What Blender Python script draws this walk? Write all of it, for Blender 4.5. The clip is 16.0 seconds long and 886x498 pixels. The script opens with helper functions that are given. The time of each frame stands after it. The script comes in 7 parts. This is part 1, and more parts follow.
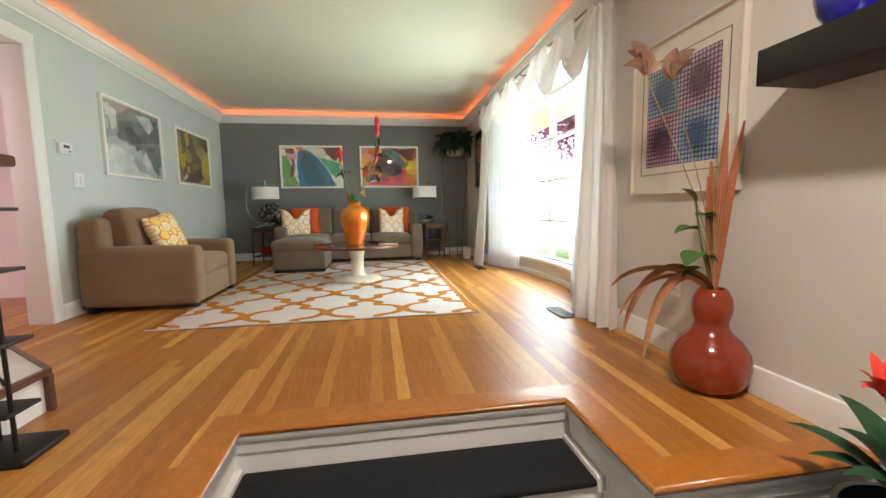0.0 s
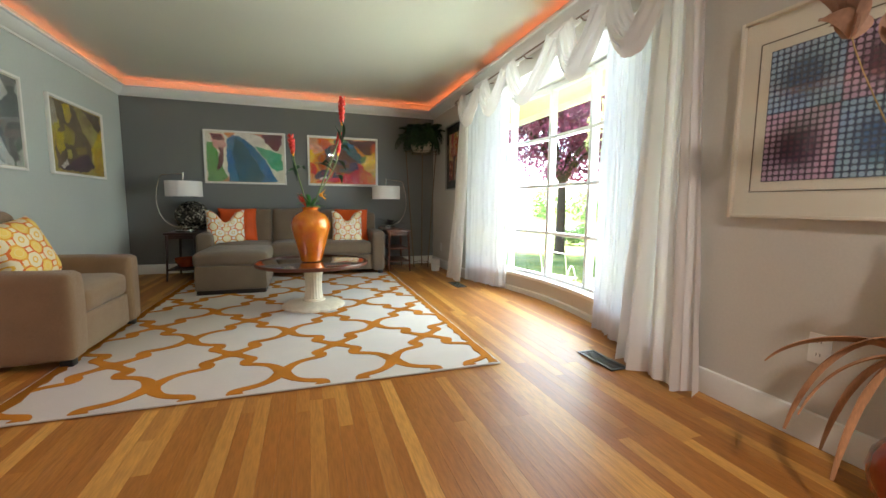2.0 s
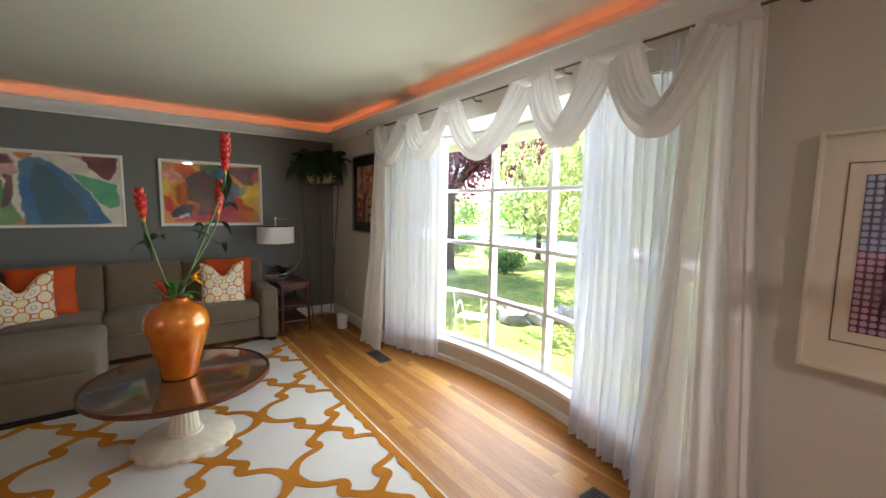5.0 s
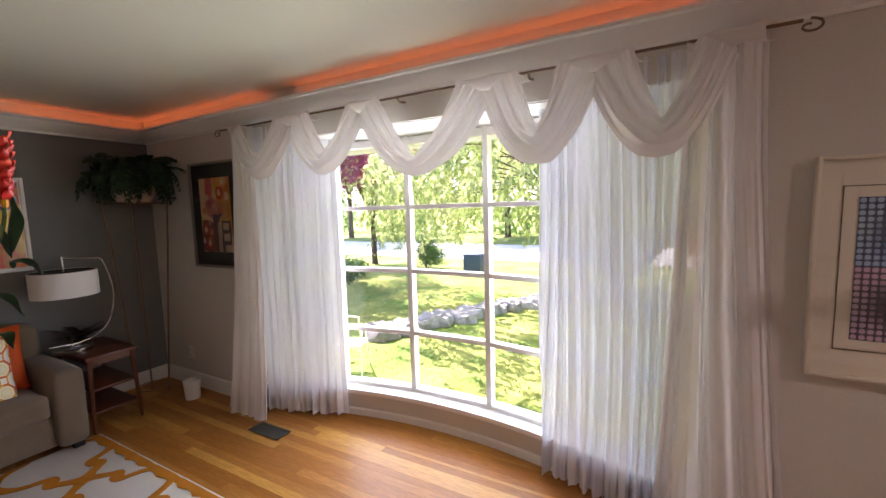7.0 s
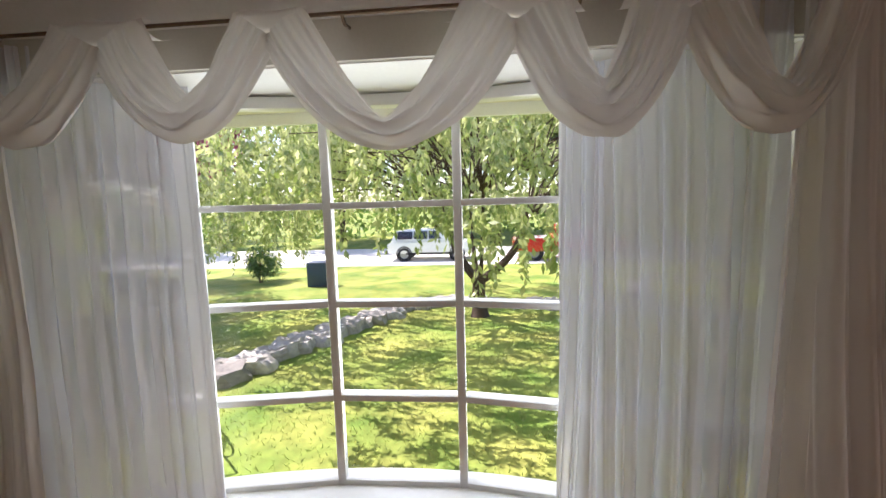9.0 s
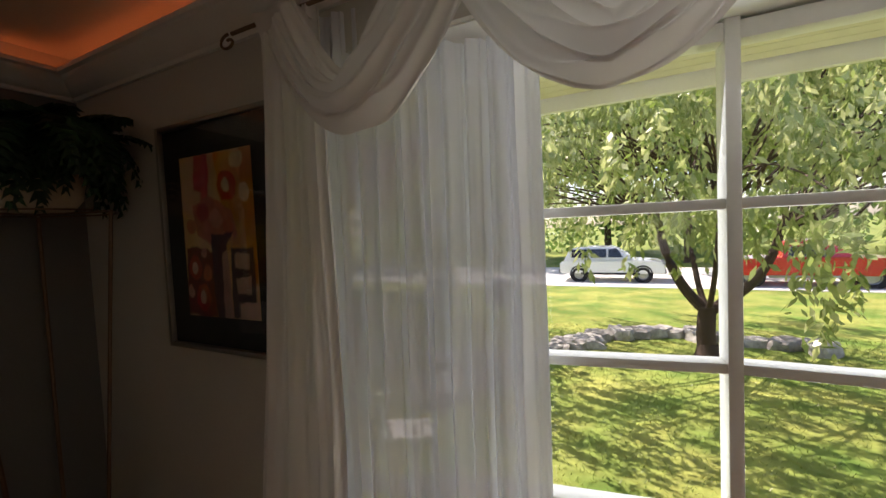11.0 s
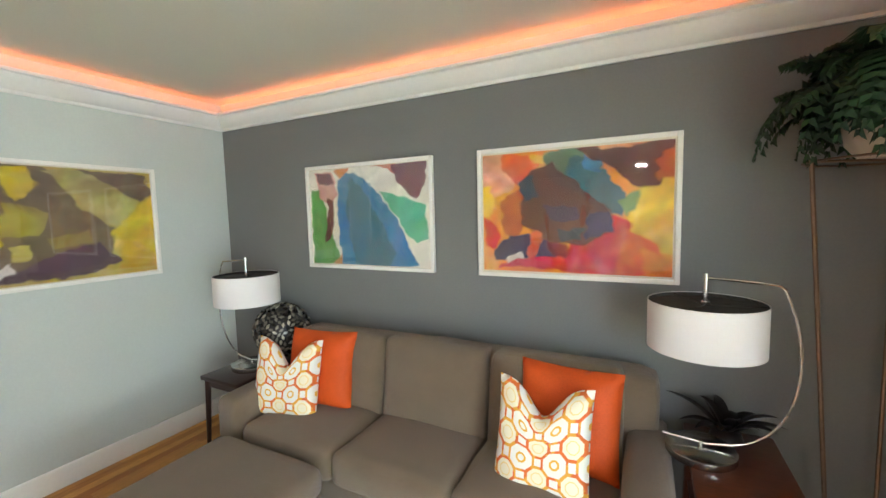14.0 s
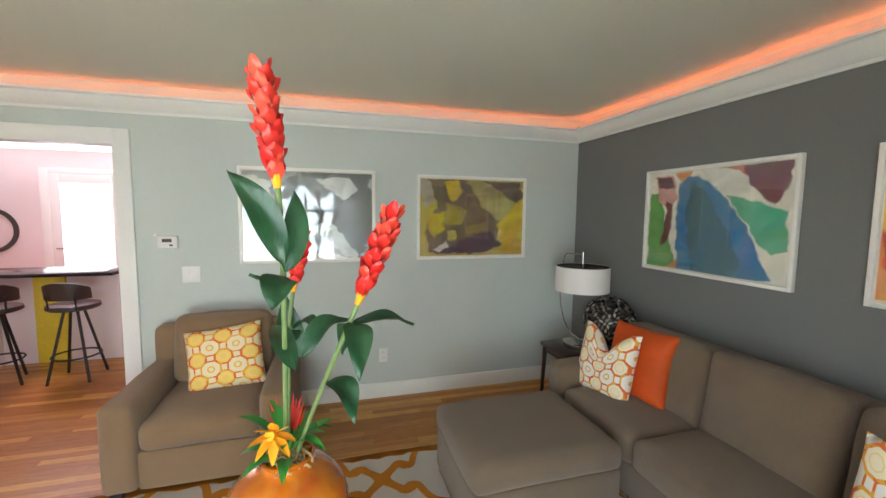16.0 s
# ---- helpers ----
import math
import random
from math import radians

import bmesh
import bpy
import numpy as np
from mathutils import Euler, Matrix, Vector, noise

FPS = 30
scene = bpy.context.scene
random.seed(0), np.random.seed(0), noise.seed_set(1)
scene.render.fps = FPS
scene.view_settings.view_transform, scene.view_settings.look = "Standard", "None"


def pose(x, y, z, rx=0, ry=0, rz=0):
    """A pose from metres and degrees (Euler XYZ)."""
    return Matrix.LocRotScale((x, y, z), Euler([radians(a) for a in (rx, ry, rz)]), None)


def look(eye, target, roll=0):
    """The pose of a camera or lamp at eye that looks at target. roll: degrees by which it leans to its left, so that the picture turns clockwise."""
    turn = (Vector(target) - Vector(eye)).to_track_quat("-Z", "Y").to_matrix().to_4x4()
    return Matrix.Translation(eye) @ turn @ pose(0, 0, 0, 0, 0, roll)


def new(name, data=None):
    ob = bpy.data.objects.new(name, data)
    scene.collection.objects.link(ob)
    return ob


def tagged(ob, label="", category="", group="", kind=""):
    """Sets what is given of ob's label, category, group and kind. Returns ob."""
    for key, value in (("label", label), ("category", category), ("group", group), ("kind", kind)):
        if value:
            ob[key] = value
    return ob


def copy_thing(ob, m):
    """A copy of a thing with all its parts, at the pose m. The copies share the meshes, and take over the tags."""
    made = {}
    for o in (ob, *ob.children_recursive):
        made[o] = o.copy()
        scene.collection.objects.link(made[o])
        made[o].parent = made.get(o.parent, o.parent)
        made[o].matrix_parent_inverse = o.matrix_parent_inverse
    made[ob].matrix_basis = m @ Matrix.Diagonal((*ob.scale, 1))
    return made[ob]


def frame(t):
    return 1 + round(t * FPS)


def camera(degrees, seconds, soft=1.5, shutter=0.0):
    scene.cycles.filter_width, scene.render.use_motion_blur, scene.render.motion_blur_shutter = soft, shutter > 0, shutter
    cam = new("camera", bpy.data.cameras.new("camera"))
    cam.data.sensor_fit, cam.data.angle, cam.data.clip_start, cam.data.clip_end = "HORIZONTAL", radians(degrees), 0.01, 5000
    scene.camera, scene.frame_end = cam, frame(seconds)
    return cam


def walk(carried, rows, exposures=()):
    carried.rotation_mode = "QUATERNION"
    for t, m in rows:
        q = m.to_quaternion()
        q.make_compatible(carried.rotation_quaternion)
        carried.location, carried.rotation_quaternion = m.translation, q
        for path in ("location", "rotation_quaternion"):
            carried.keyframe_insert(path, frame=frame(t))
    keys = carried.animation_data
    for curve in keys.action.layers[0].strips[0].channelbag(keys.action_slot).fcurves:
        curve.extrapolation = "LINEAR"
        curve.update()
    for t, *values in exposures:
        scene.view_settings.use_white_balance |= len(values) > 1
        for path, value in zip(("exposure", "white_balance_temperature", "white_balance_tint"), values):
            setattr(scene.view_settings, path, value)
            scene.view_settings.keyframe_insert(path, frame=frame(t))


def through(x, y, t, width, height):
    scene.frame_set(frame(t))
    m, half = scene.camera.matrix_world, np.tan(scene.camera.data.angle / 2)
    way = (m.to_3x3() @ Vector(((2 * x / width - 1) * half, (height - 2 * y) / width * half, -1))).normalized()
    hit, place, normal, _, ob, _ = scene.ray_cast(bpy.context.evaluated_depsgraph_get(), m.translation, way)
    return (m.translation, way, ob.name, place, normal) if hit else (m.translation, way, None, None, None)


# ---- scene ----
cam = camera(95.5, 16.0)
PATH = [
    (0, (0.439, 0.102, 0.809), (0.756, 2.066, 0.606), -0.9),
    (0.5, (0.304, 0.307, 0.819), (0.726, 2.252, 0.626), -0.2),
    (1, (0.241, 0.605, 0.834), (0.72, 2.539, 0.661), 0.5),
    (1.5, (0.194, 0.846, 0.877), (0.753, 2.758, 0.699), -0.1),
    (2, (0.172, 1.049, 0.91), (0.803, 2.935, 0.692), 0.5),
    (2.5, (0.207, 1.277, 0.991), (0.821, 3.171, 0.803), 1.1),
    (3, (0.177, 1.437, 1.073), (0.83, 3.319, 0.891), 1.3),
    (3.5, (0.128, 1.586, 1.206), (0.9, 3.419, 0.998), 1.1),
    (4, (0.103, 1.721, 1.293), (1.029, 3.479, 1.061), 1.5),
    (4.2, (0.142, 1.767, 1.308), (1.11, 3.504, 1.093), 1.7),
    (6.3, (-0.01, 2.543, 1.565), (1.551, 3.771, 1.327), -1.1),
    (6.5, (-0.007, 2.645, 1.556), (1.611, 3.8, 1.335), -1.2),
    (7, (0.002, 2.874, 1.546), (1.746, 3.832, 1.341), -1.6),
    (7.5, (0.047, 3.095, 1.539), (1.891, 3.845, 1.346), -1.5),
    (8, (0.179, 3.346, 1.527), (2.098, 3.876, 1.334), -1.1),
    (8.2, (0.26, 3.431, 1.558), (2.197, 3.882, 1.352), -1.3),
    (10.3, (1.066, 4.395, 1.507), (3.058, 4.323, 1.347), -1.4),
    (10.5, (1.107, 4.485, 1.507), (3.098, 4.618, 1.364), -1.9),
    (11, (1.05, 4.672, 1.52), (2.836, 5.57, 1.425), -2.6),
    (11.5, (1.115, 4.854, 1.561), (2.428, 6.357, 1.43), -3.5),
    (11.8, (1.063, 4.973, 1.545), (2.095, 6.685, 1.48), -4.6),
    (12, (1.148, 4.985, 1.511), (1.889, 6.843, 1.492), -3.0),
    (12.5, (1.144, 5.065, 1.531), (1.423, 7.044, 1.475), -2.4),
    (13, (1.092, 5.075, 1.515), (0.915, 7.065, 1.427), -1.8),
    (13.5, (1.029, 5.027, 1.512), (0.476, 6.943, 1.366), -1.5),
    (14, (1.014, 4.943, 1.512), (0.114, 6.72, 1.337), -1.4),
    (14.5, (1.074, 4.844, 1.523), (-0.163, 6.404, 1.335), -1.5),
    (15, (1.191, 4.799, 1.564), (-0.357, 6.051, 1.374), -1.5),
    (15.5, (1.241, 4.808, 1.544), (-0.531, 5.72, 1.377), -0.3),
    (16, (1.315, 4.814, 1.54), (-0.599, 5.366, 1.363), 0.6),
]
# stops by which the carried camera brightens and darkens its picture
EXPOSURE = [(0, 3.6, 6050, 11), (1.5, 3.35, 5980, 10), (3, 3.08, 5980, 10), (4.2, 2.95, 6000, 12), (6.5, 2.55, 6150, 30), (8.2, 2.12, 6350, 33), (9.4, 1.15, 6450, 22), (10.3, 0.75, 6800, 22), (10.8, 0.8, 6800, 22), (11.3, 1.8, 6950, 30), (11.8, 3.05, 7000, 44), (12.5, 3.9, 6650, 34), (13, 4.25, 6150, 18), (14, 4.2, 5800, 14), (15, 3.8, 5850, 16), (16, 3.55, 5900, 16)]
walk(cam, [(t, look(eye, target, roll)) for t, eye, target, roll in PATH], EXPOSURE)

# ---- world, sun, large lights ----
W = bpy.data.worlds.new("sky")
scene.world = W
W.use_nodes = True
sky = W.node_tree.nodes.new("ShaderNodeTexSky")
sky.sky_type, sky.sun_disc = "NISHITA", False
SUN_DIR = Vector((0.34, 0.52, 0.88)).normalized()
sky.sun_elevation = math.asin(SUN_DIR.z)
sky.sun_rotation = math.atan2(SUN_DIR.x, SUN_DIR.y)
W.node_tree.nodes["Background"].inputs[1].default_value = 0.13
W.node_tree.links.new(sky.outputs[0], W.node_tree.nodes["Background"].inputs[0])


def lamp(name, kind, energy, m, color=(1, 1, 1), size=1.0, size_y=None):
    d = bpy.data.lights.new(name, kind)
    d.energy, d.color = energy, color
    if kind == "AREA":
        d.size = size
        if size_y:
            d.shape, d.size_y = "RECTANGLE", size_y
    ob = new(name, d)
    ob.matrix_world = m
    return ob


sun = lamp("sun", "SUN", 4.3, look(SUN_DIR * 30, (0, 0, 0)), (1, 0.95, 0.86))
sun.data.angle = radians(0.5)

XL, XR, YB, Y0, ZC = -1.96, 2.01, 7.045, -1.7, 2.385
LOW = -0.57                     # the entry's floor
# daylight that the bow window lets in
lamp("window_daylight", "AREA", 9.0, look((2.56, 4.16, 1.16), (0.0, 4.16, 0.5)), (0.84, 0.94, 1.0), 2.3, 1.7)
# sunlight that the lawn throws up through the window
lamp("lawn_daylight", "AREA", 3.6, look((2.56, 4.16, 0.55), (0.6, 4.16, 2.2)), (0.92, 1.0, 0.72), 2.3, 0.6)
# orange strips that lie in the cove behind the crown moulding
ORANGE = (1.0, 0.20, 0.055)
lamp("cove_strip", "AREA", 0.20, Matrix.Translation(((XL + XR) / 2, YB - 0.035, 2.30)) @ pose(0, 0, 0, 180, 0, 0), ORANGE, XR - XL - 0.1, 0.012)
lamp("cove_strip", "AREA", 0.25, Matrix.Translation((XL + 0.035, 3.6, 2.30)) @ pose(0, 0, 0, 180, 0, 90), ORANGE, 6.6, 0.012)
lamp("cove_strip", "AREA", 0.085, Matrix.Translation((XR - 0.035, 6.15, 2.30)) @ pose(0, 0, 0, 180, 0, 90), ORANGE, 1.6, 0.012)
lamp("cove_strip", "AREA", 0.22, Matrix.Translation((XR - 0.035, 2.75, 2.30)) @ pose(0, 0, 0, 180, 0, 90), ORANGE, 4.6, 0.012)
# downlight of the entry
lamp("entry_downlight", "AREA", 5.2, Matrix.Translation((0.9, 0.2, 2.365)), (1, 0.85, 0.72), 0.16)
# added pink fill that brightens the kitchen; it has no fitting
lamp("kitchen_pink_fill", "AREA", 3.6, Matrix.Translation((-3.8, 2.0, 2.365)), (1, 0.66, 0.68), 0.5)
# daylight of the kitchen's back door, from a lamp just inside it
lamp("kitchen_door_daylight", "AREA", 1.1, look((-5.35, 1.6, 1.2), (-3, 1.9, 0.9)), (1, 0.97, 0.98), 0.8, 1.6)


# ---- helpers ----
def lin(h):
    """Linear colour from a hex string."""
    v = [int(h[i:i + 2], 16) / 255 for i in (0, 2, 4)]
    return tuple(c / 12.92 if c <= 0.04045 else ((c + 0.055) / 1.055) ** 2.4 for c in v)


def mat(name, color, rough=0.6, metal=0.0, grain=(60, 0.15), blotch=(3, 0.1), bump=(200, 0.1), coat=0.0, rand=0.0, stretch=(1, 1, 1), color2=None, trans=0.0, spec=0.5, island=0.0, coords="Object"):
    """A surface with variation at two scales, fine relief and, where asked, a second colour or random shade for each object."""
    m = bpy.data.materials.new(name)
    m.use_nodes = True
    N, L = m.node_tree.nodes, m.node_tree.links
    b = N["Principled BSDF"]
    tc, mp = N.new("ShaderNodeTexCoord"), N.new("ShaderNodeMapping")
    mp.inputs["Scale"].default_value = stretch
    L.new(tc.outputs[coords], mp.inputs[0])

    def noisy(scale, detail=4):
        n = N.new("ShaderNodeTexNoise")
        n.inputs["Scale"].default_value, n.inputs["Detail"].default_value = scale, detail
        L.new(mp.outputs[0], n.inputs["Vector"])
        return n.outputs["Fac"]

    def mul(sock, fac_sock, lo, hi):
        r = N.new("ShaderNodeMapRange")
        r.inputs[1].default_value, r.inputs[2].default_value = 0.25, 0.75
        r.inputs[3].default_value, r.inputs[4].default_value = lo, hi
        L.new(fac_sock, r.inputs[0])
        x = N.new("ShaderNodeMix")
        x.data_type, x.blend_type = "RGBA", "MULTIPLY"
        x.inputs[0].default_value = 1
        L.new(sock, x.inputs[6])
        L.new(r.outputs[0], x.inputs[7])
        return x.outputs[2]

    rgb = N.new("ShaderNodeRGB")
    rgb.outputs[0].default_value = (*color, 1)
    c = rgb.outputs[0]
    if color2:
        x = N.new("ShaderNodeMix")
        x.data_type = "RGBA"
        x.inputs[7].default_value = (*color2, 1)
        L.new(c, x.inputs[6])
        if rand:
            o = N.new("ShaderNodeObjectInfo")
            pw = N.new("ShaderNodeMath")
            pw.operation = "POWER"
            pw.inputs[1].default_value = 2.8
            L.new(o.outputs["Random"], pw.inputs[0])
            L.new(pw.outputs[0], x.inputs[0])
        elif island:
            o = N.new("ShaderNodeNewGeometry")
            pw = N.new("ShaderNodeMath")
            pw.operation = "POWER"
            pw.inputs[1].default_value = 2.2
            L.new(o.outputs["Random Per Island"], pw.inputs[0])
            L.new(pw.outputs[0], x.inputs[0])
        else:
            r = N.new("ShaderNodeMapRange")
            r.inputs[1].default_value, r.inputs[2].default_value = 0.35, 0.65
            L.new(noisy(blotch[0] * 2.3), r.inputs[0])
            L.new(r.outputs[0], x.inputs[0])
        c = x.outputs[2]
    if grain[1]:
        c = mul(c, noisy(grain[0], 6), 1 - grain[1], 1 + grain[1])
    if blotch[1]:
        c = mul(c, noisy(blotch[0], 3), 1 - blotch[1], 1 + blotch[1])
    L.new(c, b.inputs["Base Color"])
    if blotch[1] and rough > 0.05:
        r = N.new("ShaderNodeMapRange")
        r.inputs[3].default_value, r.inputs[4].default_value = rough * 0.85, min(1, rough * 1.15)
        L.new(noisy(blotch[0] * 4), r.inputs[0])
        L.new(r.outputs[0], b.inputs["Roughness"])
    else:
        b.inputs["Roughness"].default_value = rough
    if bump[1]:
        n = N.new("ShaderNodeBump")
        n.inputs["Strength"].default_value, n.inputs["Distance"].default_value = bump[1], 0.004
        L.new(noisy(bump[0]), n.inputs["Height"])
        L.new(n.outputs[0], b.inputs["Normal"])
    b.inputs["Metallic"].default_value = metal
    b.inputs["Coat Weight"].default_value = coat
    b.inputs["Coat Roughness"].default_value = 0.08
    b.inputs["Transmission Weight"].default_value = trans
    b.inputs["Specular IOR Level"].default_value = spec
    return m


def glass_mat(name, tint=(1, 1, 1), boost=1.0):
    """A thin clear pane: light goes straight through, and the surface mirrors by Fresnel."""
    m = bpy.data.materials.new(name)
    m.use_nodes = True
    N, L = m.node_tree.nodes, m.node_tree.links
    N.remove(N["Principled BSDF"])
    t, g, x, f = N.new("ShaderNodeBsdfTransparent"), N.new("ShaderNodeBsdfGlossy"), N.new("ShaderNodeMixShader"), N.new("ShaderNodeLayerWeight")
    pw, ma = N.new("ShaderNodeMath"), N.new("ShaderNodeMath")
    pw.operation, ma.operation = "POWER", "MULTIPLY_ADD"
    pw.inputs[1].default_value, ma.inputs[1].default_value, ma.inputs[2].default_value = 4.5, 0.45, 0.022 * boost
    f.inputs[0].default_value = 0.5
    t.inputs[0].default_value = (*tint, 1)
    g.inputs["Roughness"].default_value = 0.01
    L.new(f.outputs["Facing"], pw.inputs[0])
    L.new(pw.outputs[0], ma.inputs[0])
    L.new(ma.outputs[0], x.inputs[0])
    L.new(t.outputs[0], x.inputs[1])
    L.new(g.outputs[0], x.inputs[2])
    L.new(x.outputs[0], N["Material Output"].inputs[0])
    return m


def sheer_mat(name, color, open_=0.35, through=0.45, scale=900):
    """Thin woven cloth: part of the light passes the weave, part is scattered through, part comes back."""
    m = bpy.data.materials.new(name)
    m.use_nodes = True
    N, L = m.node_tree.nodes, m.node_tree.links
    N.remove(N["Principled BSDF"])
    tc, nz = N.new("ShaderNodeTexCoord"), N.new("ShaderNodeTexNoise")
    nz.inputs["Scale"].default_value = 14
    L.new(tc.outputs["Object"], nz.inputs["Vector"])
    r = N.new("ShaderNodeMapRange")
    r.inputs[3].default_value, r.inputs[4].default_value = open_ * 0.7, open_ * 1.3
    L.new(nz.outputs["Fac"], r.inputs[0])
    d, tl, tp = N.new("ShaderNodeBsdfDiffuse"), N.new("ShaderNodeBsdfTranslucent"), N.new("ShaderNodeBsdfTransparent")
    d.inputs[0].default_value = tl.inputs[0].default_value = (*color, 1)
    a, b = N.new("ShaderNodeMixShader"), N.new("ShaderNodeMixShader")
    a.inputs[0].default_value = through
    L.new(d.outputs[0], a.inputs[1])
    L.new(tl.outputs[0], a.inputs[2])
    L.new(r.outputs[0], b.inputs[0])
    L.new(a.outputs[0], b.inputs[1])
    L.new(tp.outputs[0], b.inputs[2])
    L.new(b.outputs[0], N["Material Output"].inputs[0])
    return m


def leaf_mat(name, c1, c2):
    """Thin leaves that shine through where the sun is behind them."""
    m = bpy.data.materials.new(name)
    m.use_nodes = True
    N, L = m.node_tree.nodes, m.node_tree.links
    N.remove(N["Principled BSDF"])
    g, x, nz, tc = N.new("ShaderNodeNewGeometry"), N.new("ShaderNodeMix"), N.new("ShaderNodeTexNoise"), N.new("ShaderNodeTexCoord")
    x.data_type = "RGBA"
    x.inputs[6].default_value, x.inputs[7].default_value = (*c1, 1), (*c2, 1)
    nz.inputs["Scale"].default_value = 0.7
    L.new(tc.outputs["Object"], nz.inputs["Vector"])
    ad = N.new("ShaderNodeMath")
    ad.operation = "MULTIPLY"
    L.new(g.outputs["Random Per Island"], ad.inputs[0])
    mr = N.new("ShaderNodeMapRange")
    mr.inputs[1].default_value, mr.inputs[2].default_value, mr.inputs[3].default_value, mr.inputs[4].default_value = 0.3, 0.7, 0.4, 1.4
    L.new(nz.outputs["Fac"], mr.inputs[0])
    L.new(mr.outputs[0], ad.inputs[1])
    L.new(ad.outputs[0], x.inputs[0])
    d, t, s, b, gl = N.new("ShaderNodeBsdfDiffuse"), N.new("ShaderNodeBsdfTranslucent"), N.new("ShaderNodeMixShader"), N.new("ShaderNodeMixShader"), N.new("ShaderNodeBsdfGlossy")
    L.new(x.outputs[2], d.inputs[0])
    L.new(x.outputs[2], t.inputs[0])
    s.inputs[0].default_value, b.inputs[0].default_value = 0.5, 0.05
    gl.inputs["Roughness"].default_value = 0.4
    L.new(d.outputs[0], s.inputs[1])
    L.new(t.outputs[0], s.inputs[2])
    L.new(s.outputs[0], b.inputs[1])
    L.new(gl.outputs[0], b.inputs[2])
    L.new(b.outputs[0], N["Material Output"].inputs[0])
    return m


def glow_mat(name, color, strength):
    m = bpy.data.materials.new(name)
    m.use_nodes = True
    b = m.node_tree.nodes["Principled BSDF"]
    b.inputs["Base Color"].default_value = (*color, 1)
    b.inputs["Emission Color"].default_value = (*color, 1)
    b.inputs["Emission Strength"].default_value = strength
    return m


def paint_mat(name, rough=0.55):
    """Paint on paper, its colours held by the mesh."""
    m = bpy.data.materials.new(name)
    m.use_nodes = True
    N, L = m.node_tree.nodes, m.node_tree.links
    a = N.new("ShaderNodeAttribute")
    a.attribute_name = "paint"
    tc, hs = N.new("ShaderNodeTexCoord"), N.new("ShaderNodeHueSaturation")
    for sock, scale, lo, hi in (("Hue", 5, 0.475, 0.525), ("Value", 6, 0.84, 1.14), ("Saturation", 4, 0.85, 1.2)):
        n, r = N.new("ShaderNodeTexNoise"), N.new("ShaderNodeMapRange")
        n.inputs["Scale"].default_value, n.inputs["Detail"].default_value, n.inputs["Distortion"].default_value = scale, 4, 1.2
        r.inputs[1].default_value, r.inputs[2].default_value, r.inputs[3].default_value, r.inputs[4].default_value = 0.3, 0.7, lo, hi
        L.new(tc.outputs["Object"], n.inputs["Vector"])
        L.new(n.outputs["Fac"], r.inputs[0])
        L.new(r.outputs[0], hs.inputs[sock])
    L.new(a.outputs["Color"], hs.inputs["Color"])
    L.new(hs.outputs[0], N["Principled BSDF"].inputs["Base Color"])
    # the glass over the picture
    N["Principled BSDF"].inputs["Coat Weight"].default_value, N["Principled BSDF"].inputs["Coat Roughness"].default_value = 1.0, 0.03
    N["Principled BSDF"].inputs["Roughness"].default_value = rough
    return m


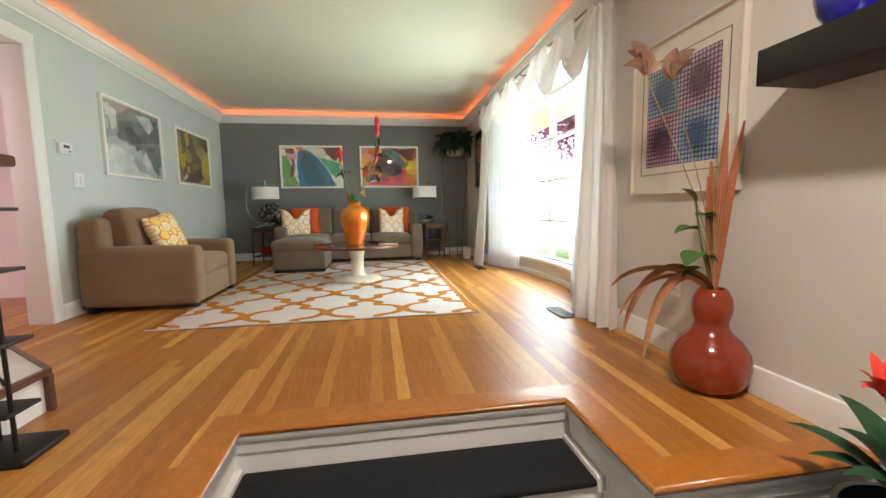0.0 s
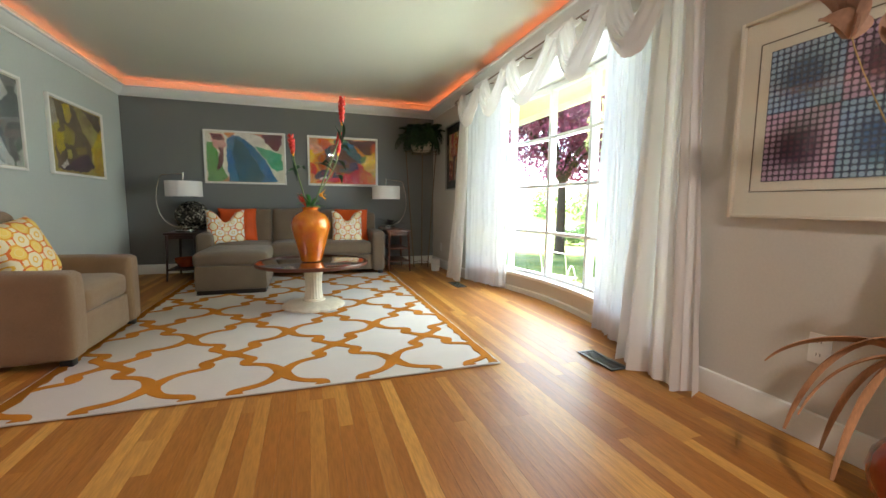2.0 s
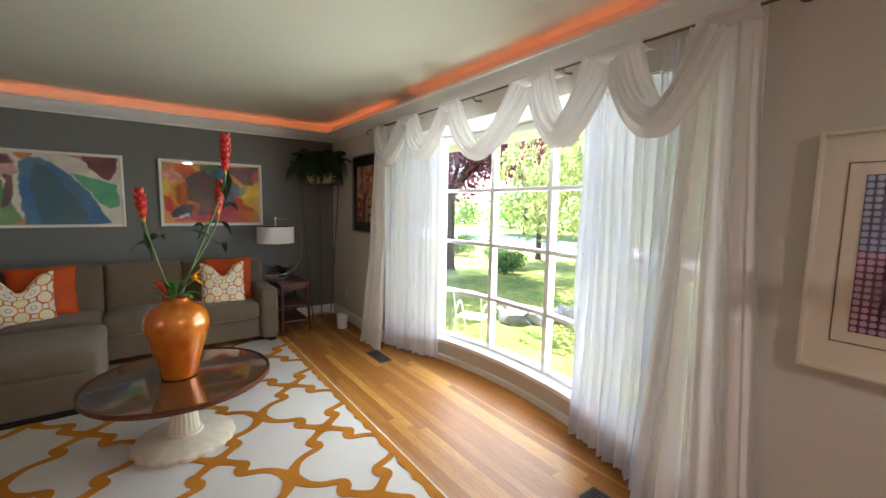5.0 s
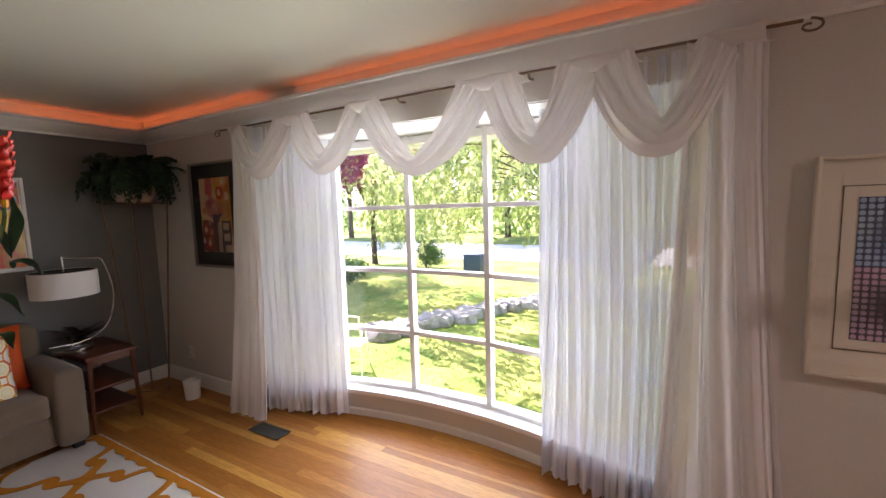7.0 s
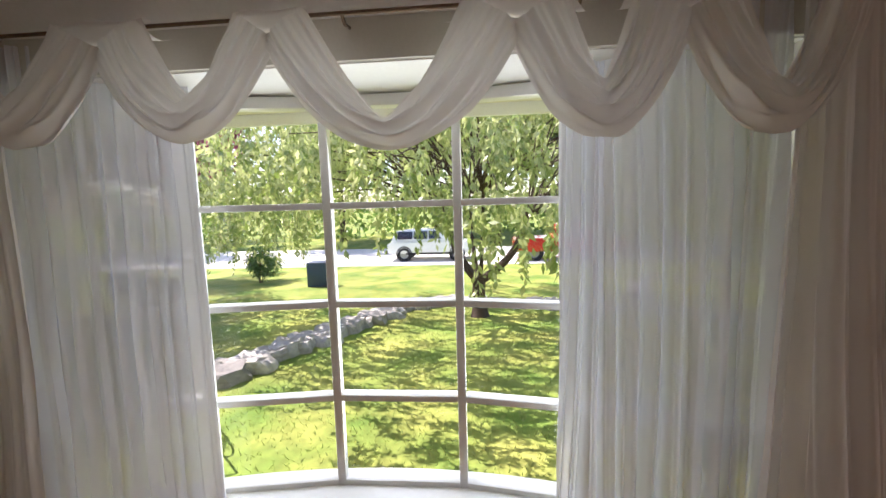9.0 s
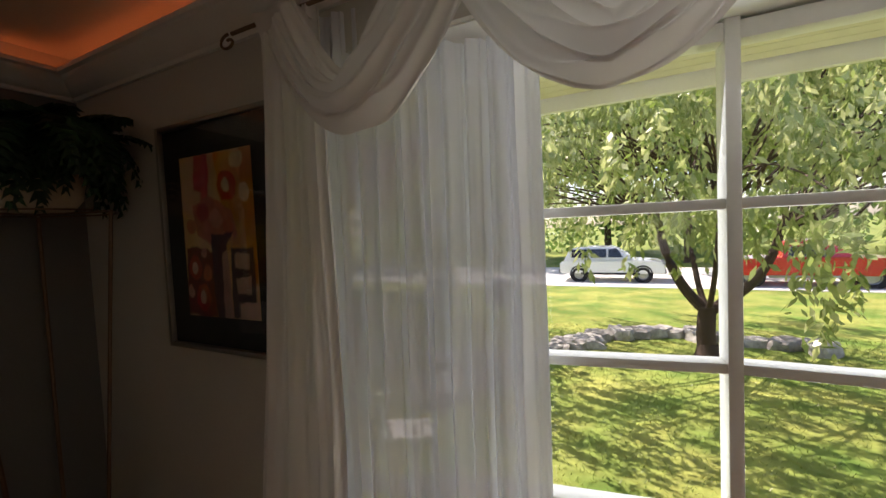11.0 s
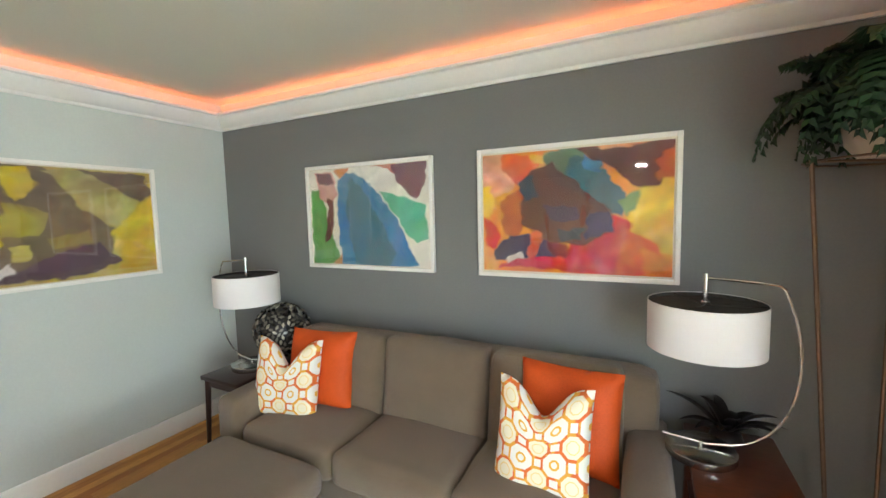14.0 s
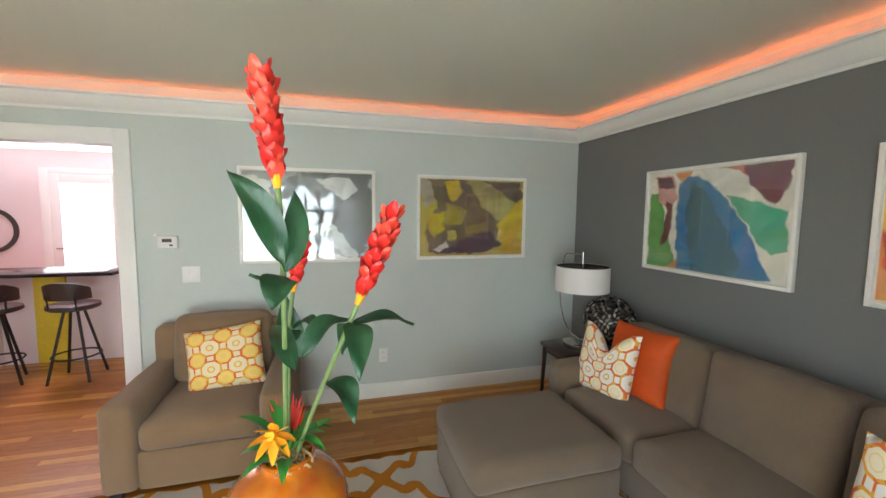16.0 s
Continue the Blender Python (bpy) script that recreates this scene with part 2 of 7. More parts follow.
def lattice_mat(name, fill="F3E8CB", back="F1ECE2"):
    """White cushion cloth printed with linked octagons in orange and yellow."""
    m = bpy.data.materials.new(name)
    m.use_nodes = True
    N, L = m.node_tree.nodes, m.node_tree.links
    b = N["Principled BSDF"]

    def op(kind, a, c=None):
        n = N.new("ShaderNodeMath")
        n.operation = kind
        for i, s in enumerate((a, c)):
            if s is None:
                continue
            if isinstance(s, (int, float)):
                n.inputs[i].default_value = s
            else:
                L.new(s, n.inputs[i])
        return n.outputs[0]

    tc, sp = N.new("ShaderNodeTexCoord"), N.new("ShaderNodeSeparateXYZ")
    L.new(tc.outputs["UV"], sp.inputs[0])
    u, v = op("MULTIPLY", sp.outputs[0], 2.9), op("MULTIPLY", sp.outputs[1], 2.9)

    def ring(du, dv, lo, hi):
        x = op("ABSOLUTE", op("SUBTRACT", op("FRACT", op("ADD", u, du)), 0.5))
        y = op("ABSOLUTE", op("SUBTRACT", op("FRACT", op("ADD", v, dv)), 0.5))
        d = op("MAXIMUM", op("MAXIMUM", x, y), op("MULTIPLY", op("ADD", x, y), 0.72))
        return op("MULTIPLY", op("GREATER_THAN", d, lo), op("LESS_THAN", d, hi)), x, y, d

    r1, x1, y1, d1 = ring(0.0, 0.0, 0.285, 0.375)
    r2, x2, y2, d2 = ring(0.5, 0.5, 0.09, 0.15)
    links = op("MULTIPLY", op("GREATER_THAN", d1, 0.36), op("MAXIMUM", op("MULTIPLY", op("GREATER_THAN", x1, 0.10), op("LESS_THAN", x1, 0.17)), op("MULTIPLY", op("GREATER_THAN", y1, 0.10), op("LESS_THAN", y1, 0.17))))
    inner = op("MULTIPLY", op("GREATER_THAN", d1, 0.15), op("LESS_THAN", d1, 0.18))
    orange_mask = op("MAXIMUM", r1, links)

    def mix(fac, a, c):
        n = N.new("ShaderNodeMix")
        n.data_type = "RGBA"
        L.new(fac, n.inputs[0])
        if isinstance(a, tuple):
            n.inputs[6].default_value = (*a, 1)
        else:
            L.new(a, n.inputs[6])
        if isinstance(c, tuple):
            n.inputs[7].default_value = (*c, 1)
        else:
            L.new(c, n.inputs[7])
        return n.outputs[2]

    nz = N.new("ShaderNodeTexNoise")
    nz.inputs["Scale"].default_value = 7
    L.new(tc.outputs["UV"], nz.inputs["Vector"])
    wob = op("GREATER_THAN", nz.outputs["Fac"], 0.5)
    warm = mix(wob, lin("E0702C"), lin("E8A93A"))
    c = mix(op("LESS_THAN", d1, 0.34), lin(back), lin(fill))
    c = mix(inner, c, lin("F0D38A"))
    c = mix(r2, c, lin("E9B640"))
    c = mix(orange_mask, c, warm)
    L.new(c, b.inputs["Base Color"])
    b.inputs["Roughness"].default_value = 0.85
    n2, bp = N.new("ShaderNodeTexNoise"), N.new("ShaderNodeBump")
    n2.inputs["Scale"].default_value = 120
    L.new(tc.outputs["UV"], n2.inputs["Vector"])
    bp.inputs["Strength"].default_value = 0.25
    L.new(n2.outputs["Fac"], bp.inputs["Height"])
    L.new(bp.outputs[0], b.inputs["Normal"])
    return m


def to_mesh(name, bm, material, smooth=40):
    me = bpy.data.meshes.new(name)
    bmesh.ops.recalc_face_normals(bm, faces=bm.faces)
    bm.to_mesh(me)
    bm.free()
    me.materials.append(material)
    if smooth:
        me.shade_smooth()
        me.set_sharp_from_angle(angle=radians(smooth))
    return me


def part(name, bm, material, parent=None, label="", smooth=40):
    ob = new(name, to_mesh(name, bm, material, smooth))
    if parent:
        ob.parent = parent
    if label:
        tagged(ob, label)
    return ob


def thing(name, label, category, at=(0, 0, 0), rz=0, group=""):
    ob = new(name)
    ob.empty_display_size = 0.1
    ob.matrix_world = pose(*at, 0, 0, rz)
    return tagged(ob, label, category, group)


def struct(name, bm, material, label="", smooth=40):
    return tagged(part(name, bm, material, None, label, smooth), kind="structure")


def box(lo, hi, bevel=0.0, seg=2, bm=None):
    own = bmesh.new()
    bmesh.ops.create_cube(own, size=1)
    s = [b - a for a, b in zip(lo, hi)]
    bmesh.ops.transform(own, matrix=Matrix.Translation([(a + b) / 2 for a, b in zip(lo, hi)]) @ Matrix.Diagonal((*s, 1)), verts=own.verts)
    if bevel:
        bmesh.ops.bevel(own, geom=own.edges[:], offset=bevel, segments=seg, profile=0.5, affect="EDGES")
    return join(bm, own)


def join(bm, own):
    """Adds own to bm, if there is one."""
    if bm is None:
        return own
    me = bpy.data.meshes.new("tmp")
    own.to_mesh(me)
    own.free()
    bm.from_mesh(me)
    bpy.data.meshes.remove(me)
    return bm


def soft(lo, hi, r=0.05, bulge=(0, 0, 0), cuts=9, bm=None, sag=0.0, seed=0):
    """An upholstered block: rounded edges, faces that swell."""
    own = bmesh.new()
    bmesh.ops.create_cube(own, size=2)
    bmesh.ops.subdivide_edges(own, edges=own.edges[:], cuts=cuts, use_grid_fill=True)
    half = Vector([(b - a) / 2 for a, b in zip(lo, hi)])
    mid = Vector([(a + b) / 2 for a, b in zip(lo, hi)])
    for v in own.verts:
        q = Vector([math.copysign(1 - (1 - abs(c)) ** 1.6, c) for c in v.co])
        p = Vector([q[i] * half[i] for i in range(3)])
        c = Vector([max(-(half[i] - r), min(half[i] - r, p[i])) for i in range(3)])
        d = p - c
        if d.length > 1e-6:
            p = c + d.normalized() * r
        for i in range(3):
            j, k = (i + 1) % 3, (i + 2) % 3
            p[i] += bulge[i] * q[i] * (1 - q[j] ** 2) * (1 - q[k] ** 2)
        p += Vector((noise.noise((p + mid) * 5 + Vector((seed, 0, 0))), noise.noise((p + mid) * 5 + Vector((7, seed, 0))), noise.noise((p + mid) * 5 + Vector((0, 9, seed))))) * sag
        v.co = p + mid
    return join(bm, own)


def lathe(profile, seg=40, at=(0, 0, 0), bm=None, cap=True, wave=None):
    """Turns a profile of (radius, height) about the upright axis. wave(angle, i): a factor on the radius."""
    own = bmesh.new()
    rings = []
    for i, (r, z) in enumerate(profile):
        ring = []
        for k in range(seg):
            a = 2 * math.pi * k / seg
            f = wave(a, i) if wave else 1
            ring.append(own.verts.new((at[0] + r * f * math.cos(a), at[1] + r * f * math.sin(a), at[2] + z)))
        rings.append(ring)
    for a, b in zip(rings, rings[1:]):
        for k in range(seg):
            own.faces.new((a[k], a[(k + 1) % seg], b[(k + 1) % seg], b[k]))
    if cap:
        own.faces.new(rings[0][::-1])
        own.faces.new(rings[-1])
    return join(bm, own)


def tube(pts, radius, seg=8, bm=None, taper=None):
    """A round rod along the points."""
    own = bmesh.new()
    pts = [Vector(p) for p in pts]
    rings = []
    up = Vector((0, 0, 1))
    for i, p in enumerate(pts):
        d = (pts[min(i + 1, len(pts) - 1)] - pts[max(i - 1, 0)]).normalized()
        side = d.cross(up if abs(d.z) < 0.95 else Vector((1, 0, 0))).normalized()
        other = side.cross(d).normalized()
        r = radius if taper is None else radius * (1 + (taper - 1) * i / (len(pts) - 1))
        rings.append([own.verts.new(p + side * r * math.cos(2 * math.pi * k / seg) + other * r * math.sin(2 * math.pi * k / seg)) for k in range(seg)])
    for a, b in zip(rings, rings[1:]):
        for k in range(seg):
            own.faces.new((a[k], a[(k + 1) % seg], b[(k + 1) % seg], b[k]))
    own.faces.new(rings[0][::-1])
    own.faces.new(rings[-1])
    return join(bm, own)


def bezier(p0, p1, p2, p3, n=14):
    p0, p1, p2, p3 = map(Vector, (p0, p1, p2, p3))
    return [p0 * (1 - t) ** 3 + p1 * 3 * t * (1 - t) ** 2 + p2 * 3 * t * t * (1 - t) + p3 * t ** 3 for t in (i / n for i in range(n + 1))]


def sheet(f, nu, nv, thick=0.0, bm=None, uv=False):
    """A surface f(u, v) over the unit square; thick turns it into a closed slab."""
    own = bmesh.new()
    g = [[own.verts.new(f(i / nu, j / nv)) for j in range(nv + 1)] for i in range(nu + 1)]
    lay = own.loops.layers.uv.new("UVMap") if uv else None
    for i in range(nu):
        for j in range(nv):
            fc = own.faces.new((g[i][j], g[i + 1][j], g[i + 1][j + 1], g[i][j + 1]))
            if uv:
                for lp, (a, b) in zip(fc.loops, ((i, j), (i + 1, j), (i + 1, j + 1), (i, j + 1))):
                    lp[lay].uv = (a / nu, b / nv)
    if thick:
        bmesh.ops.recalc_face_normals(own, faces=own.faces)
        bmesh.ops.solidify(own, geom=own.faces[:], thickness=thick)
    return join(bm, own)


def sweep(profile, path, bm=None, closed=False):
    """Carries a profile of (outwards, up) along a level path; outwards is to the path's left."""
    own = bmesh.new()
    P = [Vector((*p, 0)) for p in path]
    rings = []
    for i, p in enumerate(P):
        a = P[i - 1] if i or closed else None
        b = P[(i + 1) % len(P)] if i < len(P) - 1 or closed else None
        n = Vector((0, 0, 0))
        for s, e in ((a, p), (p, b)):
            if s is not None and e is not None:
                d = (e - s).normalized()
                n += Vector((-d.y, d.x, 0))
        n.normalize()
        ref = (p - a if a is not None else b - p).normalized()
        k = 1 / max(0.3, n.dot(Vector((-ref.y, ref.x, 0))))
        rings.append([own.verts.new(p + n * k * o + Vector((0, 0, z))) for o, z in profile])
    m = len(profile)
    for i in range(len(rings) - (0 if closed else 1)):
        a, b = rings[i], rings[(i + 1) % len(rings)]
        for k in range(m):
            own.faces.new((a[k], a[(k + 1) % m], b[(k + 1) % m], b[k]))
    if not closed:
        own.faces.new(rings[0][::-1])
        own.faces.new(rings[-1])
    return join(bm, own)


def prism(poly, z0, z1, bm=None):
    own = bmesh.new()
    a = [own.verts.new((x, y, z0)) for x, y in poly]
    b = [own.verts.new((x, y, z1)) for x, y in poly]
    own.faces.new(a[::-1])
    own.faces.new(b)
    for i in range(len(a)):
        own.faces.new((a[i], a[(i + 1) % len(a)], b[(i + 1) % len(a)], b[i]))
    return join(bm, own)

# ---- materials ----
M_SAGE = mat("sage_wall_paint", lin("C9CFCA"), 0.75, grain=(90, 0.03), blotch=(1.2, 0.05), bump=(260, 0.08))
M_GREY = mat("warm_grey_wall_paint", lin("D4CFC6"), 0.75, grain=(90, 0.03), blotch=(1.2, 0.05), bump=(260, 0.08))
M_DARK = mat("charcoal_wall_paint", lin("787978"), 0.7, grain=(90, 0.04), blotch=(1.2, 0.06), bump=(260, 0.08))
M_CEIL = mat("ceiling_paint", lin("D3D2C4"), 0.85, grain=(120, 0.03), blotch=(0.8, 0.04), bump=(160, 0.15))
M_TRIM = mat("white_trim_paint", lin("EDECE8"), 0.42, grain=(60, 0.02), blotch=(2, 0.04), bump=(80, 0.04))
M_PINK = mat("pale_kitchen_paint", lin("EBDCDC"), 0.7, grain=(60, 0.02), blotch=(2, 0.04), bump=(200, 0.06))
M_OAK = mat("oak_boards", lin("A3682A"), 0.37, grain=(14, 0.24), blotch=(3, 0.14), bump=(60, 0.06), rand=1, color2=lin("D09A4C"), stretch=(9, 0.9, 9), coat=0.0)
M_OAK_J = mat("oak_boards_joined", lin("A3682A"), 0.37, grain=(14, 0.24), blotch=(3, 0.14), bump=(60, 0.06), island=1, color2=lin("D09A4C"), stretch=(9, 0.9, 9), coat=0.0)
for oak in (M_OAK, M_OAK_J):
    oak.node_tree.nodes["Principled BSDF"].inputs["Coat Weight"].default_value = 0.04
    oak.node_tree.nodes["Principled BSDF"].inputs["Coat Roughness"].default_value = 0.26
    oak.node_tree.nodes["Principled BSDF"].inputs["Specular IOR Level"].default_value = 0.36
M_OAK_EDGE = mat("oak_border", lin("AC6A22"), 0.3, grain=(14, 0.16), blotch=(3, 0.08), bump=(60, 0.05), stretch=(3, 3, 9), coat=0.4)
M_BLACK_TREAD = mat("black_stair_carpet", lin("17161A"), 0.85, grain=(300, 0.3), blotch=(8, 0.15), bump=(500, 0.5))
M_GAP = mat("dark_subfloor", lin("3A2412"), 0.9)
M_SOFA = mat("taupe_upholstery", lin("73624F"), 0.95, grain=(330, 0.30), blotch=(5, 0.10), bump=(420, 0.7), spec=0.12)
M_CHAIR = mat("tan_upholstery", lin("876C4F"), 0.95, grain=(330, 0.30), blotch=(5, 0.10), bump=(420, 0.7), spec=0.12)
for cloth in (M_SOFA, M_CHAIR):
    cloth.node_tree.nodes["Principled BSDF"].inputs["Sheen Weight"].default_value = 0.25
    cloth.node_tree.nodes["Principled BSDF"].inputs["Sheen Roughness"].default_value = 0.6
M_BLACKWOOD = mat("black_wood", lin("1B1614"), 0.4, grain=(40, 0.2), blotch=(4, 0.1), bump=(80, 0.05))
M_WALNUT = mat("red_brown_wood", lin("5A2E1B"), 0.35, grain=(26, 0.25), blotch=(4, 0.12), bump=(60, 0.06), stretch=(1.2, 7, 7), coat=0.2)
M_DARKWOOD = mat("dark_walnut_wood", lin("33201A"), 0.35, grain=(26, 0.25), blotch=(4, 0.12), bump=(60, 0.06), stretch=(7, 1.2, 7))
M_ORANGE_SILK = mat("orange_silk", lin("CC5218"), 0.62, grain=(240, 0.14), blotch=(7, 0.14), bump=(18, 0.5), spec=0.3)
M_LATTICE = lattice_mat("octagon_print_cloth")
M_LATTICE_GOLD = lattice_mat("golden_octagon_print_cloth", "EFC964", "EBD9B4")
M_SHADE = mat("white_lampshade_cloth", lin("E4E0DE"), 0.8, grain=(400, 0.05), blotch=(6, 0.03), bump=(600, 0.15))
M_SHADE_IN = mat("dark_lampshade_lining", lin("3A3733"), 0.8)
M_NICKEL = mat("brushed_nickel", lin("C9C7C2"), 0.24, 1.0, grain=(200, 0.06), blotch=(10, 0.05), bump=(0, 0))
M_IRON = mat("dark_iron", lin("3B3633"), 0.5, 0.8, grain=(90, 0.2), blotch=(10, 0.1), bump=(150, 0.2))
M_BRONZE = mat("bronze_rod", lin("7D6857"), 0.4, 0.8, grain=(90, 0.1), blotch=(10, 0.1), bump=(150, 0.1))
M_SHELLS = mat("black_and_pearl_mosaic", lin("1D1B19"), 0.25, grain=(60, 0.3), blotch=(9, 0.2), bump=(60, 0.2), island=1, color2=lin("D8D0BC"))
M_RUG = mat("cream_wool_pile", lin("D8D2CC"), 0.95, grain=(420, 0.08), blotch=(3, 0.05), bump=(520, 0.6), spec=0.1)
M_RUG_LINE = mat("gold_wool_pile", lin("BF7C2A"), 0.95, grain=(420, 0.14), blotch=(6, 0.12), bump=(520, 0.6), spec=0.1)
M_TABLE_GLASS = mat("bronze_mirror_glass", lin("5E3F26"), 0.09, 0.0, grain=(0, 0), blotch=(3, 0.05), bump=(0, 0), coat=1.0, spec=0.9)
M_CREAM = mat("cream_carved_wood", lin("E0D5BE"), 0.5, grain=(40, 0.08), blotch=(6, 0.10), bump=(120, 0.12))
M_GOLDVASE = mat("amber_lacquer", lin("E58A10"), 0.24, 0.3, grain=(30, 0.10), blotch=(5, 0.14), bump=(60, 0.05), coat=1.0, color2=lin("CF5F0C"), stretch=(1, 1, 0.6))
M_TERRA = mat("oxblood_glaze", lin("8E3418"), 0.18, grain=(30, 0.12), blotch=(5, 0.16), bump=(40, 0.05), coat=0.6)
M_RED = mat("red_petal", lin("D2211C"), 0.4, grain=(60, 0.12), blotch=(14, 0.15), bump=(60, 0.1), island=1, color2=lin("EE5A40"))
M_YELLOW = mat("yellow_petal", lin("F2A90F"), 0.5, grain=(60, 0.1), blotch=(20, 0.15), bump=(60, 0.1))
M_GREEN = mat("dark_glossy_leaf", lin("22492A"), 0.38, grain=(40, 0.15), blotch=(8, 0.2), bump=(60, 0.15), stretch=(3, 3, 1))
M_LIME = mat("bright_leaf", lin("3F8A35"), 0.42, grain=(40, 0.15), blotch=(8, 0.2), bump=(60, 0.15))
M_IVY = mat("olive_ivy_leaf", lin("4A6A2C"), 0.5, grain=(40, 0.15), blotch=(8, 0.25), bump=(60, 0.15))
M_STEM = mat("pale_green_stem", lin("6F8551"), 0.5, grain=(60, 0.15), blotch=(9, 0.15), bump=(90, 0.1))
M_FERN = mat("dark_fern_leaf", lin("16301A"), 0.6, grain=(40, 0.2), blotch=(6, 0.25), bump=(0, 0), island=1, color2=lin("264A22"))
M_DRY = mat("dried_palm_leaf", lin("A9653F"), 0.6, grain=(50, 0.2), blotch=(6, 0.2), bump=(90, 0.25), stretch=(4, 4, 1))
M_DRY_PALE = mat("faded_palm_leaf", lin("B98A63"), 0.65, grain=(50, 0.2), blotch=(6, 0.2), bump=(90, 0.3), stretch=(4, 4, 1))
M_STRAW = mat("straw_stem", lin("A98C5C"), 0.7, grain=(50, 0.2), blotch=(6, 0.2), bump=(90, 0.25))
M_PAMPAS = mat("brown_pampas_plume", lin("B08A72"), 0.8, grain=(50, 0.2), blotch=(6, 0.2), bump=(90, 0.4))
M_POT = mat("ivory_ceramic_pot", lin("C9B9A0"), 0.45, grain=(40, 0.06), blotch=(6, 0.1), bump=(60, 0.05))
M_BLUE = mat("cobalt_glass_glaze", lin("14209B"), 0.1, grain=(30, 0.05), blotch=(5, 0.1), bump=(0, 0), coat=1.0)
M_DARKPOT = mat("dark_green_planter", lin("18201C"), 0.35, grain=(40, 0.1), blotch=(5, 0.1), bump=(60, 0.05), coat=0.3)
M_SHEER = sheer_mat("white_voile", lin("EBEBF0"), 0.07, 0.13)
M_SCARF = sheer_mat("white_scarf_voile", lin("EFEAE7"), 0.04, 0.18)
M_FRAME_W = mat("white_picture_frame", lin("F0EEE8"), 0.35, grain=(60, 0.03), blotch=(6, 0.04), bump=(60, 0.03))
M_FRAME_C = mat("cream_picture_frame", lin("E4DBCA"), 0.4, grain=(60, 0.03), blotch=(6, 0.04), bump=(60, 0.03))
M_FRAME_S = mat("silver_picture_frame", lin("A7A39B"), 0.35, 0.9, grain=(60, 0.06), blotch=(6, 0.06), bump=(60, 0.03))
M_MAT_CREAM = mat("cream_picture_mount", lin("E8DFCC"), 0.8, grain=(200, 0.03), blotch=(4, 0.03), bump=(300, 0.1))
M_MAT_BLACK = mat("black_picture_mount", lin("22211F"), 0.7, grain=(200, 0.05), blotch=(4, 0.05), bump=(300, 0.1))
M_LINE = mat("brown_ink_line", lin("6A5B45"), 0.7)
M_PAINT = paint_mat("painted_paper")
M_PANE = glass_mat("clear_glass")
M_PICGLASS = glass_mat("picture_glass", boost=2.2)
M_PLASTIC = mat("white_plastic", lin("E9E8E4"), 0.4, grain=(60, 0.02), blotch=(6, 0.02), bump=(0, 0))
M_SLOT = mat("dark_slot", lin("2A2927"), 0.6)
M_VENT = mat("grey_vent_metal", lin("5C5A57"), 0.45, 0.7, grain=(80, 0.1), blotch=(8, 0.1), bump=(120, 0.1))
M_MARBLE = mat("white_hearth_stone", lin("E7E6E3"), 0.25, grain=(8, 0.08), blotch=(2, 0.08), bump=(30, 0.03))
M_GRASS = mat("lawn_grass", lin("627C36"), 0.9, grain=(9, 0.3), blotch=(0.45, 0.22), bump=(40, 0.8), color2=lin("95984F"), spec=0.15)
M_BLADE = leaf_mat("grass_blade", lin("668238"), lin("A2A75A"))
M_ROAD = mat("pale_concrete_road", lin("CFCCC4"), 0.85, grain=(20, 0.12), blotch=(0.4, 0.1), bump=(60, 0.3))
M_STONE = mat("grey_field_stone", lin("AAA6A0"), 0.85, grain=(14, 0.3), blotch=(3, 0.25), bump=(24, 0.9), rand=1, color2=lin("7C7873"))
M_BARK = mat("tree_bark", lin("4A3B2F"), 0.9, grain=(30, 0.35), blotch=(4, 0.2), bump=(40, 1.0), stretch=(4, 4, 1))
M_LEAF = leaf_mat("tree_leaf", lin("7C9444"), lin("D2D69A"))
M_LEAF2 = leaf_mat("far_tree_leaf", lin("557A33"), lin("8CA656"))
M_MAPLE = leaf_mat("purple_maple_leaf", lin("6B2A4C"), lin("B0557A"))
M_BUSH = leaf_mat("shrub_leaf", lin("36582A"), lin("67863F"))
M_CARW = mat("white_car_paint", lin("E9EAEA"), 0.2, grain=(0, 0), blotch=(1, 0.02), bump=(0, 0), coat=1.0)
M_CARR = mat("red_car_paint", lin("C00A16"), 0.2, grain=(0, 0), blotch=(1, 0.03), bump=(0, 0), coat=1.0)
M_CARGLASS = mat("car_window_glass", lin("15181B"), 0.06, grain=(0, 0), blotch=(1, 0.02), bump=(0, 0), coat=1.0)
M_TYRE = mat("tyre_rubber", lin("1A1A1B"), 0.8)
M_RIM = mat("alloy_rim", lin("9A9C9F"), 0.3, 0.9, grain=(0, 0), bump=(0, 0))
M_BIN = mat("blue_grey_plastic", lin("2F4258"), 0.5)
M_SOFFIT = mat("cream_soffit_boards", lin("DCD6BC"), 0.6, grain=(30, 0.04), blotch=(3, 0.05), bump=(60, 0.05))
M_COUNTER = mat("dark_granite_counter", lin("2B2422"), 0.15, grain=(60, 0.4), blotch=(6, 0.1), bump=(0, 0))
M_STOOL = mat("brown_stool_leather", lin("3A2A24"), 0.45, grain=(90, 0.1), blotch=(6, 0.1), bump=(200, 0.2))
# yellow sunlight under the kitchen counter, put into a panel's colour
M_YLIGHT_PANEL = mat("yellow_light_panel", lin("E0C53A"), 0.4, grain=(30, 0.06), blotch=(5, 0.12), bump=(30, 0.05))
M_GLOW = glow_mat("lit_diffuser", (1.0, 0.93, 0.9), 0.4)

